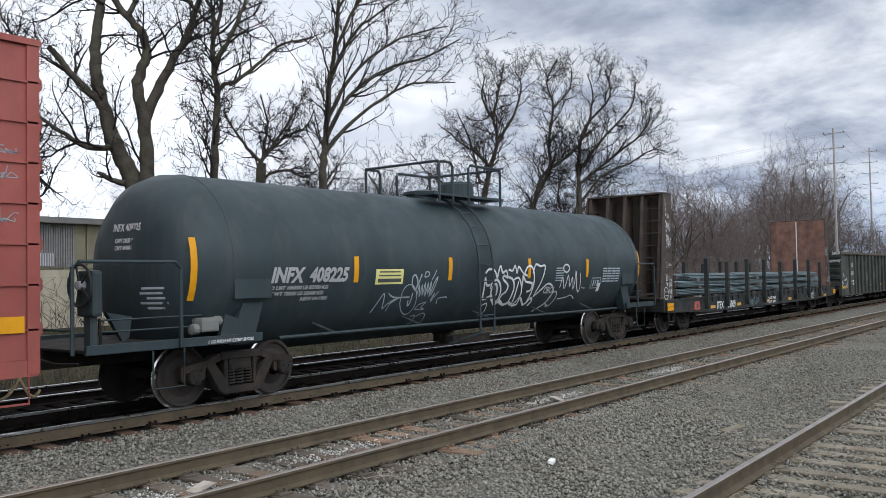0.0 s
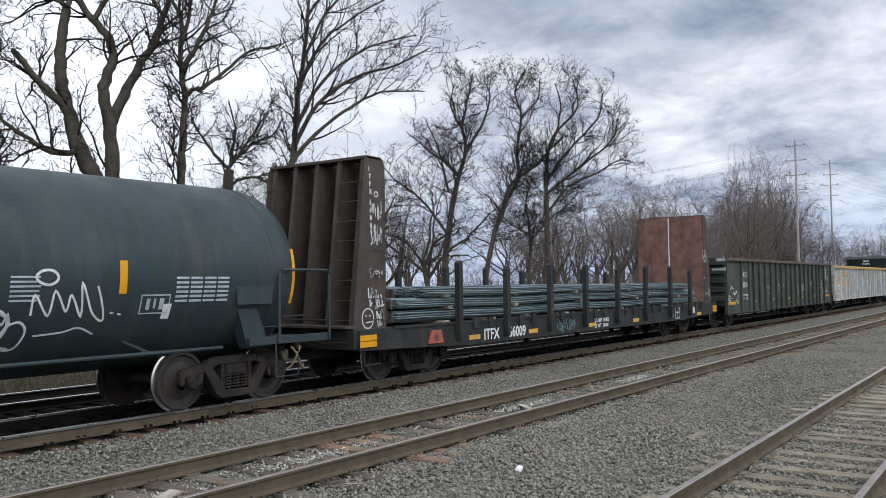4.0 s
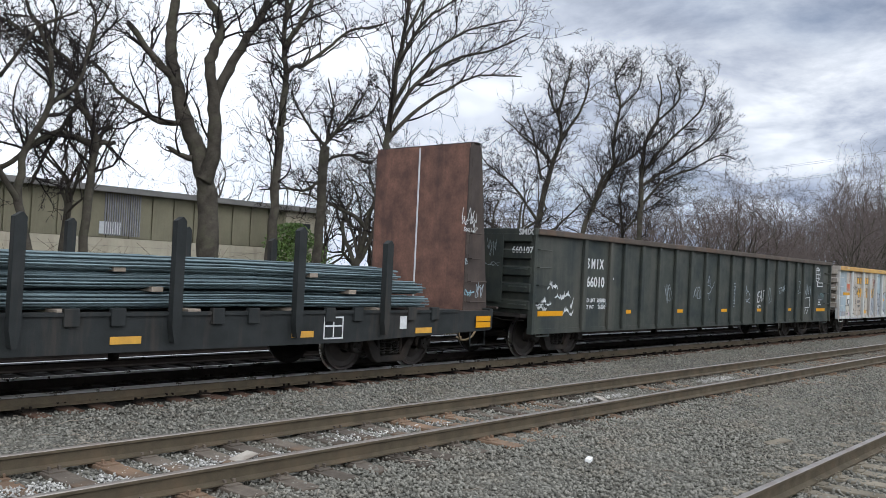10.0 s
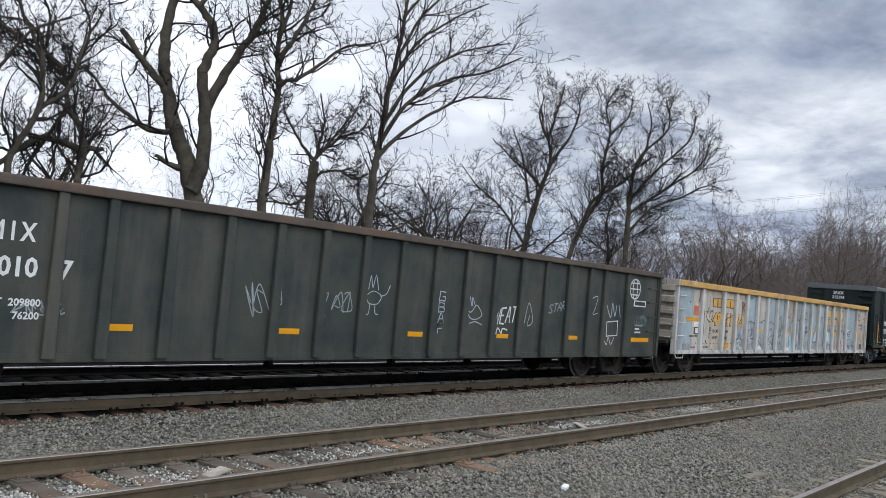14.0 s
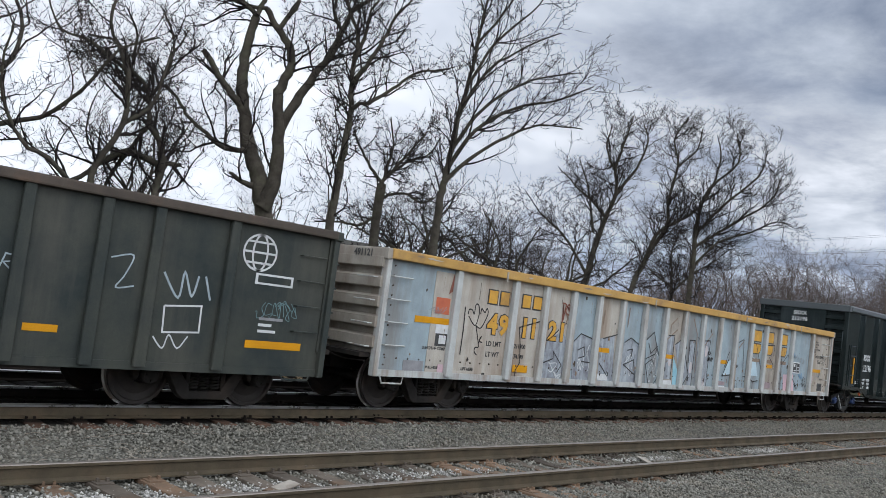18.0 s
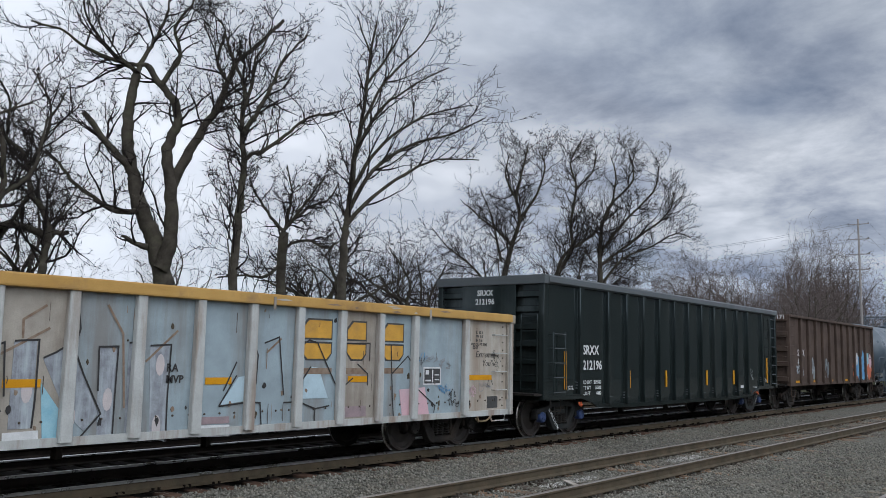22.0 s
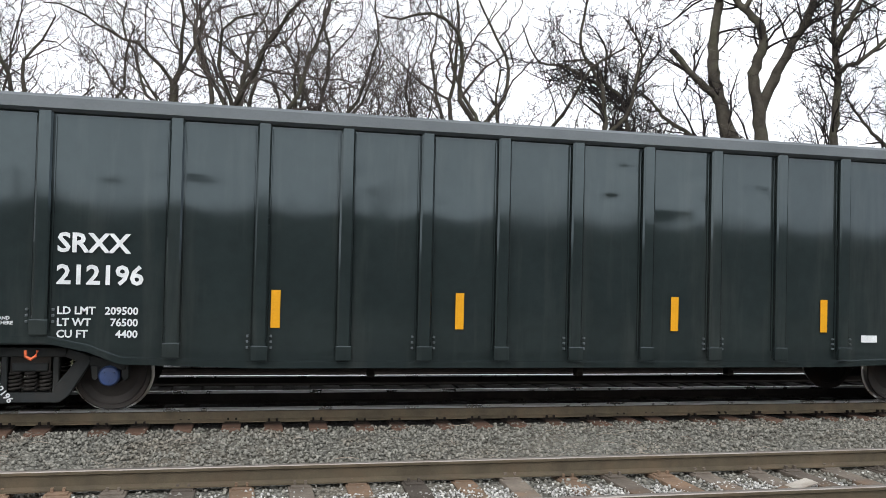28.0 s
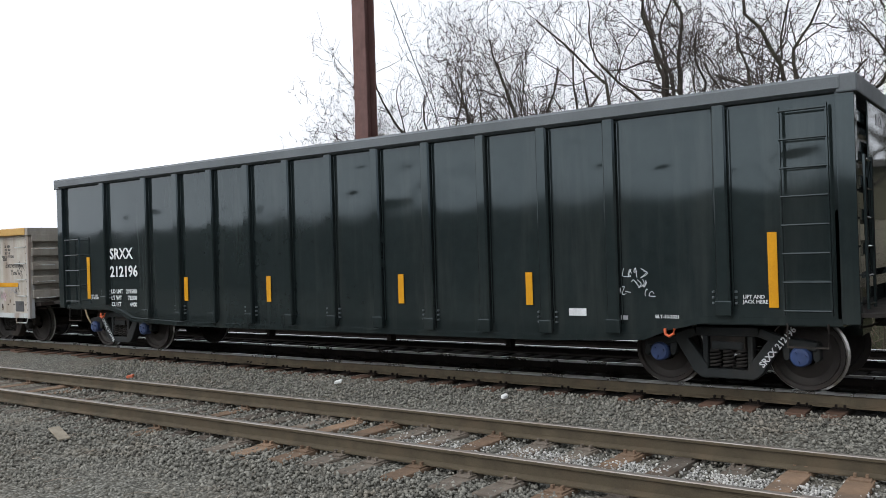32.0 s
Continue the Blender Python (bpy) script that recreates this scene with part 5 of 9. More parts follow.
def pale_gondola():
    L = 9.89
    c = car("painted_gondola", "patched cream and pale-blue gondola with a yellow top and faded graffiti", "freight car", 77.69)
    posts = [-8.2, -6.57] + [-5.59 + 0.953 * k for k in range(14)] + [8.36]
    sheets = ["csxblue", "csx", "csx", "csx", "csxblue", "csx", "csxblue", "csxblue", "csxgrey", "csxblue", "csxblue", "csxblue", "csxblue", "csxblue", "csxgrey", "csxblue", "csxblue", "csx"]
    gondola_shell(c, L, 2.74, posts, sheets, "csxpost", "csxtop", 0.66, 0.11, 0.17, True, "csxgrey", 0)
    part("end_plate", bx(-L - 0.2, -L - 0.16, -0.25, 0.75, 1.25, 2.6, bevel=0.006), "plate_rusty", c, "rust-stained end plate with rivets")
    part("brake_housing", bx(-L - 0.3, -L - 0.15, 0.84, 1.2, 1.5, 2.1, bevel=0.05), "steel_dark", c, "dark hand-brake housing")
    part("brake_wheel", lathe([(0.05, 0.0), (0.26, 0.0), (0.28, 0.03), (0.26, 0.06), (0.20, 0.05), (0.05, 0.09)], 20, None, "x", (-L - 0.4, 1.0, 1.86)), "steel_dark", c)
    part("brake_spindle", bx(-L - 0.38, -L - 0.28, 0.97, 1.03, 1.83, 1.89), "steel_dark", c)
    for k in range(4):
        for q in (-0.17, 0.65):
            part("rivet", lathe([(0.0, -0.012), (0.022, -0.01), (0.024, 0.0)], 8, None, "x", (-L - 0.2, q, 1.4 + 0.36 * k)), "chord", c)
    y = -HALF + 0.108
    before = set(c.children)
    rng = random.Random(31)
    for k in (-9.2, -6.6, -3.68, -0.72, 2.25, 5.25, 8.93):
        w = 0.5 if k < -9 else (0.44 if k > 8 else 0.24)
        decal(k - w, k + w, 1.36 if k > -6 else (1.58 if k < -8 else 0.82), 1.46 if k > -6 else (1.69 if k < -8 else 0.96), y - 0.002, "yellow", c, "reflector", "yellow reflector strip")
    # number in yellow with a dark edge
    for body, x, z in (("4", -7.74, 1.52), ("9", -7.405, 1.52), ("1", -6.74, 1.52), ("1", -6.45, 1.52), ("2", -5.80, 1.52), ("1", -5.465, 1.52)):
        words(body, 0.465, x - 0.002, y - 0.004, z, "letter_dark", c, width=1.12, bold=0.085)
        words(body, 0.465, x, y - 0.012, z, "ochre", c, width=1.12, bold=0.045)
    # faded owner's marks as plain yellow blocks
    for x, z in ((-7.82, 2.05), (-7.47, 2.05), (-6.78, 2.06), (-6.42, 2.06)):
        decal(x, x + 0.3, z, z + 0.29, y - 0.003, "letter_dark", c, "faded_mark")
        decal(x + 0.025, x + 0.275, z + 0.025, z + 0.265, y - 0.008, "ochre", c, "faded_mark", "faded yellow block mark")
    for x, w in ((3.88, 0.72), (4.94, 0.52), (5.86, 0.62)):
        for m, g, lift in (("letter_dark", 0.0, 0.002), ("ochre", 0.03, 0.006)):
            part("faded_mark", prism([(x + g, 2.06 + g), (x + w - g, 2.06 + g), (x + w - g, 2.41 - g), (x + 0.14 + g, 2.41 - g), (x + g, 2.27 - g)], y - lift, y), m, c, "big faded yellow mark with a dark edge")
            part("faded_mark", prism([(x + 0.12 + g, 1.72 + g), (x + w - 0.1 - g, 1.72 + g), (x + w - g, 1.84), (x + w - g, 2.03 - g), (x + g, 2.03 - g), (x + g, 1.86)], y - lift, y), m, c, "worn lower half of a big mark")
        decal(x - 0.02, x + w, 1.50, 1.60, y - 0.002, "rust_streak", c, "faded_mark", "worn brown band")
    words("LD LMT", 0.12, -7.72, y - 0.004, 1.28, "letter_dark", c)
    words("LT WT", 0.12, -7.70, y - 0.004, 1.08, "letter_dark", c)
    words("211900", 0.11, -6.86, y - 0.004, 1.28, "letter_dark", c)
    words("74100", 0.11, -6.84, y - 0.004, 1.08, "letter_dark", c)
    words("2 INCH HF COMP SHOES", 0.068, -9.43, y - 0.010, 1.13, "letter_dark", c)
    words("PULL HERE", 0.058, -9.29, y - 0.010, 0.80, "letter_dark", c)
    words("LIFT HERE", 0.07, -8.35, y - 0.004, 0.80, "letter_dark", c)
    for k, line in enumerate(("IL  65-6", "IW  9-0", "IH  5-6", "CU FT 3242")):
        words(line, 0.075, 8.78, y - 0.004, 2.3 - 0.0825 * k, "letter_dark", c)
    for line, x, z in (("\"Be", 8.60, 1.98), ("Extremely", 8.78, 1.82), ("You\"", 9.02, 1.64)):
        words(line, 0.165, x, y - 0.004, z, "paint_black", c, slant=0.2, bold=0.0)
    decal(-9.3, -8.62, 0.98, 2.5, y, "csx", c, "paint_patch", "cream repaint patch")
    decal(-9.22, -8.86, 1.76, 2.05, y - 0.002, "paint_orange", c, "sprayed_patch", "orange sprayed patch")
    decal(-9.15, -8.76, 1.42, 1.58, y - 0.003, "letter", c, "panel_patch", "white painted patch")
    decal(-9.13, -8.80, 1.20, 1.42, y - 0.003, "letter_dark", c, "label", "dark label frame")
    decal(-9.04, -8.86, 1.24, 1.39, y - 0.008, "letter", c, "label", "white label with a dark frame")
    decal(-8.98, -8.80, 0.74, 0.88, y - 0.0075, "paint_pink", c, "sprayed_patch", "pink sprayed spot")
    part("sprayed_patch", prism([(-8.92, 2.12), (-8.83, 2.50), (-8.76, 2.36), (-8.62, 2.48), (-8.70, 2.28), (-8.66, 2.14), (-8.78, 2.22)], y - 0.0115, y), "paint_rust", c, "worn dark-red star shape")
    # rust runs down the sheets
    for k in range(60):
        rx, rz = rng.uniform(-9.3, 9.3), rng.choice((2.42, 2.42, 1.9, 1.5, 1.05))
        dz = rng.uniform(0.05, 0.34)
        ribbon([[(rx, rz), (rx + rng.uniform(-0.012, 0.012), rz - dz * 0.5), (rx, rz - dz)]], rng.uniform(0.005, 0.014), y - 0.0145, rng.choice(("rust_streak", "chord")), c, "rust_run")
    decal(-10.0 + 0.15, -9.35, 0.70, 0.92, y, "paint_grey", c, "sprayed_patch", "grey patch")
    decal(-9.3, -8.65, 0.70, 1.0, y - 0.001, "csx", c, "paint_patch")
    decal(7.08, 7.62, 1.28, 1.62, y, "letter", c, "label", "white-framed data label")
    decal(7.11, 7.59, 1.31, 1.59, y - 0.004, "letter_dark", c, "label", "dark data block")
    for x0, x1, z0, z1 in ((7.14, 7.24, 1.48, 1.56), (7.14, 7.30, 1.35, 1.38), (7.34, 7.37, 1.33, 1.57), (7.42, 7.56, 1.46, 1.48), (7.42, 7.56, 1.37, 1.39)):
        decal(x0, x1, z0, z1, y - 0.008, "letter", c, "stencil_bar")
    decal(9.22, 9.6, 0.78, 1.02, y, "letter_dark", c, "panel_patch", "dark panel near the corner")
    for x0, x1, z0, z1, m in ((6.95, 7.25, 1.72, 1.9, "paint_blue"), (7.4, 7.75, 1.68, 1.8, "paint_grey"), (7.65, 7.95, 1.05, 1.25, "paint_blue"), (7.85, 8.0, 0.85, 1.1, "paint_black"), (8.6, 8.8, 1.0, 1.25, "paint_pink"), (9.2, 9.4, 1.2, 1.4, "paint_black"), (9.3, 9.7, 1.7, 2.0, "paint_black")):
        ribbon(scrawl(rng, x0, x1, z0, z1, 3, 4), 0.012, y - 0.006, m, c, label="thin scribbled tag")
    for x0, x1, z0, z1, m, w in ((6.9, 7.1, 1.62, 1.86, "paint_black", 0.008), (7.12, 7.4, 1.68, 1.84, "paint_grey", 0.012), (7.5, 7.9, 1.60, 1.74, "paint_grey", 0.014), (7.55, 7.85, 1.12, 1.32, "paint_blue", 0.014), (7.9, 8.1, 1.02, 1.2, "paint_black", 0.014), (7.95, 8.2, 0.86, 1.0, "paint_black", 0.012),
                                 (8.55, 8.8, 1.05, 1.3, "paint_pink", 0.016), (8.9, 9.3, 1.1, 1.3, "paint_grey", 0.01), (9.35, 9.6, 1.5, 1.75, "paint_black", 0.01), (-5.4, -5.1, 1.9, 2.3, "paint_rust", 0.03), (-9.15, -8.9, 1.7, 1.95, "paint_grey", 0.008), (-9.35, -9.1, 1.75, 1.9, "paint_grey", 0.008),
                                 (-4.6, -4.2, 0.9, 1.5, "paint_white", 0.02), (-5.6, -5.2, 0.75, 1.1, "paint_white", 0.018), (-2.7, -2.4, 0.8, 1.4, "paint_white", 0.018), (-1.7, -1.2, 0.8, 1.5, "paint_white", 0.014)):
        for p in scrawl(rng, x0, x1, z0, z1, 2, 6):
            ribbon([p], w, y - 0.0125, m, c, label="thin scribbled tag")
    # large faded piece along the car
    ribbon([[(-6.09, 1.86), (-6.77, 1.69), (-6.68, 1.35), (-6.63, 1.01), (-6.74, 0.86), (-6.74, 0.66)]], 0.025, y - 0.013, "paint_black", c, label="thin black sprayed outline")
    ribbon([[(-5.80, 1.50), (-5.65, 1.58), (-5.44, 1.74)], [(-5.98, 1.00), (-5.80, 1.06), (-5.53, 1.14), (-5.54, 1.28), (-5.22, 1.02), (-5.35, 0.86)]], 0.025, y - 0.013, "paint_black", c, label="thin black sprayed outline")
    ribbon([[(-4.86, 1.53), (-4.61, 1.71), (-4.22, 1.64), (-3.98, 1.56)], [(-4.50, 1.13), (-4.10, 1.11), (-4.00, 0.92)], [(-4.68, 1.36), (-4.44, 1.44), (-4.40, 1.24), (-4.63, 1.19)]], 0.025, y - 0.013, "paint_black", c, label="thin black sprayed outline")
    ribbon([[(-3.75, 1.66), (-3.15, 1.79)], [(-3.79, 1.12), (-3.42, 0.85)], [(-3.15, 1.79), (-3.15, 1.22)]], 0.025, y - 0.013, "paint_black", c, label="thin black sprayed outline")
    ribbon([[(-2.83, 1.63), (-2.57, 1.75), (-2.19, 1.62)], [(-2.79, 1.13), (-2.36, 1.26), (-2.25, 0.92), (-2.79, 1.13)], [(-2.25, 0.92), (-2.22, 0.64)], [(-2.69, 1.46), (-2.45, 1.50), (-2.49, 1.32)]], 0.025, y - 0.013, "paint_black", c, label="thin black sprayed outline")
    ribbon([[(-1.87, 1.75), (-1.55, 1.95), (-1.32, 1.55), (-0.96, 1.09), (-1.15, 0.91), (-1.43, 0.66), (-1.56, 0.68), (-1.81, 1.18), (-1.53, 1.31), (-1.41, 1.19)], [(-1.76, 1.69), (-1.61, 1.44), (-1.33, 1.63), (-1.40, 1.44), (-1.82, 1.31)]], 0.025, y - 0.013, "paint_black", c, label="thin black sprayed outline")
    ribbon([[(-1.02, 1.88), (-0.97, 1.90), (-0.93, 1.26)], [(-0.85, 1.92), (-0.54, 1.94), (-0.54, 1.25), (-0.56, 0.87)]], 0.025, y - 0.013, "paint_black", c, label="thin black sprayed outline")
    ribbon([[(-0.47, 1.72), (-0.31, 1.79), (-0.10, 1.92), (0.08, 1.52), (0.36, 1.01), (0.00, 0.63)], [(-0.04, 2.32), (-0.00, 2.10), (-0.06, 1.85)]], 0.025, y - 0.013, "paint_black", c, label="thin black sprayed outline")
    ribbon([[(0.30, 1.30), (0.28, 1.87), (0.56, 1.88), (0.55, 1.23), (0.55, 0.64)]], 0.025, y - 0.013, "paint_black", c, label="thin black sprayed outline")
    ribbon([[(0.72, 1.93), (0.91, 1.95), (0.94, 1.22), (0.95, 0.61)]], 0.025, y - 0.013, "paint_black", c, label="thin black sprayed outline")
    ribbon([[(1.05, 1.90), (1.39, 1.92), (1.37, 1.21), (1.38, 0.59)]], 0.025, y - 0.013, "paint_black", c, label="thin black sprayed outline")
    ribbon([[(2.27, 1.04), (2.58, 1.49)], [(2.34, 1.26), (2.57, 1.69)], [(2.27, 1.04), (2.85, 1.09), (3.06, 1.07), (3.10, 0.74)]], 0.025, y - 0.013, "paint_black", c, label="thin black sprayed outline")
    ribbon([[(2.74, 2.06), (2.87, 2.05), (2.98, 1.79), (2.96, 1.35)], [(3.10, 1.98), (3.40, 2.08), (3.54, 1.17)]], 0.025, y - 0.013, "paint_black", c, label="thin black sprayed outline")
    ribbon([[(3.54, 1.06), (3.87, 1.06), (4.25, 0.94), (4.57, 0.98)], [(4.24, 0.94), (4.23, 0.67)], [(3.90, 1.16), (3.95, 1.43), (4.11, 1.62)]], 0.025, y - 0.013, "paint_black", c, label="thin black sprayed outline")
    ribbon([[(3.89, 1.96), (4.06, 2.05), (4.25, 2.01), (4.47, 1.67), (4.76, 1.24), (4.84, 1.04)]], 0.025, y - 0.013, "paint_black", c, label="thin black sprayed outline")
    ribbon([[(4.84, 2.01), (5.54, 2.03), (5.54, 1.72)], [(4.87, 1.27), (5.13, 1.43)], [(5.23, 1.67), (5.50, 1.50), (5.51, 1.30)]], 0.025, y - 0.013, "paint_black", c, label="thin black sprayed outline")
    ribbon([[(6.11, 2.02), (6.18, 1.11), (6.23, 0.70)], [(6.16, 1.50), (6.60, 1.82), (6.77, 1.63)], [(6.74, 1.31), (7.45, 0.89), (7.41, 0.76)]], 0.025, y - 0.013, "paint_black", c, label="thin black sprayed outline")
    ribbon([[(px - 0.13, pz) for px, pz in smooth_path(p)] for p in ([(-8.20, 1.82), (-8.18, 1.91), (-8.09, 1.90), (-8.03, 1.84), (-8.01, 2.01), (-7.93, 2.00), (-7.89, 1.85), (-7.97, 1.63), (-8.18, 1.79)], [(-7.85, 1.85), (-7.83, 1.95), (-7.73, 1.89), (-7.68, 1.97), (-7.64, 1.86), (-7.79, 1.60), (-7.94, 1.63)], [(-7.94, 1.63), (-7.86, 1.43), (-7.80, 1.25), (-7.89, 1.23), (-7.90, 1.15), (-7.82, 1.09)], [(-7.81, 1.32), (-7.75, 1.44), (-7.80, 1.36), (-7.71, 1.33)])], 0.022, y - 0.006, "paint_black", c, label="black line drawing of two hearts")
    ribbon([[(-8.43, 1.95), (-8.41, 1.55), (-8.42, 1.08)]], 0.028, y - 0.006, "paint_black", c, label="dark drip")
    ribbon([[(-1.01, 1.76), (-0.68, 1.94), (-0.41, 2.09)]], 0.032, y - 0.010, "rust_streak", c, "rust_scrape", label="brown rust scrape")
    ribbon([[(-0.75, 1.95), (-0.76, 2.18), (-0.47, 2.37)]], 0.032, y - 0.010, "rust_streak", c, "rust_scrape", label="brown rust scrape")
    ribbon([[(0.37, 2.42), (0.62, 2.05), (0.70, 1.07)]], 0.032, y - 0.010, "rust_streak", c, "rust_scrape", label="brown rust scrape")
    ribbon([[(0.99, 1.68), (1.49, 2.12)]], 0.032, y - 0.010, "rust_streak", c, "rust_scrape", label="brown rust scrape")
    ribbon([[(3.15, 1.83), (3.45, 2.06)]], 0.032, y - 0.010, "rust_streak", c, "rust_scrape", label="brown rust scrape")
    ribbon([[(-3.76, 2.29), (-3.79, 1.97)]], 0.032, y - 0.010, "rust_streak", c, "rust_scrape", label="brown rust scrape")
    ribbon([[(-2.75, 2.42), (-2.77, 1.98)]], 0.032, y - 0.010, "rust_streak", c, "rust_scrape", label="brown rust scrape")
    ribbon([[(-5.29, 2.18), (-5.17, 1.98), (-5.30, 1.76)]], 0.032, y - 0.010, "rust_streak", c, "rust_scrape", label="brown rust scrape")
    part("sprayed_patch", prism([(-5.80, 1.50), (-5.65, 1.57), (-5.29, 1.72), (-5.07, 1.52), (-4.92, 0.64), (-5.85, 0.66), (-5.86, 1.18)], y - 0.004, y), "piece", c, "blotched faded sprayed letter shape")
    part("sprayed_patch", prism([(-4.86, 1.55), (-4.61, 1.69), (-4.04, 1.58), (-3.96, 1.20), (-4.06, 0.76), (-4.76, 0.64)], y - 0.004, y), "piece", c, "blotched faded sprayed letter shape")
    part("sprayed_patch", prism([(-3.87, 1.65), (-3.27, 1.75), (-3.16, 0.70), (-3.76, 0.67)], y - 0.004, y), "piece", c, "blotched faded sprayed letter shape")
    part("sprayed_patch", prism([(-2.89, 1.60), (-2.57, 1.72), (-2.21, 1.57), (-2.20, 0.69), (-2.84, 0.65)], y - 0.004, y), "piece", c, "blotched faded sprayed letter shape")
    part("sprayed_patch", prism([(-1.87, 1.73), (-1.55, 1.93), (-0.98, 1.09), (-1.43, 0.66), (-1.72, 0.67)], y - 0.004, y), "csxblue", c, "faded sprayed patch")
    part("sprayed_patch", prism([(-0.47, 1.71), (-0.11, 1.90), (0.33, 1.01), (0.14, 0.80), (-0.12, 1.03)], y - 0.004, y), "piece", c, "blotched faded sprayed letter shape")
    part("sprayed_patch", prism([(-0.85, 1.91), (-0.56, 1.93), (-0.55, 0.87), (-0.85, 0.87)], y - 0.004, y), "piece", c, "blotched faded sprayed letter shape")
    part("sprayed_patch", prism([(0.28, 1.85), (0.55, 1.85), (0.55, 0.64), (0.33, 0.65)], y - 0.004, y), "piece", c, "blotched faded sprayed letter shape")
    part("sprayed_patch", prism([(0.72, 1.91), (0.89, 1.93), (0.94, 0.61), (0.73, 0.63)], y - 0.004, y), "piece", c, "blotched faded sprayed letter shape")
    part("sprayed_patch", prism([(1.05, 1.88), (1.37, 1.90), (1.37, 0.59), (1.12, 0.68)], y - 0.004, y), "piece", c, "blotched faded sprayed letter shape")
    part("sprayed_patch", prism([(-0.48, 1.42), (-0.14, 0.99), (-0.09, 0.64), (-0.40, 0.63)], y - 0.006, y), "paint_cyan", c, "faded sprayed patch")
    part("sprayed_patch", prism([(3.96, 1.11), (3.97, 1.41), (4.15, 1.62), (4.30, 1.60), (4.54, 1.10)], y - 0.006, y), "overspray", c, "faded sprayed patch")
    part("sprayed_patch", prism([(2.30, 1.06), (2.62, 1.46), (2.81, 1.49), (2.83, 1.11)], y - 0.006, y), "overspray", c, "faded sprayed patch")
    part("sprayed_patch", prism([(6.38, 1.21), (7.13, 1.24), (7.28, 0.73), (6.48, 0.71)], y - 0.006, y), "paint_pink", c, "faded pink sprayed patch")
    part("sprayed_patch", prism([(1.91, 0.90), (2.48, 0.89), (2.49, 0.79), (1.92, 0.79)], y - 0.006, y), "pieceplum", c, "faded sprayed patch")
    part("sprayed_patch", prism([(4.87, 0.95), (5.48, 0.95), (5.49, 0.77), (4.88, 0.77)], y - 0.006, y), "pieceplum", c, "faded sprayed patch")
    part("sprayed_patch", prism([(1.89, 0.78), (2.49, 0.77), (2.50, 0.60), (1.90, 0.62)], y - 0.008, y), "letter", c, "white repaint block")
    part("sprayed_patch", prism([(4.88, 0.75), (5.42, 0.73), (5.42, 0.62), (4.89, 0.63)], y - 0.008, y), "letter", c, "white repaint block")
    part("sprayed_patch", prism([(-0.91, 0.83), (-0.47, 0.84), (-0.46, 0.73), (-0.91, 0.72)], y - 0.008, y), "letter", c, "white repaint block")
    part("sprayed_patch", prism([(-3.81, 0.89), (-3.40, 0.89), (-3.39, 0.75), (-3.80, 0.76)], y - 0.008, y), "letter", c, "white repaint block")
    for x, z in ((-0.65, 1.32), (0.45, 1.19), (-0.06, 0.98), (1.22, 0.81), (1.23, 1.64)):
        part("sprayed_patch", prism([(x + 0.07 * math.cos(a), z + 0.15 * math.sin(a)) for a in (math.pi * k / 6 for k in range(12))], y - 0.006, y), "paint_pinkpale", c, "pale sprayed oval")
    words("RA", 0.14, 1.33, y - 0.012, 1.55, "paint_black", c)
    words("MVP", 0.14, 1.33, y - 0.012, 1.39, "paint_black", c)
    # chips and rust spots
    rng = random.Random(33)
    for k in range(70):
        x, z, d = rng.uniform(-9.9, 9.9), rng.choice([rng.uniform(0.7, 1.2), rng.uniform(0.7, 2.5)]), rng.uniform(0.012, 0.045)
        spot = [(x + d * rng.uniform(0.5, 1.2) * math.cos(a), z + d * rng.uniform(0.6, 2.0) * math.sin(a)) for a in (math.pi * q / 4 for q in range(8))]
        part("rust_spot", prism(spot, y - 0.0095, y - 0.002), rng.choice(["rust_streak", "paint_black", "rail"]), c)
    along(c, before, 0.9676, 0.264)
    words("491121", 0.15, -L - 0.165, -1.0, 2.58, "letter_dark", c, turn=Matrix.Rotation(radians(-90), 4, "Z"), align="CENTER")
    # rivets along the bottom sheets
    rivet = mesh_of("rivet", lathe([(0.0, -0.014), (0.014, -0.012), (0.018, 0.0)], 6, None, "y"), "chord")
    for k in range(74):
        put("rivet", rivet, c, -9.7 + 0.265 * k, y - 0.002, 0.94)
    for x in (-9.72, 9.72):
        for k in range(11):
            put("rivet", rivet, c, x, y - 0.002, 0.82 + 0.165 * k)
    # dark scuffs and bent clips on the yellow top
    rng = random.Random(35)
    for k in range(26):
        x, z, w = rng.uniform(-9.6, 9.6), rng.uniform(2.6, 2.71), rng.uniform(0.05, 0.4)
        part("scuff", prism([(x, z), (x + w * 0.4, z - rng.uniform(0.01, 0.03)), (x + w, z - 0.005), (x + w * 0.6, z + rng.uniform(0.008, 0.025))], -HALF - 0.033, -HALF - 0.02), rng.choice(("rust_streak", "csxtop", "csx")), c)
    for x in (-7.0, -1.55, 3.3, 7.1):
        part("tie_down_clip", bx(x, x + 0.05, -HALF - 0.045, -HALF - 0.03, 2.5, 2.7, bevel=0.006), "csxgrey", c, "bent steel tie-down clip")
    running_gear(c, (-8.2, 8.2))


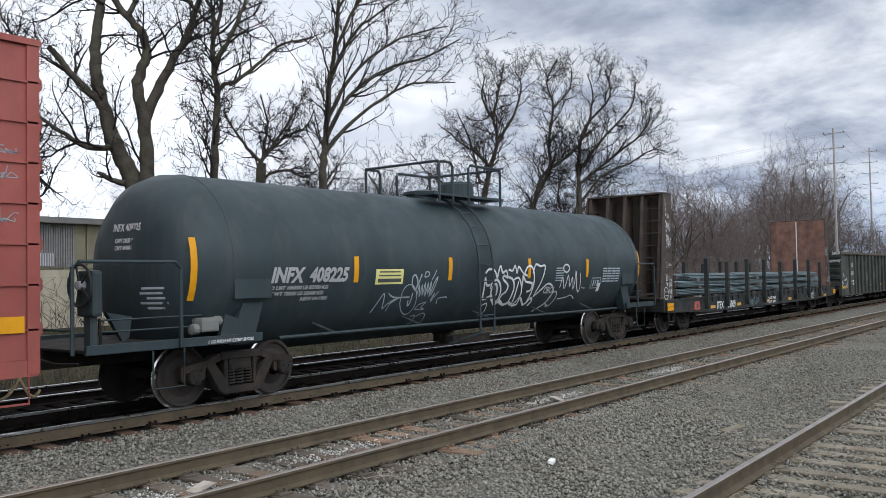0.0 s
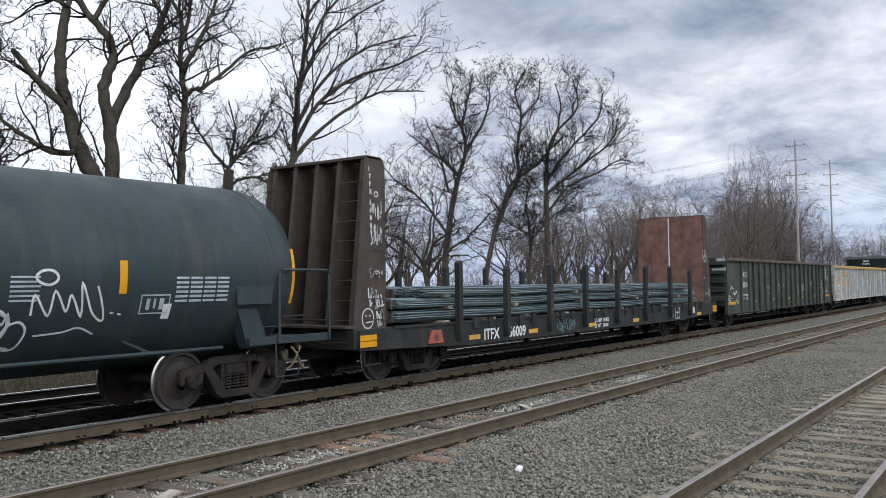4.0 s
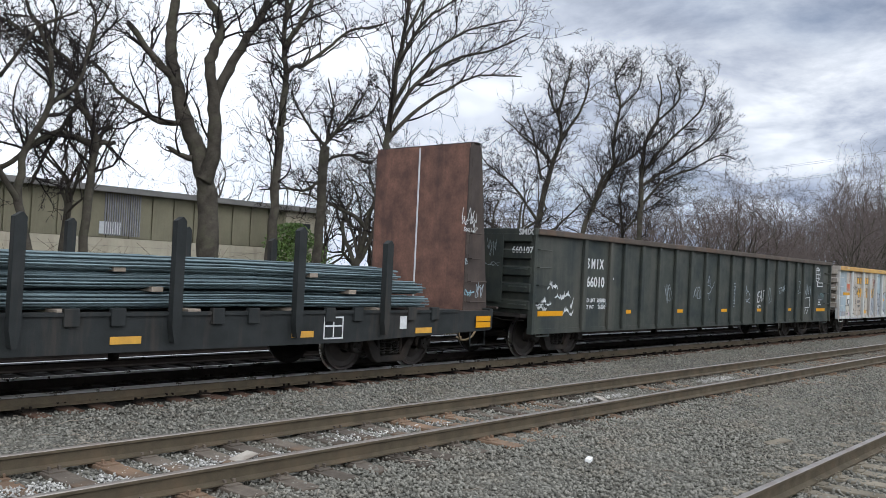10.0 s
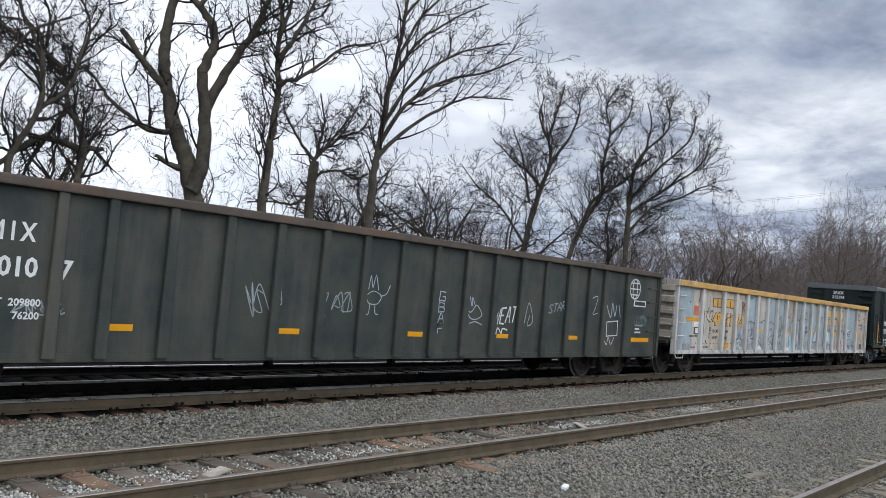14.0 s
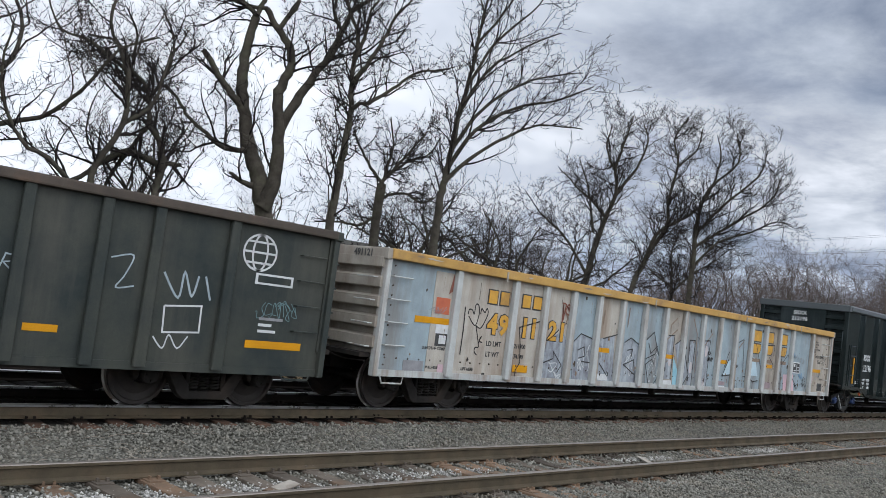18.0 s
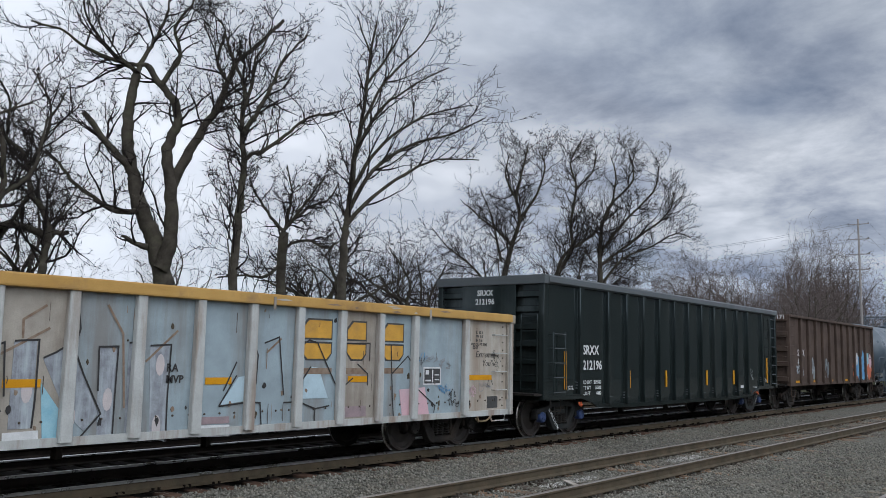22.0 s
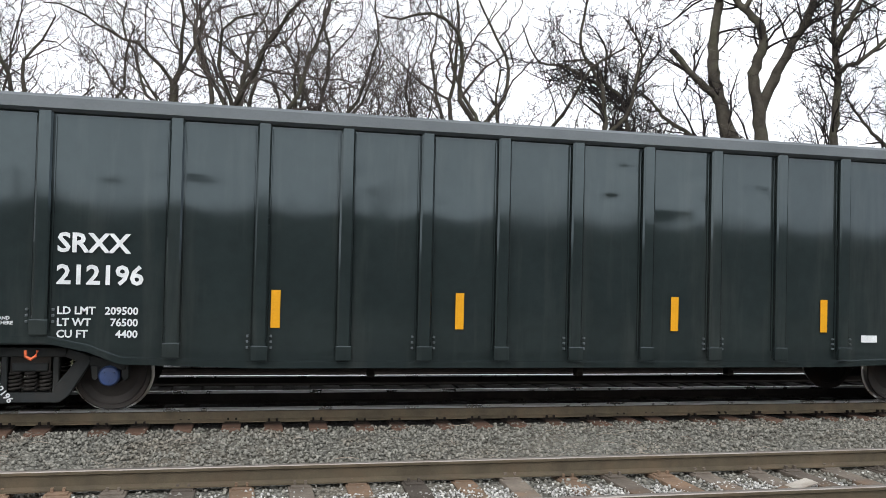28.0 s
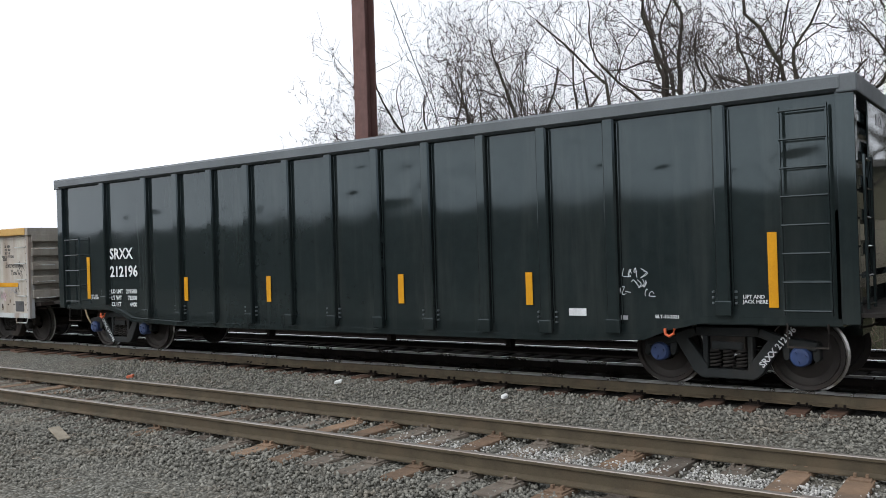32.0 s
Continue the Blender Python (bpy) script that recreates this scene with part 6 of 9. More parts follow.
def brown_gondola():
    L = 6.77
    c = car("brown_gondola", "rusty brown gondola with faded bright graffiti", "freight car", 113.65)
    posts = [-5.3 + 1.06 * k for k in range(11)]
    gondola_shell(c, L, 3.70, posts, ["brown"], "brown", "brown", 0.95, 0.11, 0.1)
    y = -HALF + 0.108
    words("SRXX", 0.34, -5.6, y - 0.004, 2.1, "letter", c)
    words("4171", 0.34, -5.6, y - 0.004, 1.73, "letter", c)
    words("SRXX 4171", 0.2, -L - 0.165, -0.9, 3.52, "letter", c, turn=Matrix.Rotation(radians(-90), 4, "Z"), align="CENTER")
    rng = random.Random(41)
    for k, (x, z, d, m) in enumerate(((3.1, 1.35, 0.45, "paint_orange"), (3.7, 1.5, 0.55, "paint_blue"), (4.3, 1.4, 0.5, "paint_cyan"), (4.2, 1.9, 0.3, "paint_pale2"), (4.9, 1.6, 0.6, "paint_blue"), (5.4, 1.3, 0.4, "paint_pale2"), (5.6, 1.8, 0.45, "paint_cyan"), (6.1, 1.4, 0.4, "paint_orange"), (6.3, 1.8, 0.3, "paint_pink"), (3.4, 1.9, 0.25, "paint_white"))):
        blob = [(0.6 + 0.93 * x + 1.2 * d * rng.uniform(0.55, 1.1) * math.cos(a), z + 0.15 + 1.35 * d * rng.uniform(0.5, 1.1) * math.sin(a)) for a in (math.pi * q / 7 for q in range(14))]
        part("sprayed_patch", prism(blob, y - 0.003 - 0.001 * k, y), m, c, "bright sprayed letter shape")
    for x0, x1, z0, z1 in ((-5.7, -4.9, 1.3, 1.7), (-3.6, -2.8, 1.1, 2.0), (-1.9, -1.0, 1.2, 2.1)):
        ribbon(scrawl(rng, x0, x1, z0, z1, 4, 6), 0.07, y - 0.005, "paint_pale2", c, label="pale sprayed tag")
    for k in (-5.9, -3.5, -1.0, 1.5):
        decal(k, k + 0.5, 1.0, 1.12, y - 0.001, "yellow", c, "reflector")
    running_gear(c, (-5.4, 5.4))


# ---- tank cars ----
def tank_car(name, label, u, L, r, zc, material, marks, ladder=True):
    """A tank on saddles over two trucks, with dome, platform, rails and hand brake."""
    c = car(name, label, "tank car", u)
    prof = [(0.02, -L), (r * 0.42, -L + 0.06), (r * 0.72, -L + 0.2), (r * 0.90, -L + 0.42), (r * 0.985, -L + 0.72), (r, -L + 1.0), (r, -L + 1.02)]
    prof += [(r, -L + 1.02 + (2 * L - 2.04) * k / 8) for k in range(1, 8)]
    prof += [(a, -b) for a, b in prof[6::-1]]
    part("shell", lathe(prof, 56, None, "x", (0, 0, zc)), material, c, smooth=True)
    for x in (-L + 1.0, L - 1.0):
        part("weld_seam", lathe([(r + 0.004, x - 0.012), (r + 0.009, x), (r + 0.004, x + 0.012)], 56, None, "x", (0, 0, zc)), material, c, smooth=True)
    for e in (-1, 1):
        x = e * (L - 1.5)
        for s in (-1, 1):
            bm = prism([(x - e * 0.27, zc - 0.53), (x + e * 0.46, zc - 0.53), (x + e * 0.48, zc - 0.22), (x - e * 0.29, zc - 0.22)], s * 1.12, s * (r - 0.02))
            part("saddle_pad", bm, material, c)
            bm = prism([(x + e * 0.20, zc - 0.53), (x - e * 0.20, zc - 0.53), (x + e * 0.03, 0.92), (x + e * 0.50, 0.92)], s * 1.15, s * 1.36)
            part("saddle_leg", bm, material, c)
        # the hand-brake end has the longer platform
        xe = e * (L + (1.4 if e < 0 and L < 9 else 0.35))
        xr = xe + 0.25 * e if e < 0 and L < 9 else xe
        back = 1.68 if e < 0 and L < 9 else 1.27
        bm = bx(min(xe, x), max(xe, x), -0.34, 0.34, 0.72, 1.02)
        part("stub_sill", bm, "steel_dark", c)
        part("end_platform", bx(min(xe, x + e * 0.3), max(xe, x + e * 0.3), -1.46, 1.46, 0.99, 1.03, bevel=0.01), "steel_dark", c)
        for s in (-1, 1):
            part("platform_sill", bx(min(xe, x - e * 0.05), max(xe, x - e * 0.05), s * 1.42, s * 1.49, 0.96, 1.09, bevel=0.008), material, c, "painted channel along the end platform")
        bm = rod([(xr - e * 0.05, -1.5, 0.98), (xr - e * 0.05, -1.5, 2.12), (xr - e * 0.13, -1.52, 2.19), (xr - e * (back - 0.1), -1.52, 2.19), (xr - e * back, -1.52, 2.10), (xr - e * back, -1.52, 0.98)], 0.028, None, 6)
        part("hand_rail", bm, material, c, "bent tubular hand rail")
        part("cross_rail", rod([(xr - e * 0.05, -1.5, 1.30), (xr - e * 0.05, 1.5, 1.30)], 0.018, None, 6), material, c)
        for z in (1.24, 1.40):
            part("brake_pipe", rod([(xr - e * 0.35, -1.2, z), (xr - e * (back + 0.55), -1.25, z)], 0.014, None, 5), material, c)
        part("sill_step", rod([(xr - e * (back - 0.45), -1.5, 0.95), (xr - e * (back - 0.45), -1.5, 0.42), (xr - e * (back + 0.06), -1.5, 0.42), (xr - e * (back + 0.06), -1.5, 0.95)], 0.016, None, 5), material, c)
        coupler(c, xe, e)
    for s in (-1, 1):
        part("running_rail", rod([(-L + 2.0, s * 1.36, 0.97), (L - 2.0, s * 1.36, 0.97)], 0.03, None, 8), material, c)
        for k in range(5):
            x = -L + 3.3 + k * (2 * L - 6.6) / 4
            part("rail_brace", rod([(x, s * 1.36, 0.97), (x - 0.3, s * 1.1, zc - math.sqrt(r * r - 1.21))], 0.022, None, 5), material, c)
    x, yw, zw = (-L - 1.36, -1.26, 1.88) if L < 9 else (-L - 0.26, -0.62, 1.86)
    bm = rod([(x, yw + 0.28 * math.cos(a), zw + 0.28 * math.sin(a)) for a in (2 * math.pi * k / 20 for k in range(21))], 0.02, None, 6)
    for k in range(5):
        a = 2 * math.pi * k / 5
        rod([(x, yw, zw), (x, yw + 0.28 * math.cos(a), zw + 0.28 * math.sin(a))], 0.015, bm, 5)
    wheel = part("brake_wheel", bm, "truck_black", c, "dark spoked hand-brake wheel")
    part("hub", lathe([(0.02, -0.05), (0.06, -0.04), (0.06, 0.06), (0.02, 0.07)], 12, None, "x", (x, yw, zw)), "paint_grey", wheel, "worn bright hub")
    part("brake_housing", bx(x + 0.06, x + 0.22, yw - 0.2, yw + 0.2, zw - 0.42, zw + 0.2, bevel=0.05), material, c)
    part("brake_stand", prism([(x + 0.1, 1.0), (x + 0.2, 1.0), (x + 0.2, zw - 0.3), (x + 0.1, zw - 0.3)], yw - 0.08, yw + 0.08), material, c)
    part("brake_chain", rod([(x + 0.28, yw, zw - 0.45), (x + 0.3, yw, 1.02)], 0.022, None, 6), "steel_dark", c)
    part("bell_crank", prism([(x + 0.55, 1.5), (x + 0.95, 1.42), (x + 0.9, 1.12), (x + 0.8, 1.08)], -0.98, -0.9), material, c)
    # brake valve on its bracket beside the saddle
    xv = -L + 0.62
    valve = part("brake_valve", bx(xv - 0.16, xv + 0.16, -1.42, -1.15, 1.15, 1.36, bevel=0.04), "wallgrey", c, "grimy grey brake valve")
    for q, zq in ((-0.2, 1.2), (0.2, 1.3)):
        part("valve_cap", lathe([(0.01, -0.07), (0.08, -0.06), (0.08, 0.05), (0.03, 0.08)], 12, None, "x", (xv + q, -1.3, zq)), "wallgrey", valve)
    part("valve_bracket", prism([(xv + 0.18, 1.05), (xv + 0.62, 1.05), (xv + 0.5, 1.34), (xv + 0.28, 1.40)], -1.4, -1.32), material, c)
    part("air_reservoir", lathe([(0.02, -0.3), (0.13, -0.26), (0.15, -0.2), (0.15, 0.2), (0.13, 0.26), (0.02, 0.3)], 16, None, "x", (xv + 0.2, -1.0, 1.2)), material, c)
    # dome and platform
    t = zc + r
    part("manway", lathe([(0.35, -0.08), (0.35, 0.08), (0.42, 0.09), (0.42, 0.15), (0.2, 0.19), (0.02, 0.20)], 24, None, "z", (-0.64, 0, t)), material, c)
    part("valve_dome", lathe([(0.41, -0.08), (0.40, 0.40), (0.37, 0.46), (0.1, 0.48), (0.02, 0.48)], 24, None, "z", (0.67, 0, t)), material, c)
    bm = bx(-1.55, 1.07, -1.05, -0.55, t - 0.02, t + 0.03)
    bx(-1.55, 1.07, 0.55, 1.05, t - 0.02, t + 0.03, bm)
    part("platform", bm, material, c, "steel grating platform")
    for s in (-1, 1):
        bm = bmesh.new()
        for x0, x1 in ((-1.34, -0.86), (-0.28, 0.97)):
            rod([(x0, s * 1.03, t - 0.15), (x0, s * 1.03, t + 0.62), (x0 + 0.08, s * 1.03, t + 0.7), (x1 - 0.08, s * 1.03, t + 0.7), (x1, s * 1.03, t + 0.62), (x1, s * 1.03, t - 0.15)], 0.032, bm, 6)
        part("platform_rail", bm, material, c)
    for xx in (-1.34, 0.97):
        bm = rod([(xx, -1.03, t + 0.05), (xx, -1.03, t + 0.7), (xx, 1.03, t + 0.7), (xx, 1.03, t + 0.05)], 0.032, None, 6)
        part("platform_end_rail", bm, material, c)
    if ladder:
        arc = [(-(r + 0.1) * math.cos(a), zc + (r + 0.1) * math.sin(a)) for a in (math.pi / 2 * k / 6 for k in range(5, -1, -1))] + [(-(r + 0.1), zc - 0.36 * k) for k in range(1, 5)]
        for x in (-0.72, -0.2):
            part("ladder_rail", rod([(x, yy, zz) for yy, zz in arc], 0.026, None, 5), material, c)
        part("ladder_stay", rod([(-0.72, -(r + 0.1), zc - 1.44), (-1.05, -1.0, 0.5)], 0.02, None, 5), material, c)
        for yy, zz in arc:
            part("ladder_rung", rod([(-0.72, yy, zz), (-0.2, yy, zz)], 0.014, None, 5), material, c)
    part("bottom_outlet", lathe([(0.2, 0.45), (0.2, 0.62), (0.3, 0.66)], 14, None, "z"), "steel_dark", c)
    part("valve_linkage", bx(-0.5, 0.9, -0.7, -0.5, 0.45, 0.62), "steel_dark", c)
    marks(c, r, zc, L)
    running_gear(c, (-6.65 if L <= 8.1 else -L + 1.8, 6.65 if L <= 8.1 else L - 1.8))
    return c


def shell_patch(c, x0, x1, z0, z1, r, zc, material, name, label="", lift=0.006):
    """A plate or stripe that follows a tank's shell."""
    bm = bmesh.new()
    cols = []
    for x in (x0, x1):
        cols.append([bm.verts.new((x, -math.sqrt((r + lift) ** 2 - (z - zc) ** 2), z)) for z in np.linspace(z0, z1, 7)])
    for k in range(6):
        bm.faces.new((cols[0][k], cols[1][k], cols[1][k + 1], cols[0][k + 1]))
    return part(name, bm, material, c, label)


def first_tank_marks(c, r, zc, L):
    for x in (-7.72, -4.38, -1.60, 1.45, 4.27, 7.65):
        w = 0.06
        z0, z1 = (1.84, 2.30) if abs(x) < 7 else (1.62, 2.56)
        shell_patch(c, x - w, x + w, z0, z1, r if abs(x) < 7 else r * 0.905, zc, "yellow", "reflector", "upright yellow reflector")
    words("INFX  408225", 0.30, -6.36, 0, 1.87, "letter", c, width=0.92, wrap=(r, zc), slant=0.22, bold=0.05)
    words("LD LMT 184500 LB 83700 KG", 0.078, -6.40, 0, 1.745, "letter", c, wrap=(r, zc), width=1.25, slant=0.22, bold=0.045)
    words("LT WT 78500 LB 35600 KG", 0.078, -6.40, 0, 1.65, "letter", c, wrap=(r, zc), width=1.25, slant=0.22, bold=0.045)
    words("NEW 04-1981", 0.078, -5.66, 0, 1.555, "letter", c, wrap=(r, zc), width=1.25, slant=0.22, bold=0.045)
    shell_patch(c, -3.86, -3.08, 1.79, 2.07, r, zc, "placard", "placard", "yellow notice placard")
    for k, (z, w) in enumerate(((2.02, 0.6), (1.95, 0.62), (1.86, 0.66))):
        shell_patch(c, -3.47 - w / 2, -3.47 + w / 2, z - (0.035 if k == 2 else 0.012), z + (0.035 if k == 2 else 0.012), r, zc, "letter_dark", "placard_line", lift=0.010)
    rng = random.Random(51)
    ribbon([smooth_path(p, 5) for p in ([(-0.35, 1.97), (-0.24, 2.05), (-0.07, 2.05), (0.05, 1.97), (0.12, 1.85)], [(0.05, 1.49), (-0.23, 1.42), (-0.34, 1.86), (-0.23, 1.71), (-0.10, 1.72)],)], 0.050, 0, "paint_white", c, wrap=(r, zc), label="white sprayed throw-up letter")
    ribbon([smooth_path(p, 5) for p in ([(-0.06, 1.63), (-0.04, 1.76), (0.13, 1.82), (0.29, 1.71), (0.39, 1.52), (0.36, 1.34), (0.16, 1.37), (0.01, 1.54), (0.01, 1.67), (0.12, 1.73), (0.21, 1.62), (0.25, 1.48)],)], 0.050, 0, "paint_white", c, wrap=(r, zc), label="white sprayed throw-up letter")
    ribbon([smooth_path(p, 5) for p in ([(0.12, 1.85), (0.16, 2.03), (0.23, 2.12), (0.31, 1.98), (0.46, 2.02), (0.54, 1.89), (0.73, 1.84), (0.87, 1.69), (0.90, 1.50), (0.87, 1.32), (0.72, 1.26), (0.48, 1.34), (0.47, 1.47), (0.60, 1.56), (0.60, 1.70), (0.36, 1.84), (0.39, 1.91), (0.54, 1.86)],)], 0.050, 0, "paint_white", c, wrap=(r, zc), label="white sprayed throw-up letter")
    ribbon([smooth_path(p, 5) for p in ([(0.55, 2.05), (0.71, 2.02), (0.81, 2.13), (0.90, 1.97), (0.96, 2.11), (1.16, 1.97), (1.37, 1.90)], [(0.80, 1.81), (0.98, 1.86), (1.14, 1.73), (1.27, 1.49), (1.20, 1.30), (1.05, 1.24), (0.88, 1.33)], [(1.02, 1.78), (1.02, 1.55), (1.07, 1.31)],)], 0.045, 0, "paint_white", c, wrap=(r, zc), label="white sprayed throw-up letter")
    ribbon([smooth_path(p, 5) for p in ([(1.19, 1.23), (1.31, 1.24), (1.32, 1.39), (1.59, 1.23), (1.70, 1.27), (1.80, 1.37), (1.90, 1.30), (1.84, 1.19)], [(0.05, 1.49), (0.25, 1.32), (0.39, 1.28), (0.50, 1.35), (0.72, 1.25), (0.95, 1.29), (1.21, 1.20)],)], 0.050, 0, "paint_white", c, wrap=(r, zc), label="white sprayed throw-up letter")
    ribbon([smooth_path(p, 5) for p in ([(1.23, 1.97), (1.36, 2.11), (1.52, 2.11), (1.64, 1.96), (1.71, 1.67), (1.70, 1.27)], [(1.17, 1.92), (1.22, 1.59)], [(1.17, 1.92), (1.33, 1.77), (1.62, 1.72), (1.64, 1.57), (1.48, 1.53)],)], 0.050, 0, "paint_white", c, wrap=(r, zc), label="white sprayed throw-up letter")
    ribbon([smooth_path(p, 5) for p in ([(1.60, 1.96), (1.70, 2.16), (1.92, 2.12), (2.13, 2.12), (2.05, 1.81), (1.88, 1.43), (2.11, 1.56), (2.35, 1.70), (2.60, 1.64), (2.72, 1.48), (2.61, 1.23), (2.28, 1.04)],)], 0.045, 0, "paint_white", c, wrap=(r, zc), label="white sprayed throw-up letter")
    ribbon([smooth_path(p, 5) for p in ([(2.83, 1.16), (2.65, 1.22), (2.70, 1.43), (2.87, 1.50), (2.98, 1.37), (2.91, 1.16), (2.72, 1.15)], [(-0.16, 1.25), (0.02, 1.31), (0.13, 1.12), (0.01, 1.02)],)], 0.030, 0, "paint_white", c, wrap=(r, zc), label="white sprayed throw-up letter")
    ribbon([smooth_path(p, 5) for p in ([(3.31, 2.07), (3.28, 2.01), (3.19, 1.97), (3.09, 1.99), (3.02, 2.04), (3.02, 2.10), (3.09, 2.15), (3.19, 2.16), (3.27, 2.13), (3.31, 2.07)],)], 0.035, 0, "paint_white", c, wrap=(r, zc), label="white sprayed throw-up letter")
    ribbon([smooth_path(p, 5) for p in ([(2.99, 1.58), (3.01, 1.84), (3.22, 1.57), (3.28, 1.89), (3.46, 1.62), (3.51, 1.83), (3.69, 1.55), (3.65, 1.99), (3.84, 1.60), (4.04, 1.49), (3.88, 1.95)],)], 0.030, 0, "paint_white", c, wrap=(r, zc), label="white sprayed throw-up letter")
    ribbon([smooth_path(p, 5) for p in ([(3.10, 1.31), (3.48, 1.34), (3.71, 1.39), (3.96, 1.29)], [(4.12, 1.58), (4.18, 1.57)], [(4.24, 1.56), (4.30, 1.55)],)], 0.025, 0, "paint_white", c, wrap=(r, zc), label="white sprayed throw-up letter")
    ribbon([smooth_path(p, 5) for p in ([(-3.74, 1.27), (-3.63, 1.51), (-3.54, 1.61), (-3.46, 1.34), (-3.36, 1.42), (-3.12, 1.52), (-2.77, 1.53)], [(-3.42, 1.62), (-3.24, 1.54), (-2.77, 1.53)], [(-3.32, 1.28), (-3.28, 1.42), (-3.10, 1.52)],)], 0.028, 0, "paint_pale2", c, wrap=(r, zc), label="pale blue-white sprayed tag")
    ribbon([smooth_path(p, 5) for p in ([(-2.53, 1.47), (-2.51, 1.34), (-2.55, 1.23), (-2.64, 1.19), (-2.77, 1.22), (-2.90, 1.31), (-3.00, 1.43), (-3.03, 1.57), (-3.01, 1.69), (-2.92, 1.76), (-2.81, 1.77), (-2.70, 1.72), (-2.60, 1.61), (-2.53, 1.47)],)], 0.022, 0, "paint_pale2", c, wrap=(r, zc), label="pale blue-white sprayed tag")
    ribbon([smooth_path(p, 5) for p in ([(-2.71, 1.61), (-2.70, 1.42), (-2.73, 1.36), (-2.79, 1.47)], [(-2.64, 1.65), (-2.78, 1.76), (-2.80, 1.91), (-2.72, 1.95), (-2.63, 1.83), (-2.64, 1.68), (-2.53, 1.97)],)], 0.035, 0, "paint_pale2", c, wrap=(r, zc), label="pale blue-white sprayed tag")
    ribbon([smooth_path(p, 5) for p in ([(-2.57, 1.53), (-2.56, 1.76), (-2.48, 1.53), (-2.47, 1.75), (-2.40, 1.56), (-2.39, 1.79), (-2.31, 1.54), (-2.30, 1.79), (-2.24, 1.59), (-2.20, 1.82), (-2.17, 1.53), (-2.11, 1.78), (-2.01, 1.90), (-2.12, 1.55)],)], 0.026, 0, "paint_pale2", c, wrap=(r, zc), label="pale blue-white sprayed tag")
    ribbon([smooth_path(p, 5) for p in ([(-2.04, 1.41), (-2.02, 1.58), (-2.07, 1.45), (-1.89, 1.62)], [(-1.83, 1.37), (-1.85, 1.47), (-1.63, 1.50), (-1.55, 1.48)], [(-2.45, 1.28), (-2.39, 1.37), (-2.19, 1.41), (-2.28, 1.32), (-2.16, 1.27), (-2.45, 1.28)],)], 0.022, 0, "paint_pale2", c, wrap=(r, zc), label="pale blue-white sprayed tag")
    ribbon([smooth_path(p, 5) for p in ([(-2.45, 1.14), (-2.33, 1.15), (-2.27, 1.02), (-2.35, 0.97)], [(-2.27, 1.12), (-2.13, 1.19), (-1.99, 1.14), (-1.94, 0.97), (-2.09, 0.94)], [(-2.44, 1.92), (-2.40, 2.01), (-2.30, 2.00), (-2.32, 1.93), (-2.43, 1.91)], [(-2.20, 1.85), (-2.13, 1.94), (-2.07, 2.05)],)], 0.024, 0, "paint_pale2", c, wrap=(r, zc), label="pale blue-white sprayed tag")
    words("CIRCA", 0.20, 2.24, 0, 1.47, "paint_white", c, wrap=(r, zc), width=0.8)
    # stencilled data tables
    for row in range(6):
        for col in range(4):
            shell_patch(c, 5.16 + 0.255 * col, 5.38 + 0.255 * col, 1.70 + 0.068 * row, 1.735 + 0.068 * row, r, zc, "paint_pale2", "stencil_bar", "pale stencilled data")
    for x0, x1, z0, z1 in ((4.58, 4.6, 1.54, 1.82), (5.06, 5.08, 1.54, 1.82), (4.6, 5.06, 1.54, 1.56), (4.6, 5.06, 1.80, 1.82), (4.68, 4.74, 1.6, 1.76), (4.8, 4.84, 1.62, 1.76), (4.9, 4.98, 1.6, 1.76)):
        shell_patch(c, x0, x1, z0, z1, r, zc, "paint_pale2", "stencil_bar", "pale stencilled data")
    shell_patch(c, 4.98, 5.12, 1.46, 1.68, r, zc, "letter", "small_label", "small white label")
    for k, w in enumerate((0.36, 0.40, 0.38, 0.40, 0.34, 0.39)):
        shell_patch(c, 2.68, 2.68 + w, 1.76 + 0.06 * k, 1.785 + 0.06 * k, r, zc, "paint_pale2", "stencil_line")

    def head(y, z):
        """x of the tank's rounded end at y, z."""
        q = math.hypot(y, z - zc) / r
        return -L + float(np.interp(q, (0, 0.42, 0.72, 0.9, 0.985), (0, 0.06, 0.2, 0.42, 0.72)))
    for k, (y0, y1) in enumerate(((-0.92, -0.50), (-0.88, -0.46), (-0.92, -0.58), (-0.95, -0.44), (-0.88, -0.56))):
        z = 1.80 - 0.075 * k
        bm = bmesh.new()
        low = [bm.verts.new((head(y, z) - 0.008, y, z)) for y in np.linspace(y0, y1, 4)]
        top = [bm.verts.new((head(y, z + 0.035) - 0.008, y, z + 0.035)) for y in np.linspace(y0, y1, 4)]
        for i in range(3):
            bm.faces.new((low[i], low[i + 1], top[i + 1], top[i]))
        part("stencil_line", bm, "paint_pale2", c, "pale stencilled data")
    turn = Matrix.Rotation(radians(-84), 4, "Z")
    words("INFX 408225", 0.145, -L + 0.015, 0.18, 2.70, "letter", c, turn=turn, width=0.72, slant=0.2)
    words("CAPY 23635 GAL", 0.085, -L + 0.005, 0.12, 2.52, "letter", c, turn=turn, width=0.72, slant=0.2)
    words("CAPY 89468 L", 0.085, -L - 0.005, 0.12, 2.41, "letter", c, turn=turn, width=0.72, slant=0.2)
    words("1 1/2 INCH HF COMP SHOES", 0.062, -7.6, -1.496, 0.985, "letter", c, slant=0.2)


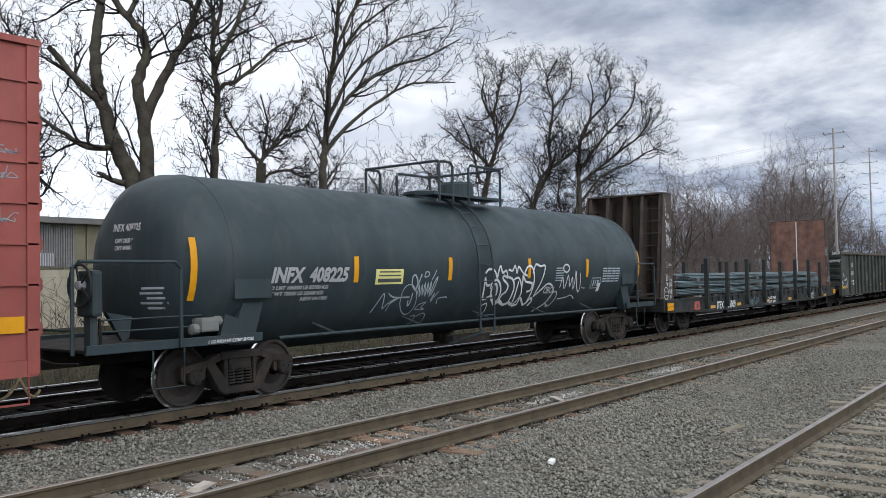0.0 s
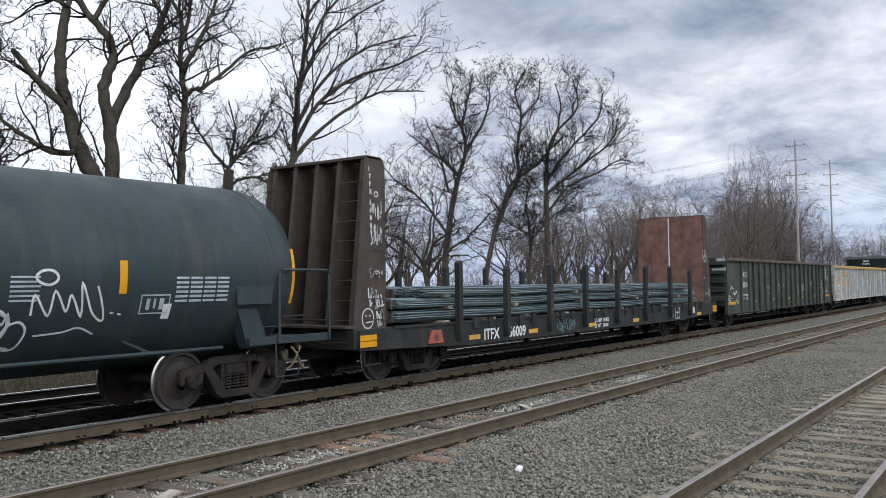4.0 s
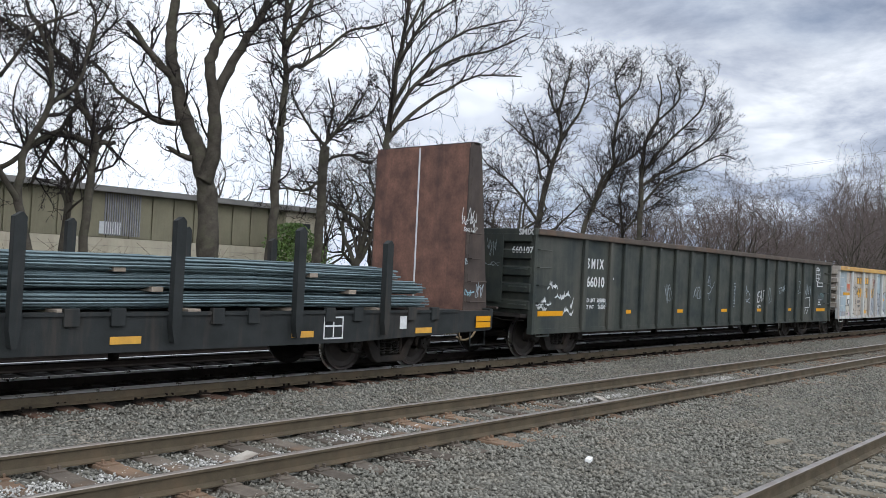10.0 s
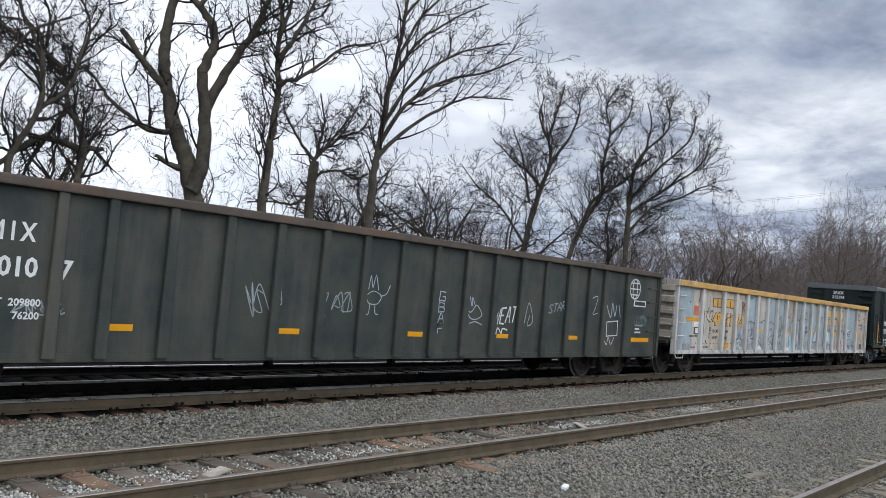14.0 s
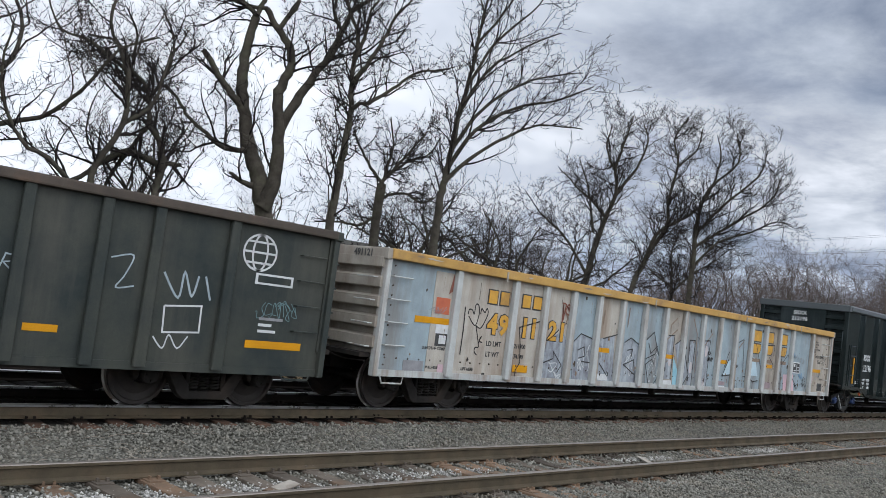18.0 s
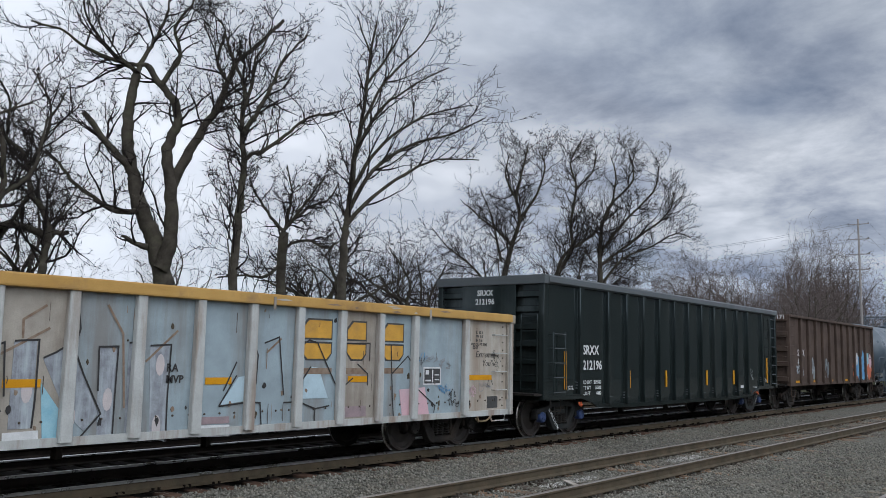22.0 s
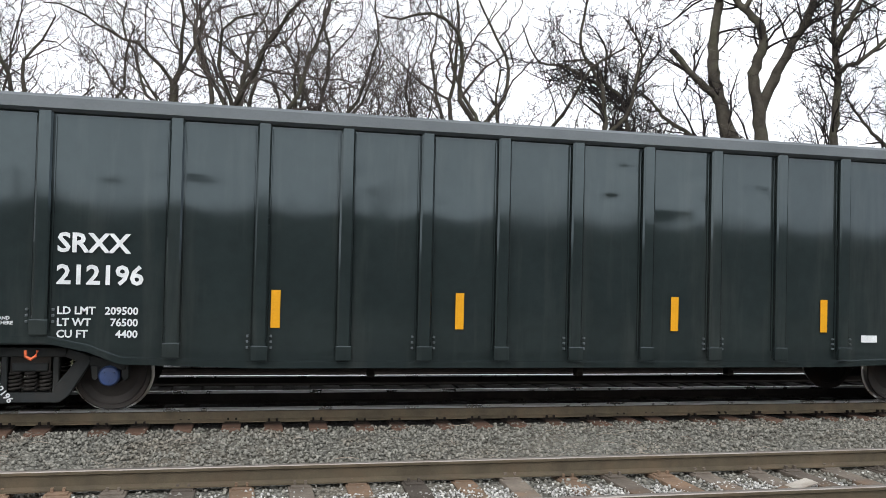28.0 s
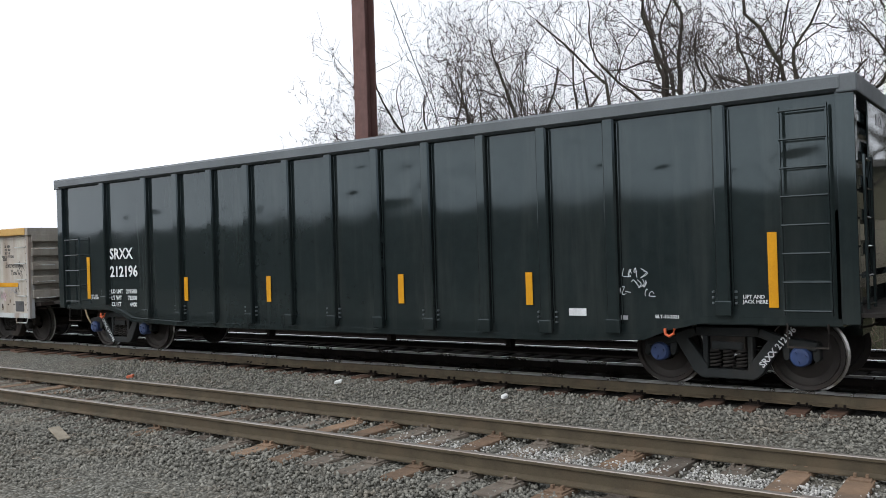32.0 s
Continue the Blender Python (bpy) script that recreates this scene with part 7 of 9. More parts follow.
def far_tank_marks(c, r, zc, L):
    shell_patch(c, -2.75, 3.95, zc - 0.35, zc + 0.60, r, zc, "paint_grey", "panel_border", "thin pale border of a panel")
    shell_patch(c, -2.7, 3.9, zc - 0.3, zc + 0.55, r, zc, "tank", "placard", "dark rectangular panel", 0.012)
    for x in (-5.0, -3.8):
        shell_patch(c, x, x + 1.0, zc - 0.15, zc + 0.02, r, zc, "paint_pale", "stencil_bar")
    shell_patch(c, 1.7, 2.1, zc - 0.1, zc + 0.1, r, zc, "yellow", "small_label", "small yellow label", 0.018)


# ---- bulkhead flatcar with its load ----
def bulkhead_flat():
    u = 35.08
    c = car("bulkhead_flatcar", "worn black bulkhead flatcar with steel side stakes", "freight car", u)
    L = 10.35
    y = -HALF
    for side in (-1, 1):
        bm = prism([(-L, 0.70), (-8.9, 0.66), (-6.6, 0.58), (6.6, 0.58), (8.9, 0.66), (L, 0.70), (L, 1.08), (-L, 1.08)], side * (HALF - 0.03), side * (HALF - 0.1))
        part("side_sill", bm, "flat", c)
        part("deck_edge", bx(-L + 1.0, L - 1.0, side * (HALF - 0.12), side * HALF, 1.06, 1.11), "flat", c)
        for k, x in enumerate((-7.18, -5.19, -3.06, -1.03, 1.10, 3.24, 5.37, 7.30)):
            part("stake", prism([(x - 0.07, 0.92), (x - 0.03, 0.70), (x + 0.03, 0.70), (x + 0.07, 0.92), (x + 0.075, 2.36 - (0.1 if k % 3 == 1 else 0)), (x + 0.02, 2.42 - (0.1 if k % 3 == 1 else 0)), (x - 0.07, 2.36 - (0.1 if k % 3 == 1 else 0))], side * (HALF - 0.02), side * (HALF + 0.10)), "flat", c, "upright steel side stake")
            for dx in (0.72, 1.34):
                if side < 0:
                    part("tie_down", bx(x + dx - 0.1, x + dx + 0.1, -HALF - 0.02, -HALF + 0.06, 0.93, 1.16, bevel=0.01), "flat", c)
    part("deck", bx(-L, L, -HALF + 0.1, HALF - 0.1, 1.0, 1.085), "bulk", c)
    for e in (-1, 1):
        f = -9.3 if e < 0 else 9.75        # cargo face of the bulkhead
        wide = 1.32
        deep = 1.0 if e < 0 else 0.75
        high = 4.38
        part("bulkhead_plate", bx(min(f, f + e * 0.03), max(f, f + e * 0.03), -wide + 0.02, wide - 0.02, 1.08, high, bevel=0.008), "rustplate", c, "rusty red-brown bulkhead plate")
        part("bulkhead_back", bx(min(f + e * 0.034, f + e * 0.05), max(f + e * 0.034, f + e * 0.05), -wide + 0.04, wide - 0.04, 1.1, high - 0.02), "bulk", c)
        part("bulkhead_seam", bx(min(f - e * 0.006, f), max(f - e * 0.006, f), 0.015, 0.055, 1.1, high - 0.03), "letter", c, "pale weld seam")
        for s in (-1, 1):
            bm = prism([(f, 0.72), (f + e * deep, 0.72), (f + e * (deep - 0.02), 1.1), (f + e * (deep - 0.4), high - 0.06), (f + e * (deep - 0.48), high + 0.02), (f + e * 0.1, high + 0.02), (f, high - 0.1)], s * (wide - 0.03), s * wide)
            part("bulkhead_side", bm, "bulk", c, "brown tapered bulkhead side plate")
            for k in range(8):
                part("edge_clip", rod([(f + e * 0.02, s * (wide - 0.02), 1.25 + 0.38 * k), (f + e * 0.02, s * (wide + 0.05), 1.25 + 0.38 * k), (f + e * 0.02, s * (wide + 0.05), 1.42 + 0.38 * k), (f + e * 0.02, s * (wide - 0.02), 1.42 + 0.38 * k)], 0.01, None, 4), "bulk", c)
            if s < 0:
                for z in (1.25, 1.65, 2.1, 2.6):
                    part("grab_iron", grab(f + e * 0.1, f + e * (0.6 if z < 2 else 0.36), z, -wide, 0, 0.012), "bulk", c)
        for k in range(5):
            yy = -1.2 + 0.6 * k
            bm = prism([(f + e * 0.03, 1.0), (f + e * (deep - 0.05), 1.0), (f + e * (deep - 0.48), high - 0.02), (f + e * 0.03, high - 0.02)], yy - 0.05, yy + 0.05)
            part("brace_post", bm, "bulk", c, "slanting steel brace post")
        part("bulkhead_cap", bx(min(f + e * 0.1, f + e * (deep - 0.44)), max(f + e * 0.1, f + e * (deep - 0.44)), -wide, wide, high - 0.02, high + 0.04, bevel=0.01), "bulk", c)
        for k in range(8):
            z = 1.25 + 0.38 * k
            xx = f + e * (deep - 0.02 - 0.125 * (z - 1.1) + 0.03)
            part("end_rung", rod([(xx, -1.28, z), (xx, -0.75, z)], 0.012, None, 5), "bulk", c)
            part("end_rung", rod([(xx, 0.75, z), (xx, 1.28, z)], 0.012, None, 5), "bulk", c)
        part("end_sill", bx(min(e * L, e * (L + 0.12)), max(e * L, e * (L + 0.12)), -1.5, 1.5, 0.72, 1.12, bevel=0.015), "flat", c)
        part("end_platform", bx(min(f + e * 0.95, e * (L + 0.3)), max(f + e * 0.95, e * (L + 0.3)), -1.45, 1.45, 1.12, 1.16), "bulk", c)
        coupler(c, e * (L + 0.1), e)
        part("sill_step", rod([(e * 10.2, y + 0.06, 0.75), (e * 10.2, y + 0.05, 0.42), (e * 9.75, y + 0.05, 0.42), (e * 9.75, y + 0.06, 0.75)], 0.018, None, 5), "flat", c)
    xw = -10.3
    bm = rod([(xw, 0.9 + 0.26 * math.cos(a), 2.0 + 0.26 * math.sin(a)) for a in (2 * math.pi * k / 20 for k in range(21))], 0.02, None, 6)
    for k in range(5):
        a = 2 * math.pi * k / 5
        rod([(xw, 0.9, 2.0), (xw, 0.9 + 0.26 * math.cos(a), 2.0 + 0.26 * math.sin(a))], 0.014, bm, 5)
    part("brake_wheel", bm, "steel_dark", c, "dark spoked hand-brake wheel")
    part("brake_housing", bx(xw + 0.05, xw + 0.25, 0.72, 1.08, 1.65, 2.2, bevel=0.05), "steel_dark", c)
    for k in range(2):
        decal(-10.38, -9.9, 0.76 + 0.12 * k, 0.865 + 0.12 * k, y, "yellow", c, "reflector", "yellow reflector strip")
        decal(9.85, 10.3, 0.76 + 0.12 * k, 0.865 + 0.12 * k, y, "yellow", c, "reflector", "yellow reflector strip")
    for x in (-6.49, -3.86, -0.51, 2.57, 5.55, 8.37):
        decal(x - 0.22, x + 0.22, 0.69, 0.79, y + 0.024, "ochre", c, "reflector", "yellow reflector strip")
    words("ITFX", 0.31, -6.11, y + 0.024, 0.66, "letter", c, width=0.95)
    words("66009", 0.31, -5.03, y + 0.024, 0.66, "letter", c, width=0.95)
    words("LD LMT 191400", 0.13, -0.36, y + 0.024, 0.80, "letter", c)
    words("LT WT   76600", 0.13, -0.36, y + 0.024, 0.65, "letter", c)
    pad = part("jack_pad", prism([(-8.25, 0.70), (-7.72, 0.70), (-7.80, 0.97), (-8.12, 0.97)], y - 0.01, y + 0.04), "redpaint", c, "red painted jacking pad")
    part("pad_hole", lathe([(0.075, -0.014), (0.075, -0.004), (0.02, -0.002)], 14, None, "y", (-7.98, y - 0.001, 0.81)), "rebar_end", pad, "dark hole in the pad")
    ribbon([[(x + 0.09, z) for x, z in p] for p in ([(5.9, 0.66), (5.9, 1.0), (6.3, 1.0), (6.3, 0.66), (5.9, 0.66)], [(6.1, 0.68), (6.1, 0.98)], [(5.92, 0.86), (6.28, 0.86)])], 0.025, y + 0.022, "letter", c, "test_block", label="white framed test marks")
    decal(7.75, 7.92, 0.78, 1.0, y + 0.03, "letter", c, "label", "small white label")
    rng = random.Random(61)
    for k in range(6):
        x = -2.56 + 0.18 * k
        ribbon([smooth_path(p, 4) for p in scrawl(rng, x - 0.06, x + 0.14, 0.62, 1.0, 2, 6)], 0.024, y + 0.022, "tag_faded", c, label="faded pale blue sprayed letter")
    for k, ch in enumerate("ITFX66009"):
        words(ch, 0.12, -9.80 + 0.005 * k, -1.326, 4.12 - 0.148 * k - (0.06 if k > 3 else 0), "letter", c, width=0.85)
    for x0, x1, z0, z1, n, w in ((-9.70, -9.44, 3.2, 3.56, 4, 0.018), (-9.74, -9.42, 2.68, 3.08, 5, 0.018), (-9.8, -9.4, 2.05, 2.25, 4, 0.009), (-9.90, -9.62, 1.50, 1.88, 2, 0.032), (-9.66, -9.36, 1.45, 1.78, 3, 0.028), (-9.58, -9.36, 1.12, 1.42, 3, 0.024)):
        for p in scrawl(rng, x0, x1, z0, z1, n, 6):
            ribbon([p], w, -1.325, "paint_white", c, label="white sprayed tag")
    ribbon([[(-9.58 + 0.06 * math.cos(q), 3.68 + 0.05 * math.sin(q)) for q in (math.pi * 2 * k / 12 for k in range(13))]], 0.02, -1.325, "paint_white", c, label="white sprayed ring")
    for x0, x1, z0, z1, n, w, m in ((9.6, 10.02, 2.72, 3.1, 5, 0.014, "paint_white"), (9.62, 10.05, 2.62, 2.72, 4, 0.01, "paint_white"), (9.7, 9.82, 1.95, 2.1, 2, 0.012, "paint_pale2"), (10.1, 10.35, 1.3, 1.65, 3, 0.014, "paint_pale2"), (9.75, 10.05, 1.35, 1.5, 3, 0.012, "paint_cyan")):
        ribbon(scrawl(rng, x0, x1, z0, z1, n, 6), w, -1.325, m, c, label="white sprayed tag")
    ribbon([[(-9.86 + 0.17 * math.cos(q), 1.28 + 0.19 * math.sin(q)) for q in (math.pi * 2 * k / 18 for k in range(19))]], 0.026, -1.325, "paint_white", c, label="white sprayed round doodle")
    for p in ([(-9.93, 1.33), (-9.90, 1.33)], [(-9.82, 1.33), (-9.78, 1.33)], [(-9.92, 1.2), (-9.70, 1.22)]):
        ribbon([p], 0.026, -1.325, "paint_white", c, label="stroke of a sprayed doodle")
    underframe(c, -L, L, "flat", 0.5, 0.98)
    running_gear(c, (-8.0, 8.0))
    # load: layers of long bars on timbers, chained down; it rides with the car
    load = []
    BAR_ENDS = (-9.0, 8.55)
    bar_meshes = []
    for k in range(6):
        wob = [(rng.uniform(-0.02, 0.02), 0.016 * math.sin(1.9 * i + 0.6) + rng.uniform(-0.014, 0.014)) for i in range(10)]
        bar_meshes.append(mesh_of("bar", rod([(BAR_ENDS[0] + (BAR_ENDS[1] - BAR_ENDS[0]) * i / 9, *wob[i]) for i in range(10)], 0.0145, None, 5), "rebar"))
    for layer, (z, ends) in enumerate(((1.26, (-9.0, 8.75)), (1.52, (-9.02, 8.5)), (1.75, (-8.95, 7.0)))):
        for k in range(7):
            yy = -1.22 + 0.405 * k
            b = car("bar_bundle", "bundle of long blue-grey steel reinforcing bars on the flatcar", "steel bars", u)
            for q in range(27):
                a = q * 2.4
                rr = 0.115 * math.sqrt((q + 0.5) / 27)
                put("bar", rng.choice(bar_meshes), b, ends[0] - BAR_ENDS[0] + rng.uniform(-0.08, 0.06), yy + 1.6 * rr * math.cos(a), z + rr * math.sin(a)).scale = ((ends[1] - ends[0]) / (BAR_ENDS[1] - BAR_ENDS[0]), 1, 1)
            part("bundle_end", bx(ends[0] - 0.16, ends[0] - 0.1, yy - 0.12, yy + 0.12, z - 0.09, z + 0.08, bevel=0.02), "rebar_end", b, "rusty bundle end")
            load.append(b)
        if layer < 2:
            for k in range(5):
                x = -8.0 + 3.6 * k + rng.uniform(-0.8, 0.8)
                t = car("dunnage_timber", "pale wooden spacer timber between the steel bars", "timber", u)
                zz = z + 0.115 if layer < 2 else z
                part("timber", bx(x, x + 0.17, -HALF + 0.1 + rng.uniform(0, 0.1), HALF - 0.1, zz, zz + 0.07, bevel=0.008), "wood", t)
    for k in range(9):
        x = -7.6 + 1.85 * k
        t = car("dunnage_timber", "wooden bearer timber on the flatcar deck", "timber", u)
        part("timber", bx(x, x + 0.2, -HALF + 0.05, HALF - 0.1, 1.088, 1.145, bevel=0.008), "wood", t)


# ---- red boxcar at the head ----
def red_boxcar():
    L = 8.0
    c = car("boxcar", "faded red boxcar with ribbed end and chalk marks", "freight car", -2.62)
    part("body", bx(-L, L, -HALF + 0.03, HALF - 0.03, 0.96, 4.86, bevel=0.03), "red", c)
    part("roof", prism([(-L - 0.03, 4.86), (L + 0.03, 4.86), (L + 0.03, 4.94), (-L - 0.03, 4.94)], -HALF - 0.02, HALF + 0.02), "red", c)
    for z in (1.35, 1.9, 2.4, 2.9, 3.4, 3.9, 4.4):
        part("side_rib", bx(-L, L, -HALF - 0.0, -HALF + 0.04, z - 0.012, z + 0.012), "red", c)
        part("end_rib", prism([(L, z - 0.15), (L + 0.09, z - 0.06), (L + 0.09, z + 0.06), (L, z + 0.15)], -HALF + 0.08, HALF - 0.08), "red", c)
    part("side_sill", bx(-L, L, -HALF + 0.01, -HALF + 0.07, 0.78, 0.98), "red", c)
    part("corner_post", bx(L - 0.14, L + 0.02, -HALF + 0.0, -HALF + 0.1, 0.8, 4.86, bevel=0.01), "red", c)
    decal(L - 1.6, L - 0.18, 1.32, 1.52, -HALF + 0.002, "yellow", c, "reflector", "yellow reflector strip")
    rng = random.Random(71)
    for z0, z1 in ((3.15, 3.35), (2.6, 2.85), (3.5, 3.6)):
        ribbon(scrawl(rng, L - 0.8, L - 0.25, z0, z1, 4, 6), 0.012, -HALF + 0.024, "paint_pale", c, label="chalk scrawl")
    part("sill_step", rod([(L - 0.1, -HALF + 0.05, 0.8), (L - 0.1, -HALF + 0.05, 0.45), (L - 0.6, -HALF + 0.05, 0.45), (L - 0.6, -HALF + 0.05, 0.8)], 0.018, None, 5), "red", c)
    coupler(c, L + 0.05, 1)
    underframe(c, -L, L, "steel_dark")
    running_gear(c, (-6.0, 5.9))


red_boxcar()
tank_car("tank_car", "matt black tank car with white marks and graffiti", 15.55, 8.1, 1.49, 2.16, "tank", first_tank_marks)
bulkhead_flat()
dark_gondola()
pale_gondola()
black_gondola()
brown_gondola()
tank_car("grey_tank_car", "blue-grey tank car with a pale panel", 131.75, 9.45, 1.6, 2.4, "tankgrey", far_tank_marks, False)
tank_car("black_tank_car", "dark blue-grey tank car at the back of the train", 153.0, 9.45, 1.6, 2.4, "tankgrey", lambda *a: None, False)


# ---- trees ----
def strand_mesh(strands):
    """Tapered tubes: (points, radii, sides) each, as arrays of vertices and quads."""
    verts, quads, base = [], [], 0
    for pts, radii, k in strands:
        pts = np.asarray(pts)
        n = len(pts)
        d = np.gradient(pts, axis=0)
        d /= np.linalg.norm(d, axis=1, keepdims=True) + 1e-9
        ref = np.array((0.31, 0.95, 0.05))
        side = np.cross(d, ref)
        side /= np.linalg.norm(side, axis=1, keepdims=True) + 1e-9
        up = np.cross(side, d)
        a = 2 * np.pi * np.arange(k) / k
        ring = pts[:, None] + np.asarray(radii)[:, None, None] * (np.cos(a)[None, :, None] * side[:, None] + np.sin(a)[None, :, None] * up[:, None])
        verts.append(ring.reshape(-1, 3))
        i = np.arange(n - 1)[:, None] * k + np.arange(k)[None]
        j = np.arange(n - 1)[:, None] * k + (np.arange(k)[None] + 1) % k
        quads.append(base + np.stack([i, j, j + k, i + k], -1).reshape(-1, 4))
        base += n * k
    return np.concatenate(verts), np.concatenate(quads)


def mesh_from(name, v, q):
    me = bpy.data.meshes.new(name)
    me.vertices.add(len(v))
    me.vertices.foreach_set("co", v.astype(np.float32).ravel())
    me.loops.add(4 * len(q))
    me.loops.foreach_set("vertex_index", q.astype(np.int32).ravel())
    me.polygons.add(len(q))
    me.polygons.foreach_set("loop_start", np.arange(0, 4 * len(q), 4, dtype=np.int32))
    me.polygons.foreach_set("use_smooth", np.ones(len(q), dtype=bool))
    me.update(calc_edges=True)
    return me


def limb(rng, p, d, length, r, level, top, out, wander=0.12, lift=0.02, kids=(7, 6, 5, 4), bound=None, fine=0.011):
    """A limb that wanders, thins and forks into smaller ones, inside an ellipsoid if one is given."""
    steps = max(3 if level < 4 else 2, min(12 if level < 3 else 5, int(length / (0.42 if level < 2 else 0.34)) + 1))
    pts, radii = [np.array(p, float)], [r]
    d = np.array(d, float)
    d /= np.linalg.norm(d)
    heads = []
    for i in range(steps):
        d = d + np.array([rng.gauss(0, wander), rng.gauss(0, wander), rng.gauss(0, wander) + lift])
        d /= np.linalg.norm(d)
        if bound is not None and (((pts[-1] + d * length / steps - bound[0]) / bound[1]) ** 2).sum() > 1 and i > 1:
            break
        pts.append(pts[-1] + d * length / steps)
        radii.append(r * (1 - 0.66 * (i + 1) / steps))
        heads.append(d.copy())
    steps = len(pts) - 1
    if steps < 2:
        return
    radii = [r * (1 - 0.72 * i / steps) for i in range(steps + 1)]
    out[0 if level < 2 else 1].append((pts, radii, (8, 7, 4, 3, 3, 3)[level]))
    if level >= top:
        return
    many = kids[min(level, len(kids) - 1)]
    for k in range(many):
        f = 0.18 + 0.85 * (k + rng.uniform(0.1, 0.9)) / many
        i = min(int(f * steps), steps - 1)
        h = heads[i]
        if bound is not None and pts[i + 1][2] < bound[2]:
            continue
        side = np.cross(h, [rng.gauss(0, 1), rng.gauss(0, 1), rng.gauss(0, 1)])
        side /= np.linalg.norm(side) + 1e-9
        a = radians(rng.uniform(28, 66))
        nd = h * math.cos(a) + side * math.sin(a)
        nd[2] += 0.08
        limb(rng, pts[i + 1], nd, length * rng.uniform(0.30, 0.58), max(radii[i + 1] * (rng.uniform(0.36, 0.66) if level < 2 else rng.uniform(0.5, 0.8)), fine), level + 1, top, out, min(max(wander * 1.4, 0.19), 0.34), lift, kids, bound, fine)


def tree(at, label, seed, trunk, limbs, top=4, kids=(8, 7, 7, 5), wander=0.17, twig="twig", lean=0.0, group="bare trees behind the tracks", lift=0.05, crown=None, fine=0.011):
    """trunk: height to the fork and radius; limbs: (height share, lean in degrees to the right as seen from the tracks, lean away, length, radius)."""
    rng = random.Random(seed)
    x, y = at
    z = ground_z(y) - 0.1
    away = Vector((x, y, 0)).normalized()
    right = Vector((away.y, -away.x, 0))
    height, r = trunk
    steps = 9
    pts, radii = [], []
    sway = [0.0, 0.0]
    for i in range(steps + 1):
        f = i / steps
        sway[0] += rng.gauss(0, 0.035)
        sway[1] += rng.gauss(0, 0.035)
        off = right * (math.tan(radians(lean)) * height * f + sway[0] * height * 0.12) + away * sway[1] * height * 0.1
        pts.append(np.array((off.x, off.y, height * f)))
        radii.append(r * (1.0 + 0.5 * max(0, 0.18 - f) / 0.18) * (1 - 0.28 * f))
    out = [[(pts, radii, 12)], []]
    bound = None
    if crown:
        mid = right * crown[0]
        bound = (np.array((mid.x, mid.y, crown[1])), np.array((crown[2], crown[2], crown[3])), crown[4])
    for f, a, b, length, lr in limbs:
        i = f * steps
        k = min(int(i), steps - 1)
        p = pts[k] + (pts[k + 1] - pts[k]) * (i - k)
        d = right * math.sin(radians(a)) + away * math.sin(radians(b)) + Vector((0, 0, math.cos(radians(a)) * math.cos(radians(b))))
        limb(rng, p, tuple(d), length, lr, 1, top, out, wander, lift, kids, bound, fine)
    t = thing("tree", label, "tree", group, at=(x, y, z))
    part("trunk", mesh_from("trunk", *strand_mesh(out[0])), "bark", t)
    part("crown", mesh_from("crown", *strand_mesh(out[1])), twig, t, "bare crown of fine dark twigs")
    return t


def bent(points, rng, jitter, steps=4):
    """A crooked line through points in space."""
    out = []
    p = [points[0], *points, points[-1]]
    for i in range(1, len(p) - 2):
        for k in range(steps):
            t = k / steps
            q = 0.5 * (2 * p[i] + (p[i + 1] - p[i - 1]) * t + (2 * p[i - 1] - 5 * p[i] + 4 * p[i + 1] - p[i + 2]) * t * t + (3 * p[i] - p[i - 1] - 3 * p[i + 1] + p[i + 2]) * t ** 3)
            if out:
                q = q + np.array([rng.gauss(0, jitter), rng.gauss(0, jitter), rng.gauss(0, jitter)])
            out.append(q)
    return out + [points[-1]]


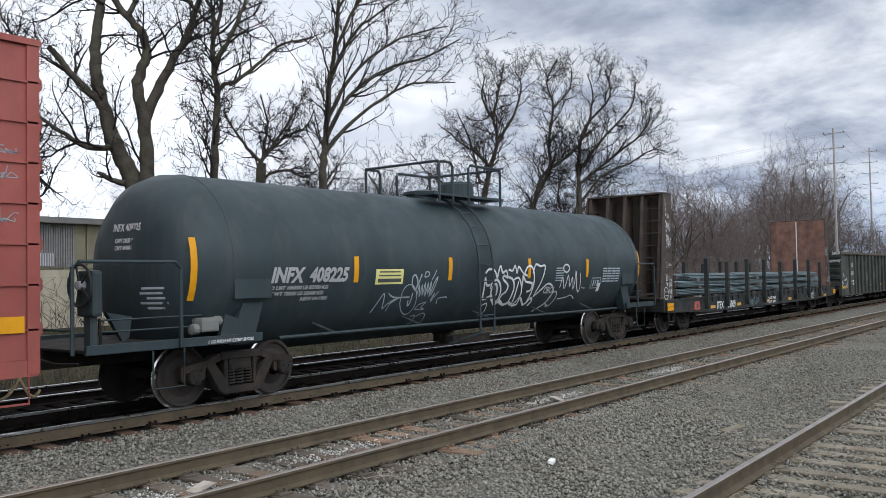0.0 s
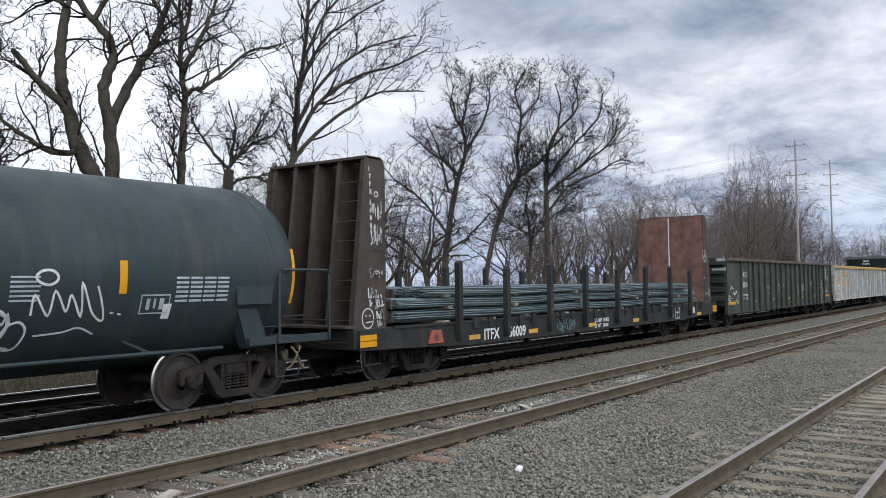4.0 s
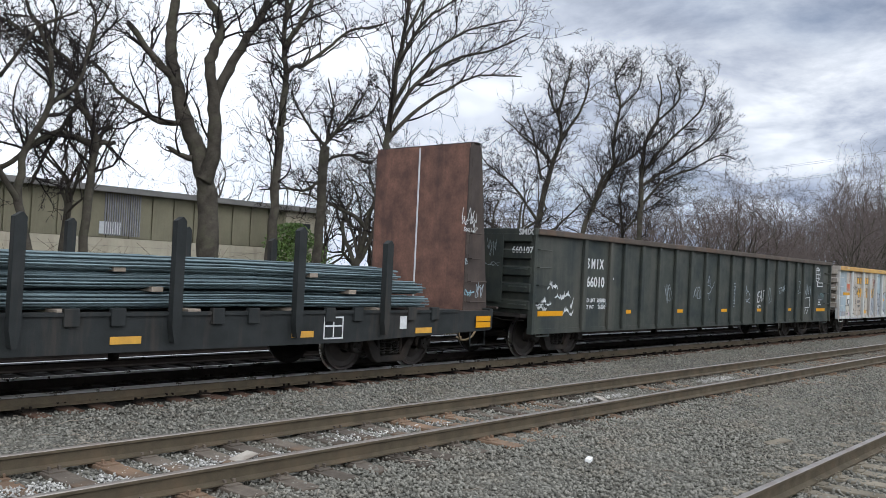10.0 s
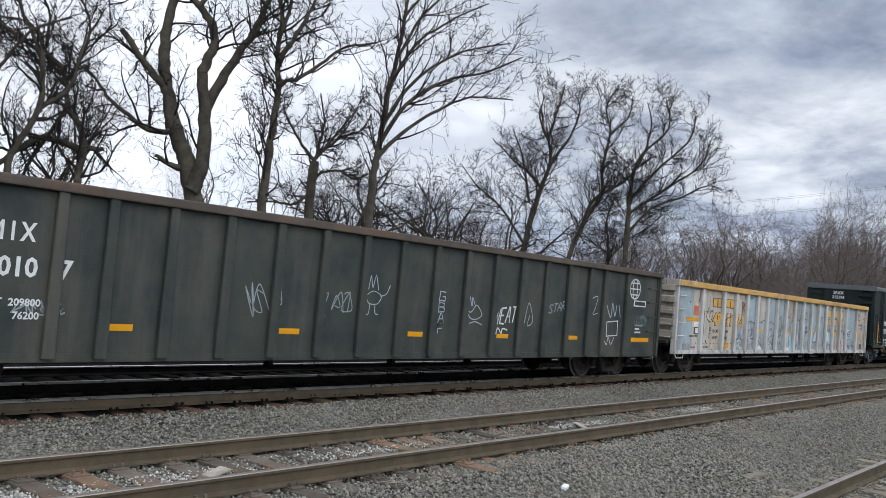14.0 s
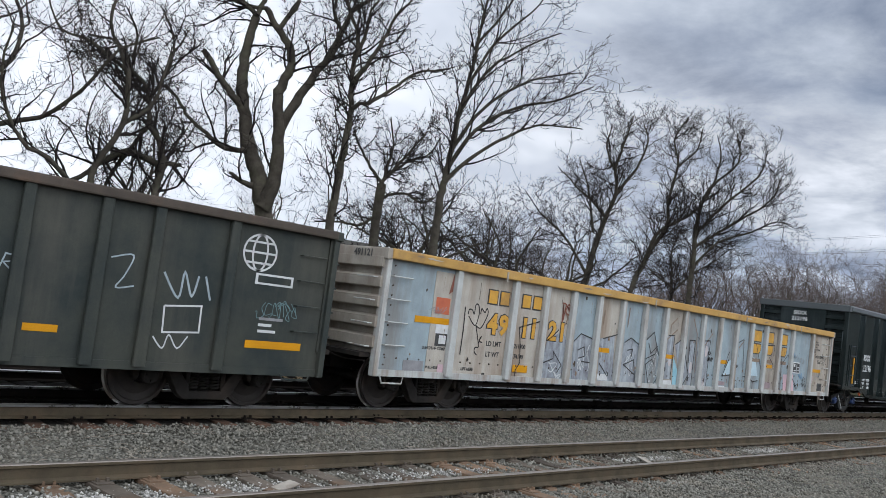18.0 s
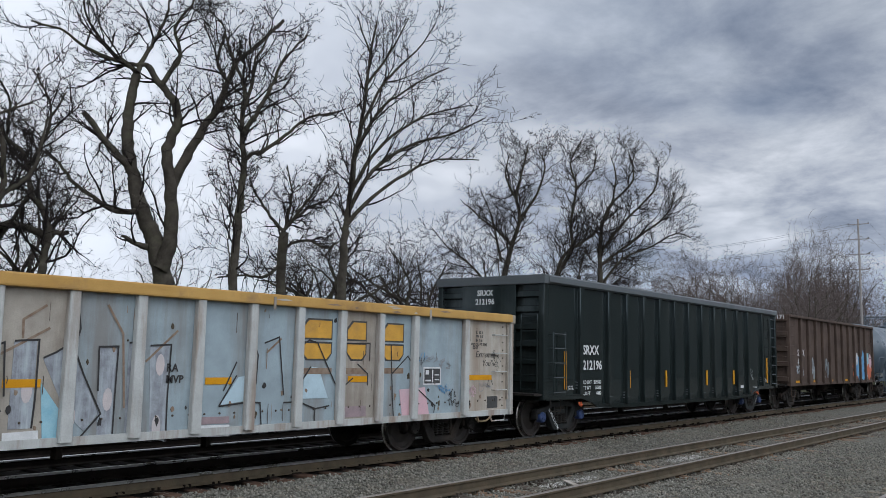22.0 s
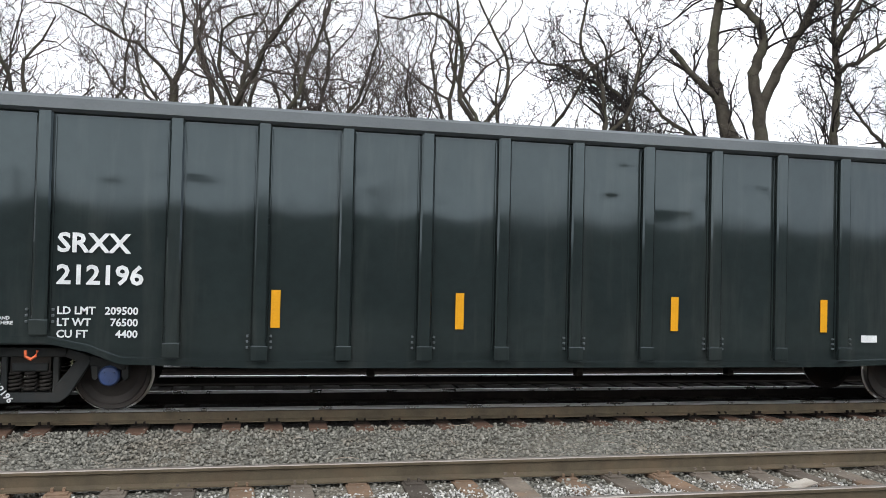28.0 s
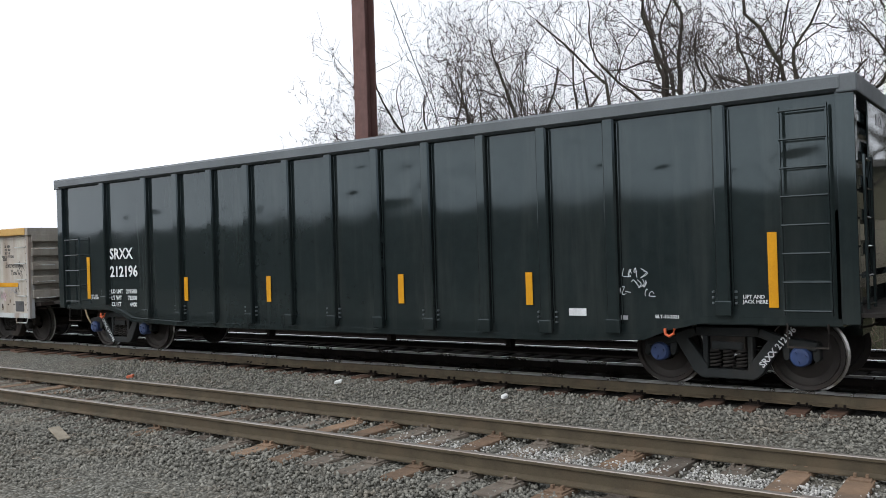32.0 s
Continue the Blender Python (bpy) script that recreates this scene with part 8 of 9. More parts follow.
def grown(at, label, seed, boughs, shoots=(3.2, 1.9), kids=(0, 0, 6, 5, 4), wander=0.2, lift=0.05, twig="twig", fine=0.011, jitter=0.02, spread=(30, 70), bushy=1.0, group="bare trees behind the tracks"):
    """A bare tree from its main boughs: each a line of (right, up) as seen from the tracks, its first and last radius. shoots: side limbs per metre and their length."""
    rng = random.Random(seed)
    x, y = at
    away = Vector((x, y, 0)).normalized()
    right = Vector((away.y, -away.x, 0))
    out = [[], []]
    for line, r0, r1 in boughs:
        depth, pts = 0.0, []
        stout = r0 > 0.14
        slope = 0.0 if stout else rng.uniform(-0.3, 0.3)
        for i, (a, h) in enumerate(line):
            if i:
                depth += (slope + rng.gauss(0, 0.04 if stout else 0.12)) * math.dist(line[i - 1], (a, h))
            q = right * a + away * depth
            pts.append(np.array((q.x, q.y, h)))
        pts = bent(pts, rng, jitter)
        n = len(pts)
        radii = [(r0 + (r1 - r0) * (i / (n - 1)) ** 0.8) * rng.uniform(0.94, 1.08) for i in range(n)]
        if line[0][1] < 0.3:
            radii[0] *= 1.45
            radii[1] *= 1.15
        out[0].append((pts, radii, 10 if r0 > 0.1 else 7))
        long = sum(float(np.linalg.norm(b - a)) for a, b in zip(pts, pts[1:]))
        for k in range(int(long * shoots[0])):
            f = rng.uniform(0.12, 1.0)
            i = min(int(f * (n - 1)), n - 2)
            if pts[i][2] < 4.2 or (radii[i] > 0.17 and rng.random() < 0.7):
                continue
            h = pts[i + 1] - pts[i]
            h = h / (np.linalg.norm(h) + 1e-9)
            side = np.cross(h, [rng.gauss(0, 1), rng.gauss(0, 1), rng.gauss(0, 1)])
            side /= np.linalg.norm(side) + 1e-9
            a = radians(rng.uniform(*spread))
            nd = h * math.cos(a) + side * math.sin(a)
            nd[2] += lift
            limb(rng, pts[i], nd, shoots[1] * rng.uniform(0.5, 1.25) * (1.1 - 0.45 * f), min(radii[i] * 0.55, 0.04 * bushy), 2, 4, out, wander, lift, kids, None, fine)
    t = thing("tree", label, "tree", group, at=(x, y, ground_z(y) - 0.1))
    part("trunk", mesh_from("trunk", *strand_mesh(out[0])), "bark", t)
    part("crown", mesh_from("crown", *strand_mesh(out[1])), twig, t, "bare crown of fine dark twigs")
    return t


def fan(rng, n, low, high, a0, a1, length, r, depth=35):
    """Evenly spread limbs from a0 to a1 degrees."""
    return [(rng.uniform(low, high), a0 + (a1 - a0) * (k + rng.uniform(0.2, 0.8)) / n, rng.uniform(-depth, depth), length * rng.uniform(0.75, 1.15), r * rng.uniform(0.75, 1.15)) for k in range(n)]


def woods():
    rng = random.Random(77)
    bare = "leafless deciduous tree with rough grey-brown bark"
    # large forked tree beside the warehouse
    stems = (
        (((0.1, 0), (0.12, 2.0), (0.05, 3.9), (-0.1, 4.7), (-0.36, 5.6), (-0.55, 6.0), (-0.88, 6.7), (-1.1, 7.6), (-1.3, 8.4), (-1.36, 9.2), (-1.3, 10.2), (-1.17, 10.9)), 0.40, 0.13),
        (((-0.1, 4.6), (0.13, 5.5), (0.13, 6.4), (0.02, 7.5), (-0.11, 8.5), (0.15, 9.4), (0.03, 10.1), (-0.41, 10.6), (-0.86, 11.2)), 0.27, 0.10),
        (((0.03, 7.2), (0.49, 8.3), (0.81, 9.0), (1.39, 10.0), (1.67, 10.9), (1.91, 11.6), (2.56, 12.3), (3.4, 13.3)), 0.19, 0.05))
    low_boughs = (
        (((-0.81, 6.4), (-1.53, 6.4), (-2.22, 6.8), (-2.82, 7.2), (-3.3, 7.8), (-3.85, 8.2)), 0.11, 0.03),
        (((-0.48, 5.3), (-0.89, 5.4), (-1.32, 5.6)), 0.12, 0.05),
        (((-1.24, 7.9), (-1.65, 8.2), (-2.1, 8.7), (-2.67, 9.4)), 0.14, 0.09))
    high_boughs = (
        (((-1.17, 10.9), (-1.66, 11.2), (-2.52, 11.4), (-3.47, 11.9), (-4.3, 12.0)), 0.09, 0.03),
        (((-1.17, 10.9), (-0.89, 11.7), (-0.53, 12.5), (-0.32, 13.4), (-0.4, 14.2)), 0.09, 0.02),
        (((-0.41, 10.6), (0.13, 11.6), (-0.09, 12.4), (0.4, 13.2), (0.5, 14.2)), 0.09, 0.02),
        (((-0.86, 11.2), (-1.67, 11.3), (-2.4, 12.0), (-2.9, 12.9), (-2.8, 13.8)), 0.08, 0.02),
        (((1.67, 10.9), (1.3, 11.6), (1.44, 12.6), (0.94, 13.3)), 0.08, 0.02))
    grown((15.7, 24.0), "large bare forked tree with a thick grey trunk", 1, stems + low_boughs + high_boughs, shoots=(2.7, 2.0), kids=(0, 0, 7, 6, 4), bushy=1.1)
    grown((16.6, 21.6), "tall slender bare tree with a straight trunk", 2, (
        (((-0.2, 0), (-0.1, 2.0), (-0.04, 3.9), (-0.02, 5.4), (0.08, 6.8), (0.14, 8.0), (0.04, 8.9), (0.0, 9.7), (0.02, 10.6), (-0.31, 11.3), (-0.65, 12.2)), 0.19, 0.04),
        (((0.11, 8.2), (0.78, 8.5), (1.49, 9.1), (2.12, 9.6), (3.05, 9.8)), 0.08, 0.025),
        (((0.05, 9.0), (0.54, 9.8), (0.86, 10.5), (1.27, 11.4), (1.87, 12.2)), 0.09, 0.025),
        (((0.0, 9.7), (0.24, 10.6), (0.37, 11.5), (0.77, 12.5)), 0.08, 0.025),
        (((-0.08, 4.6), (-0.19, 5.3), (-0.19, 6.4), (-0.19, 7.3), (-0.32, 7.9)), 0.025, 0.012)), shoots=(3.4, 1.7), kids=(0, 0, 7, 5, 4), bushy=0.9)
    grown((20.3, 21.2), "bare tree whose limbs fan up and to one side", 3, (
        (((0.3, 0), (0.38, 2.0), (0.41, 4.1), (0.41, 5.8), (0.46, 6.5), (0.58, 7.5), (0.68, 8.9), (0.88, 10.1), (1.03, 11.6), (1.11, 12.7), (1.31, 14.0)), 0.20, 0.03),
        (((0.47, 6.6), (1.25, 7.5), (2.4, 8.4), (3.5, 8.9), (4.9, 8.9)), 0.09, 0.02),
        (((0.53, 7.1), (1.32, 8.5), (2.5, 9.4), (4.06, 10.0), (5.3, 10.7)), 0.09, 0.02),
        (((0.6, 7.8), (1.3, 9.1), (2.1, 10.0), (3.33, 10.9), (5.0, 11.4)), 0.085, 0.02),
        (((0.7, 9.1), (1.41, 10.6), (2.42, 11.6), (3.9, 12.4)), 0.075, 0.02),
        (((0.88, 10.1), (1.62, 11.6), (2.75, 12.9), (3.4, 14.0)), 0.065, 0.018),
        (((1.03, 11.6), (1.78, 12.8), (2.4, 14.0)), 0.055, 0.018),
        (((1.11, 12.7), (0.77, 13.4), (0.6, 13.9)), 0.04, 0.018)), shoots=(2.2, 2.2), wander=0.14, lift=0.1, spread=(22, 52), kids=(0, 0, 6, 4, 3), bushy=0.9, jitter=0.012)
    grown((22.6, 26.4), "small bare tree with a knotted top", 4, (
        (((-0.2, 0), (-0.1, 2.2), (-0.02, 4.4), (0.0, 5.8), (0.03, 6.7)), 0.17, 0.2),
        (((0.03, 6.7), (-0.5, 7.3), (-1.09, 8.1), (-1.34, 8.7)), 0.09, 0.025),
        (((0.03, 6.8), (0.19, 7.7), (0.25, 8.6), (0.03, 9.5)), 0.08, 0.025),
        (((0.03, 6.8), (0.6, 7.6), (1.13, 8.4), (1.61, 9.1)), 0.08, 0.025),
        (((0.03, 6.8), (0.93, 7.8), (1.71, 8.2), (2.22, 9.1)), 0.07, 0.025),
        (((-0.04, 5.4), (-0.61, 4.9), (-1.38, 4.9), (-2.46, 4.8)), 0.08, 0.03),
        (((0.0, 6.1), (0.87, 6.4), (1.67, 6.1), (2.23, 6.4)), 0.07, 0.03)), shoots=(5.0, 1.25), kids=(0, 0, 7, 5, 3), wander=0.28)
    grown((11.6, 23.9), "bare tree with crooked low branches", 6, (
        (((0.0, 0), (0.05, 2.0), (0.11, 4.0), (0.16, 4.6), (0.22, 5.3), (0.08, 5.8), (-0.28, 6.4), (-0.39, 7.1), (-0.62, 7.5), (-1.04, 7.9), (-1.47, 8.5), (-2.3, 8.6)), 0.15, 0.03),
        (((0.22, 5.3), (0.75, 5.35)), 0.09, 0.07),
        (((0.13, 5.25), (-0.64, 5.45), (-1.19, 5.25), (-1.88, 4.55), (-2.7, 4.1)), 0.11, 0.06),
        (((-0.28, 6.4), (-0.67, 5.7), (-1.16, 4.6), (-1.4, 4.0)), 0.07, 0.04),
        (((-0.39, 7.1), (0.01, 8.1), (0.0, 9.0), (-0.46, 9.7)), 0.06, 0.02),
        (((-1.04, 7.9), (-0.99, 8.9), (-1.37, 9.7)), 0.06, 0.02)), shoots=(3.8, 1.7), kids=(0, 0, 7, 5, 4), wander=0.22)
    grown((9.6, 22.6), "crooked bare tree leaning over brush", 16, (
        (((0.4, 0), (0.1, 1.8), (-0.3, 3.4), (-0.2, 4.8), (0.3, 6.0), (0.2, 7.4), (-0.4, 8.6), (-0.2, 10.0)), 0.15, 0.03),
        (((-0.3, 3.4), (-1.1, 4.5), (-2.0, 5.0), (-2.6, 6.2), (-2.5, 7.6)), 0.09, 0.025),
        (((0.3, 6.0), (1.0, 6.8), (1.2, 8.0), (1.7, 9.2)), 0.07, 0.02),
        (((0.2, 7.4), (-0.8, 8.0), (-1.6, 8.2), (-2.1, 9.3)), 0.06, 0.02)), shoots=(3.6, 1.8), kids=(0, 0, 7, 5, 4), wander=0.24)
    # round-crowned pair farther down the line
    r2 = random.Random(15)
    grown((43.5, 30.0), "leafless deciduous tree with rough grey-brown bark", 7, (
        (((-0.8, 0), (-0.6, 3.0), (-0.16, 6.3), (0.33, 8.4), (0.84, 10.2), (0.61, 11.6), (1.02, 13.4), (1.31, 15.0)), 0.25, 0.03),
        (((0.33, 8.6), (-0.55, 9.5), (-1.69, 10.4), (-2.87, 11.5)), 0.11, 0.025),
        (((0.84, 10.2), (1.87, 11.9), (2.41, 13.7), (2.02, 14.8)), 0.11, 0.025),
        (((0.61, 11.5), (-0.07, 12.9), (0.16, 14.4)), 0.09, 0.025),
        (((-0.3, 7.6), (-0.9, 10.4), (-1.64, 12.2)), 0.09, 0.025),
        (((-0.4, 5.0), (-2.0, 7.2), (-3.6, 8.4), (-4.6, 9.6)), 0.09, 0.025)), shoots=(3.2, 2.3), kids=(0, 0, 7, 6, 4), fine=0.012, wander=0.2, bushy=1.2)
    grown((50.5, 30.5), "bare tree with a dense rounded crown of fine twigs", 8, (
        (((-1.6, 0), (-1.2, 3.6), (-0.09, 7.2), (0.93, 9.2), (0.85, 11.1), (1.23, 13.5), (0.84, 15.3), (1.6, 16.9)), 0.22, 0.03),
        (((-0.09, 7.2), (0.48, 8.8), (2.19, 10.0), (3.34, 11.5), (3.91, 13.9), (3.54, 15.6)), 0.15, 0.03),
        (((2.6, 0), (2.8, 3.6), (2.83, 7.3), (2.84, 9.6), (3.34, 11.9), (5.05, 13.9), (4.76, 15.9)), 0.25, 0.03),
        (((2.84, 8.8), (4.28, 10.8), (6.18, 12.7), (6.57, 14.4)), 0.12, 0.03),
        (((2.84, 8.0), (5.4, 10.0), (7.29, 11.5), (7.8, 13.0)), 0.12, 0.03),
        (((1.23, 13.3), (2.39, 14.7), (2.58, 16.2)), 0.08, 0.025),
        (((2.83, 6.6), (4.27, 8.4), (6.15, 9.2), (7.64, 10.0), (8.6, 9.7)), 0.1, 0.025)), shoots=(3.7, 2.4), kids=(0, 0, 7, 6, 4), fine=0.012, wander=0.19, lift=0.08, bushy=1.2)
    grown((56.0, 32.0), "bare tree with a dense rounded crown of fine twigs", 18, (
        (((0, 0), (0.2, 3.0), (0.3, 5.5), (0.0, 8.0), (0.5, 9.8)), 0.2, 0.03),
        (((0.3, 5.0), (1.6, 6.6), (2.8, 7.4), (4.0, 8.6)), 0.09, 0.025),
        (((0.3, 5.5), (-1.4, 6.6), (-2.4, 8.0)), 0.09, 0.025)), shoots=(5.0, 2.0), kids=(0, 0, 8, 6, 3), fine=0.014)
    # tangle between them
    for k, (x, y, h, rr, n, length) in enumerate(((25.5, 28.0, 3.6, 0.16, 7, 4.2), (28.5, 30.0, 3.0, 0.17, 7, 4.6), (31.5, 27.5, 3.4, 0.15, 7, 4.4), (35.0, 29.5, 3.2, 0.2, 7, 5.0), (38.5, 28.0, 3.4, 0.18, 7, 5.2))):
        tree((x, y), bare, 30 + k, (h, rr), fan(r2, n, 0.5, 1.0, -62, 62, length, 0.1), lean=r2.uniform(-14, 14), kids=(7, 8, 6, 3), wander=0.24)
    # row beside the train's later cars
    for k, (x, y, h, rr, limbs_n, length, lean) in enumerate((
            (6.2, 24.0, 6.0, 0.20, 6, 6.5, 4), (2.6, 25.0, 5.5, 0.17, 9, 5.2, -6), (0.9, 27.0, 4.6, 0.15, 8, 5.4, -3), (5.4, 26.6, 4.4, 0.12, 7, 5.2, 0), (-0.5, 24.0, 5.5, 0.22, 8, 6.5, 1), (-2.1, 25.0, 7.0, 0.17, 6, 5.5, 1),
            (-4.9, 24.0, 4.6, 0.17, 6, 5.5, -9), (-5.3, 24.3, 4.4, 0.19, 6, 6.0, 7), (-7.0, 25.5, 5.5, 0.12, 5, 4.5, 2), (-9.1, 24.0, 5.2, 0.18, 8, 6.0, -2), (-9.4, 24.6, 4.8, 0.16, 5, 5.0, 12),
            (-13.2, 25.5, 3.4, 0.2, 7, 6.5, -14), (-14.6, 24.0, 3.6, 0.14, 6, 5.0, -16), (-17.6, 26.0, 3.6, 0.15, 9, 5.6, -8), (-21.2, 26.4, 3.4, 0.13, 8, 4.8, -6), (-24.6, 27.0, 3.2, 0.1, 7, 3.6, -4), (13.0, 28.5, 4.0, 0.15, 7, 5.0, 5), (4.3, 28.5, 4.4, 0.14, 7, 4.6, 3))):
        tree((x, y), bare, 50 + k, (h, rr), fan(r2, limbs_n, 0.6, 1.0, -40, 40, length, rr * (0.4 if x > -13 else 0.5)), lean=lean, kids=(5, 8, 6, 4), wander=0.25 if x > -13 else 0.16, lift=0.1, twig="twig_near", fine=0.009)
    # tree line in the distance: three grown shapes, set out again and again
    shapes = []
    for k in range(4):
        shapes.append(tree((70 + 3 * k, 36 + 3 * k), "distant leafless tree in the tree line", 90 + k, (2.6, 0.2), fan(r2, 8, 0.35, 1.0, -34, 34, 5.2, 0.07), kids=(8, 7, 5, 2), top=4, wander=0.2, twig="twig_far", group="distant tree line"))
    for k in range(64):
        x = 60 + 3.6 * k + r2.uniform(-2, 2)
        y = 33 + 0.11 * x + r2.uniform(-4, 12)
        s = (4.6 + 0.085 * x) / 8.2 * r2.uniform(0.6, 1.08)
        t = copy_thing(r2.choice(shapes), Matrix.LocRotScale((x, y, ground_z(y)), Euler((0, 0, r2.uniform(0, 6.3))), None))
        t.scale = (s, s, s * r2.uniform(0.9, 1.2))
    for k in range(16):
        x = 140 + 12 * k + r2.uniform(-4, 4)
        y = 33 + 0.02 * x + r2.uniform(-1, 4)
        s = (4.2 + 0.06 * x) / 8.2 * r2.uniform(0.6, 0.85)
        t = copy_thing(r2.choice(shapes), Matrix.LocRotScale((x, y, ground_z(y)), Euler((0, 0, r2.uniform(0, 6.3))), None))
        t.scale = (s, s, s)
    for k in range(14):
        x = -30 - 6.2 * k + r2.uniform(-2, 2)
        y = 38 + r2.uniform(-3, 18)
        s = r2.uniform(0.45, 0.75)
        t = copy_thing(r2.choice(shapes), Matrix.LocRotScale((x, y, ground_z(y)), Euler((0, 0, r2.uniform(0, 6.3))), None))
        t.scale = (s, s, s)
    # trees and brush on the other side of the line, seen only as reflections in glossy paint
    for k in range(12):
        x = -46 + 9.0 * k + r2.uniform(-1, 1)
        y = -24 - r2.uniform(0, 10)
        s = r2.uniform(0.55, 0.95)
        t = copy_thing(r2.choice(shapes), Matrix.LocRotScale((x, y, ground_z(y)), Euler((0, 0, r2.uniform(0, 6.3))), None))
        t.scale = (s, s, s)
    # a second, thinner row behind the near trees
    for k in range(9):
        x = -22 + 8 * k + r2.uniform(-1, 1)
        y = 36.5 + r2.uniform(0, 8) if x < 30 else 34 + r2.uniform(0, 6)
        s = r2.uniform(0.85, 1.25)
        t = copy_thing(r2.choice(shapes), Matrix.LocRotScale((x, y, ground_z(y)), Euler((0, 0, r2.uniform(0, 6.3))), None))
        t.scale = (s, s, s)


woods()


def undergrowth():
    """Dry brush and saplings below the trees, and an evergreen bush by the warehouse."""
    rng = random.Random(99)
    strands = []
    for k in range(2000):
        x = rng.uniform(-34, 62)
        y = rng.uniform(18.6, 30.5)
        h = rng.uniform(0.5, 2.6) * (1.3 if x > 24 else 1.0)
        p = np.array((x, y, ground_z(y) - 0.05))
        d = np.array((rng.gauss(0, 0.35), rng.gauss(0, 0.35), 1.0))
        pts = [p, p + d * h * 0.4, p + d * h * 0.7 + np.array((rng.gauss(0, 0.12), rng.gauss(0, 0.12), 0)), p + d * h + np.array((rng.gauss(0, 0.25), rng.gauss(0, 0.25), -0.1 * h))]
        strands.append((pts, [0.011, 0.009, 0.007, 0.004], 3))
        for q in range(2):
            b = pts[1 + q]
            e = np.array((rng.gauss(0, 0.5), rng.gauss(0, 0.5), rng.uniform(0.1, 0.6))) * h * 0.5
            strands.append(([b, b + e * 0.5, b + e + np.array((0, 0, -0.05))], [0.007, 0.006, 0.004], 3))
    for k in range(5200):
        x = rng.uniform(-26, 46)
        y = 17.9 + 2.6 * rng.uniform(0, 1) ** 1.5
        h = rng.uniform(0.12, 0.5) * (1 + 0.5 * math.sin(x * 0.8) * math.sin(x * 0.23))
        p = np.array((x, y, ground_z(y) - 0.03))
        d = np.array((rng.gauss(0, 0.4), rng.gauss(0, 0.4), 1.0))
        strands.append(([p, p + d * h * 0.6, p + d * h + np.array((d[0], d[1], -0.15)) * h * 0.6], [0.009, 0.007, 0.003], 3))
    ob = part("dry_brush", mesh_from("dry_brush", *strand_mesh(strands)), "brush")
    tagged(ob, "tangled dry brush and saplings along the fence line", "brush", kind="stuff")
    strands = []

    def sapling(p, h, r, forks, tilt):
        """A bare stem that forks again and again into a narrow crown."""
        d = np.array((rng.gauss(0, tilt), rng.gauss(0, tilt), 1.0))
        pts = [p, p + d * h * 0.35, p + d * h * 0.7 + np.array((rng.gauss(0, 0.03), rng.gauss(0, 0.03), 0)) * h, p + d * h]
        strands.append((pts, [r, r * 0.8, r * 0.55, r * 0.3], 3))
        for q in range(forks):
            f = rng.uniform(0.25, 0.92)
            b = p + d * h * f
            e = np.array((rng.gauss(0, 0.30), rng.gauss(0, 0.30), rng.uniform(0.5, 1.0))) * h * (1.05 - f) * 0.75
            strands.append(([b, b + e * 0.5, b + e + np.array((rng.gauss(0, 0.04), rng.gauss(0, 0.04), 0)) * h], [r * 0.6, r * 0.45, r * 0.25], 3))
    for k in range(1500):
        x = 55 + 230 * rng.uniform(0, 1) ** 1.2
        y = rng.uniform(27, 36) + 0.1 * x
        h = rng.uniform(1.0, 3.4) * (0.62 + x / 260)
        sapling(np.array((x, y, ground_z(y) - 0.05)), h, 0.016 + 0.0001 * x, 8, 0.16)
    # a dense brown thicket where the line bends
    for k in range(700):
        x = 118 + rng.gauss(0, 7)
        y = 42 + rng.gauss(0, 2)
        h = rng.uniform(0.5, 1.0) * 9.5 * math.exp(-((x - 118) / 13) ** 2)
        sapling(np.array((x, y, ground_z(y) - 0.05)), h, 0.03, 8, 0.16)
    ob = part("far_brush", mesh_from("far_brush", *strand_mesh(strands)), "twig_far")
    tagged(ob, "dense bare thicket along the line in the distance", "brush", kind="stuff")
    strands = []
    for k in range(3200):
        x, y = rng.uniform(-60, 80), rng.uniform(-30, -25.6)
        h = rng.uniform(0.7, 1.0) * (5.3 + 1.1 * math.sin(x * 0.45) + 0.8 * math.sin(x * 1.1 + 1) + 0.5 * math.sin(x * 2.3))
        p = np.array((x, y, ground_z(y) - 0.05))
        d = np.array((rng.gauss(0, 0.2), rng.gauss(0, 0.2), 1.0))
        strands.append(([p, p + d * h * 0.5, p + d * h], [0.07, 0.06, 0.04], 3))
    ob = part("hedge_brush", mesh_from("hedge_brush", *strand_mesh(strands)), "twig")
    tagged(ob, "dense bare hedge along the near side of the line", "brush", kind="stuff")
    # evergreen bush
    b = thing("bush", "leafy evergreen bush at the warehouse corner", "bush", at=(24.6, 30.5, 0.1))
    bm = bmesh.new()
    for k in range(14):
        a = rng.uniform(0, 6.3)
        rod([(0, 0, 0), (0.5 * math.cos(a), 0.5 * math.sin(a), 1.0), (rng.uniform(0.5, 1.4) * math.cos(a), rng.uniform(0.5, 1.2) * math.sin(a), rng.uniform(1.6, 3.0))], [0.03, 0.02, 0.01], bm, 4)
    part("stems", bm, "bark", b)
    verts, faces = [], []
    for k in range(5600):
        a, q = rng.uniform(0, 6.3), rng.uniform(0, 1) ** 0.5
        h = rng.uniform(0.2, 3.5)
        w = 1.6 * math.sqrt(max(0.05, 1 - ((h - 1.5) / 2.1) ** 2)) * (0.8 + 0.3 * math.sin(3 * a + h * 2))
        c = Vector((w * q * math.cos(a), w * q * math.sin(a), h))
        u = Vector((rng.gauss(0, 1), rng.gauss(0, 1), rng.gauss(0, 1))).normalized() * 0.07
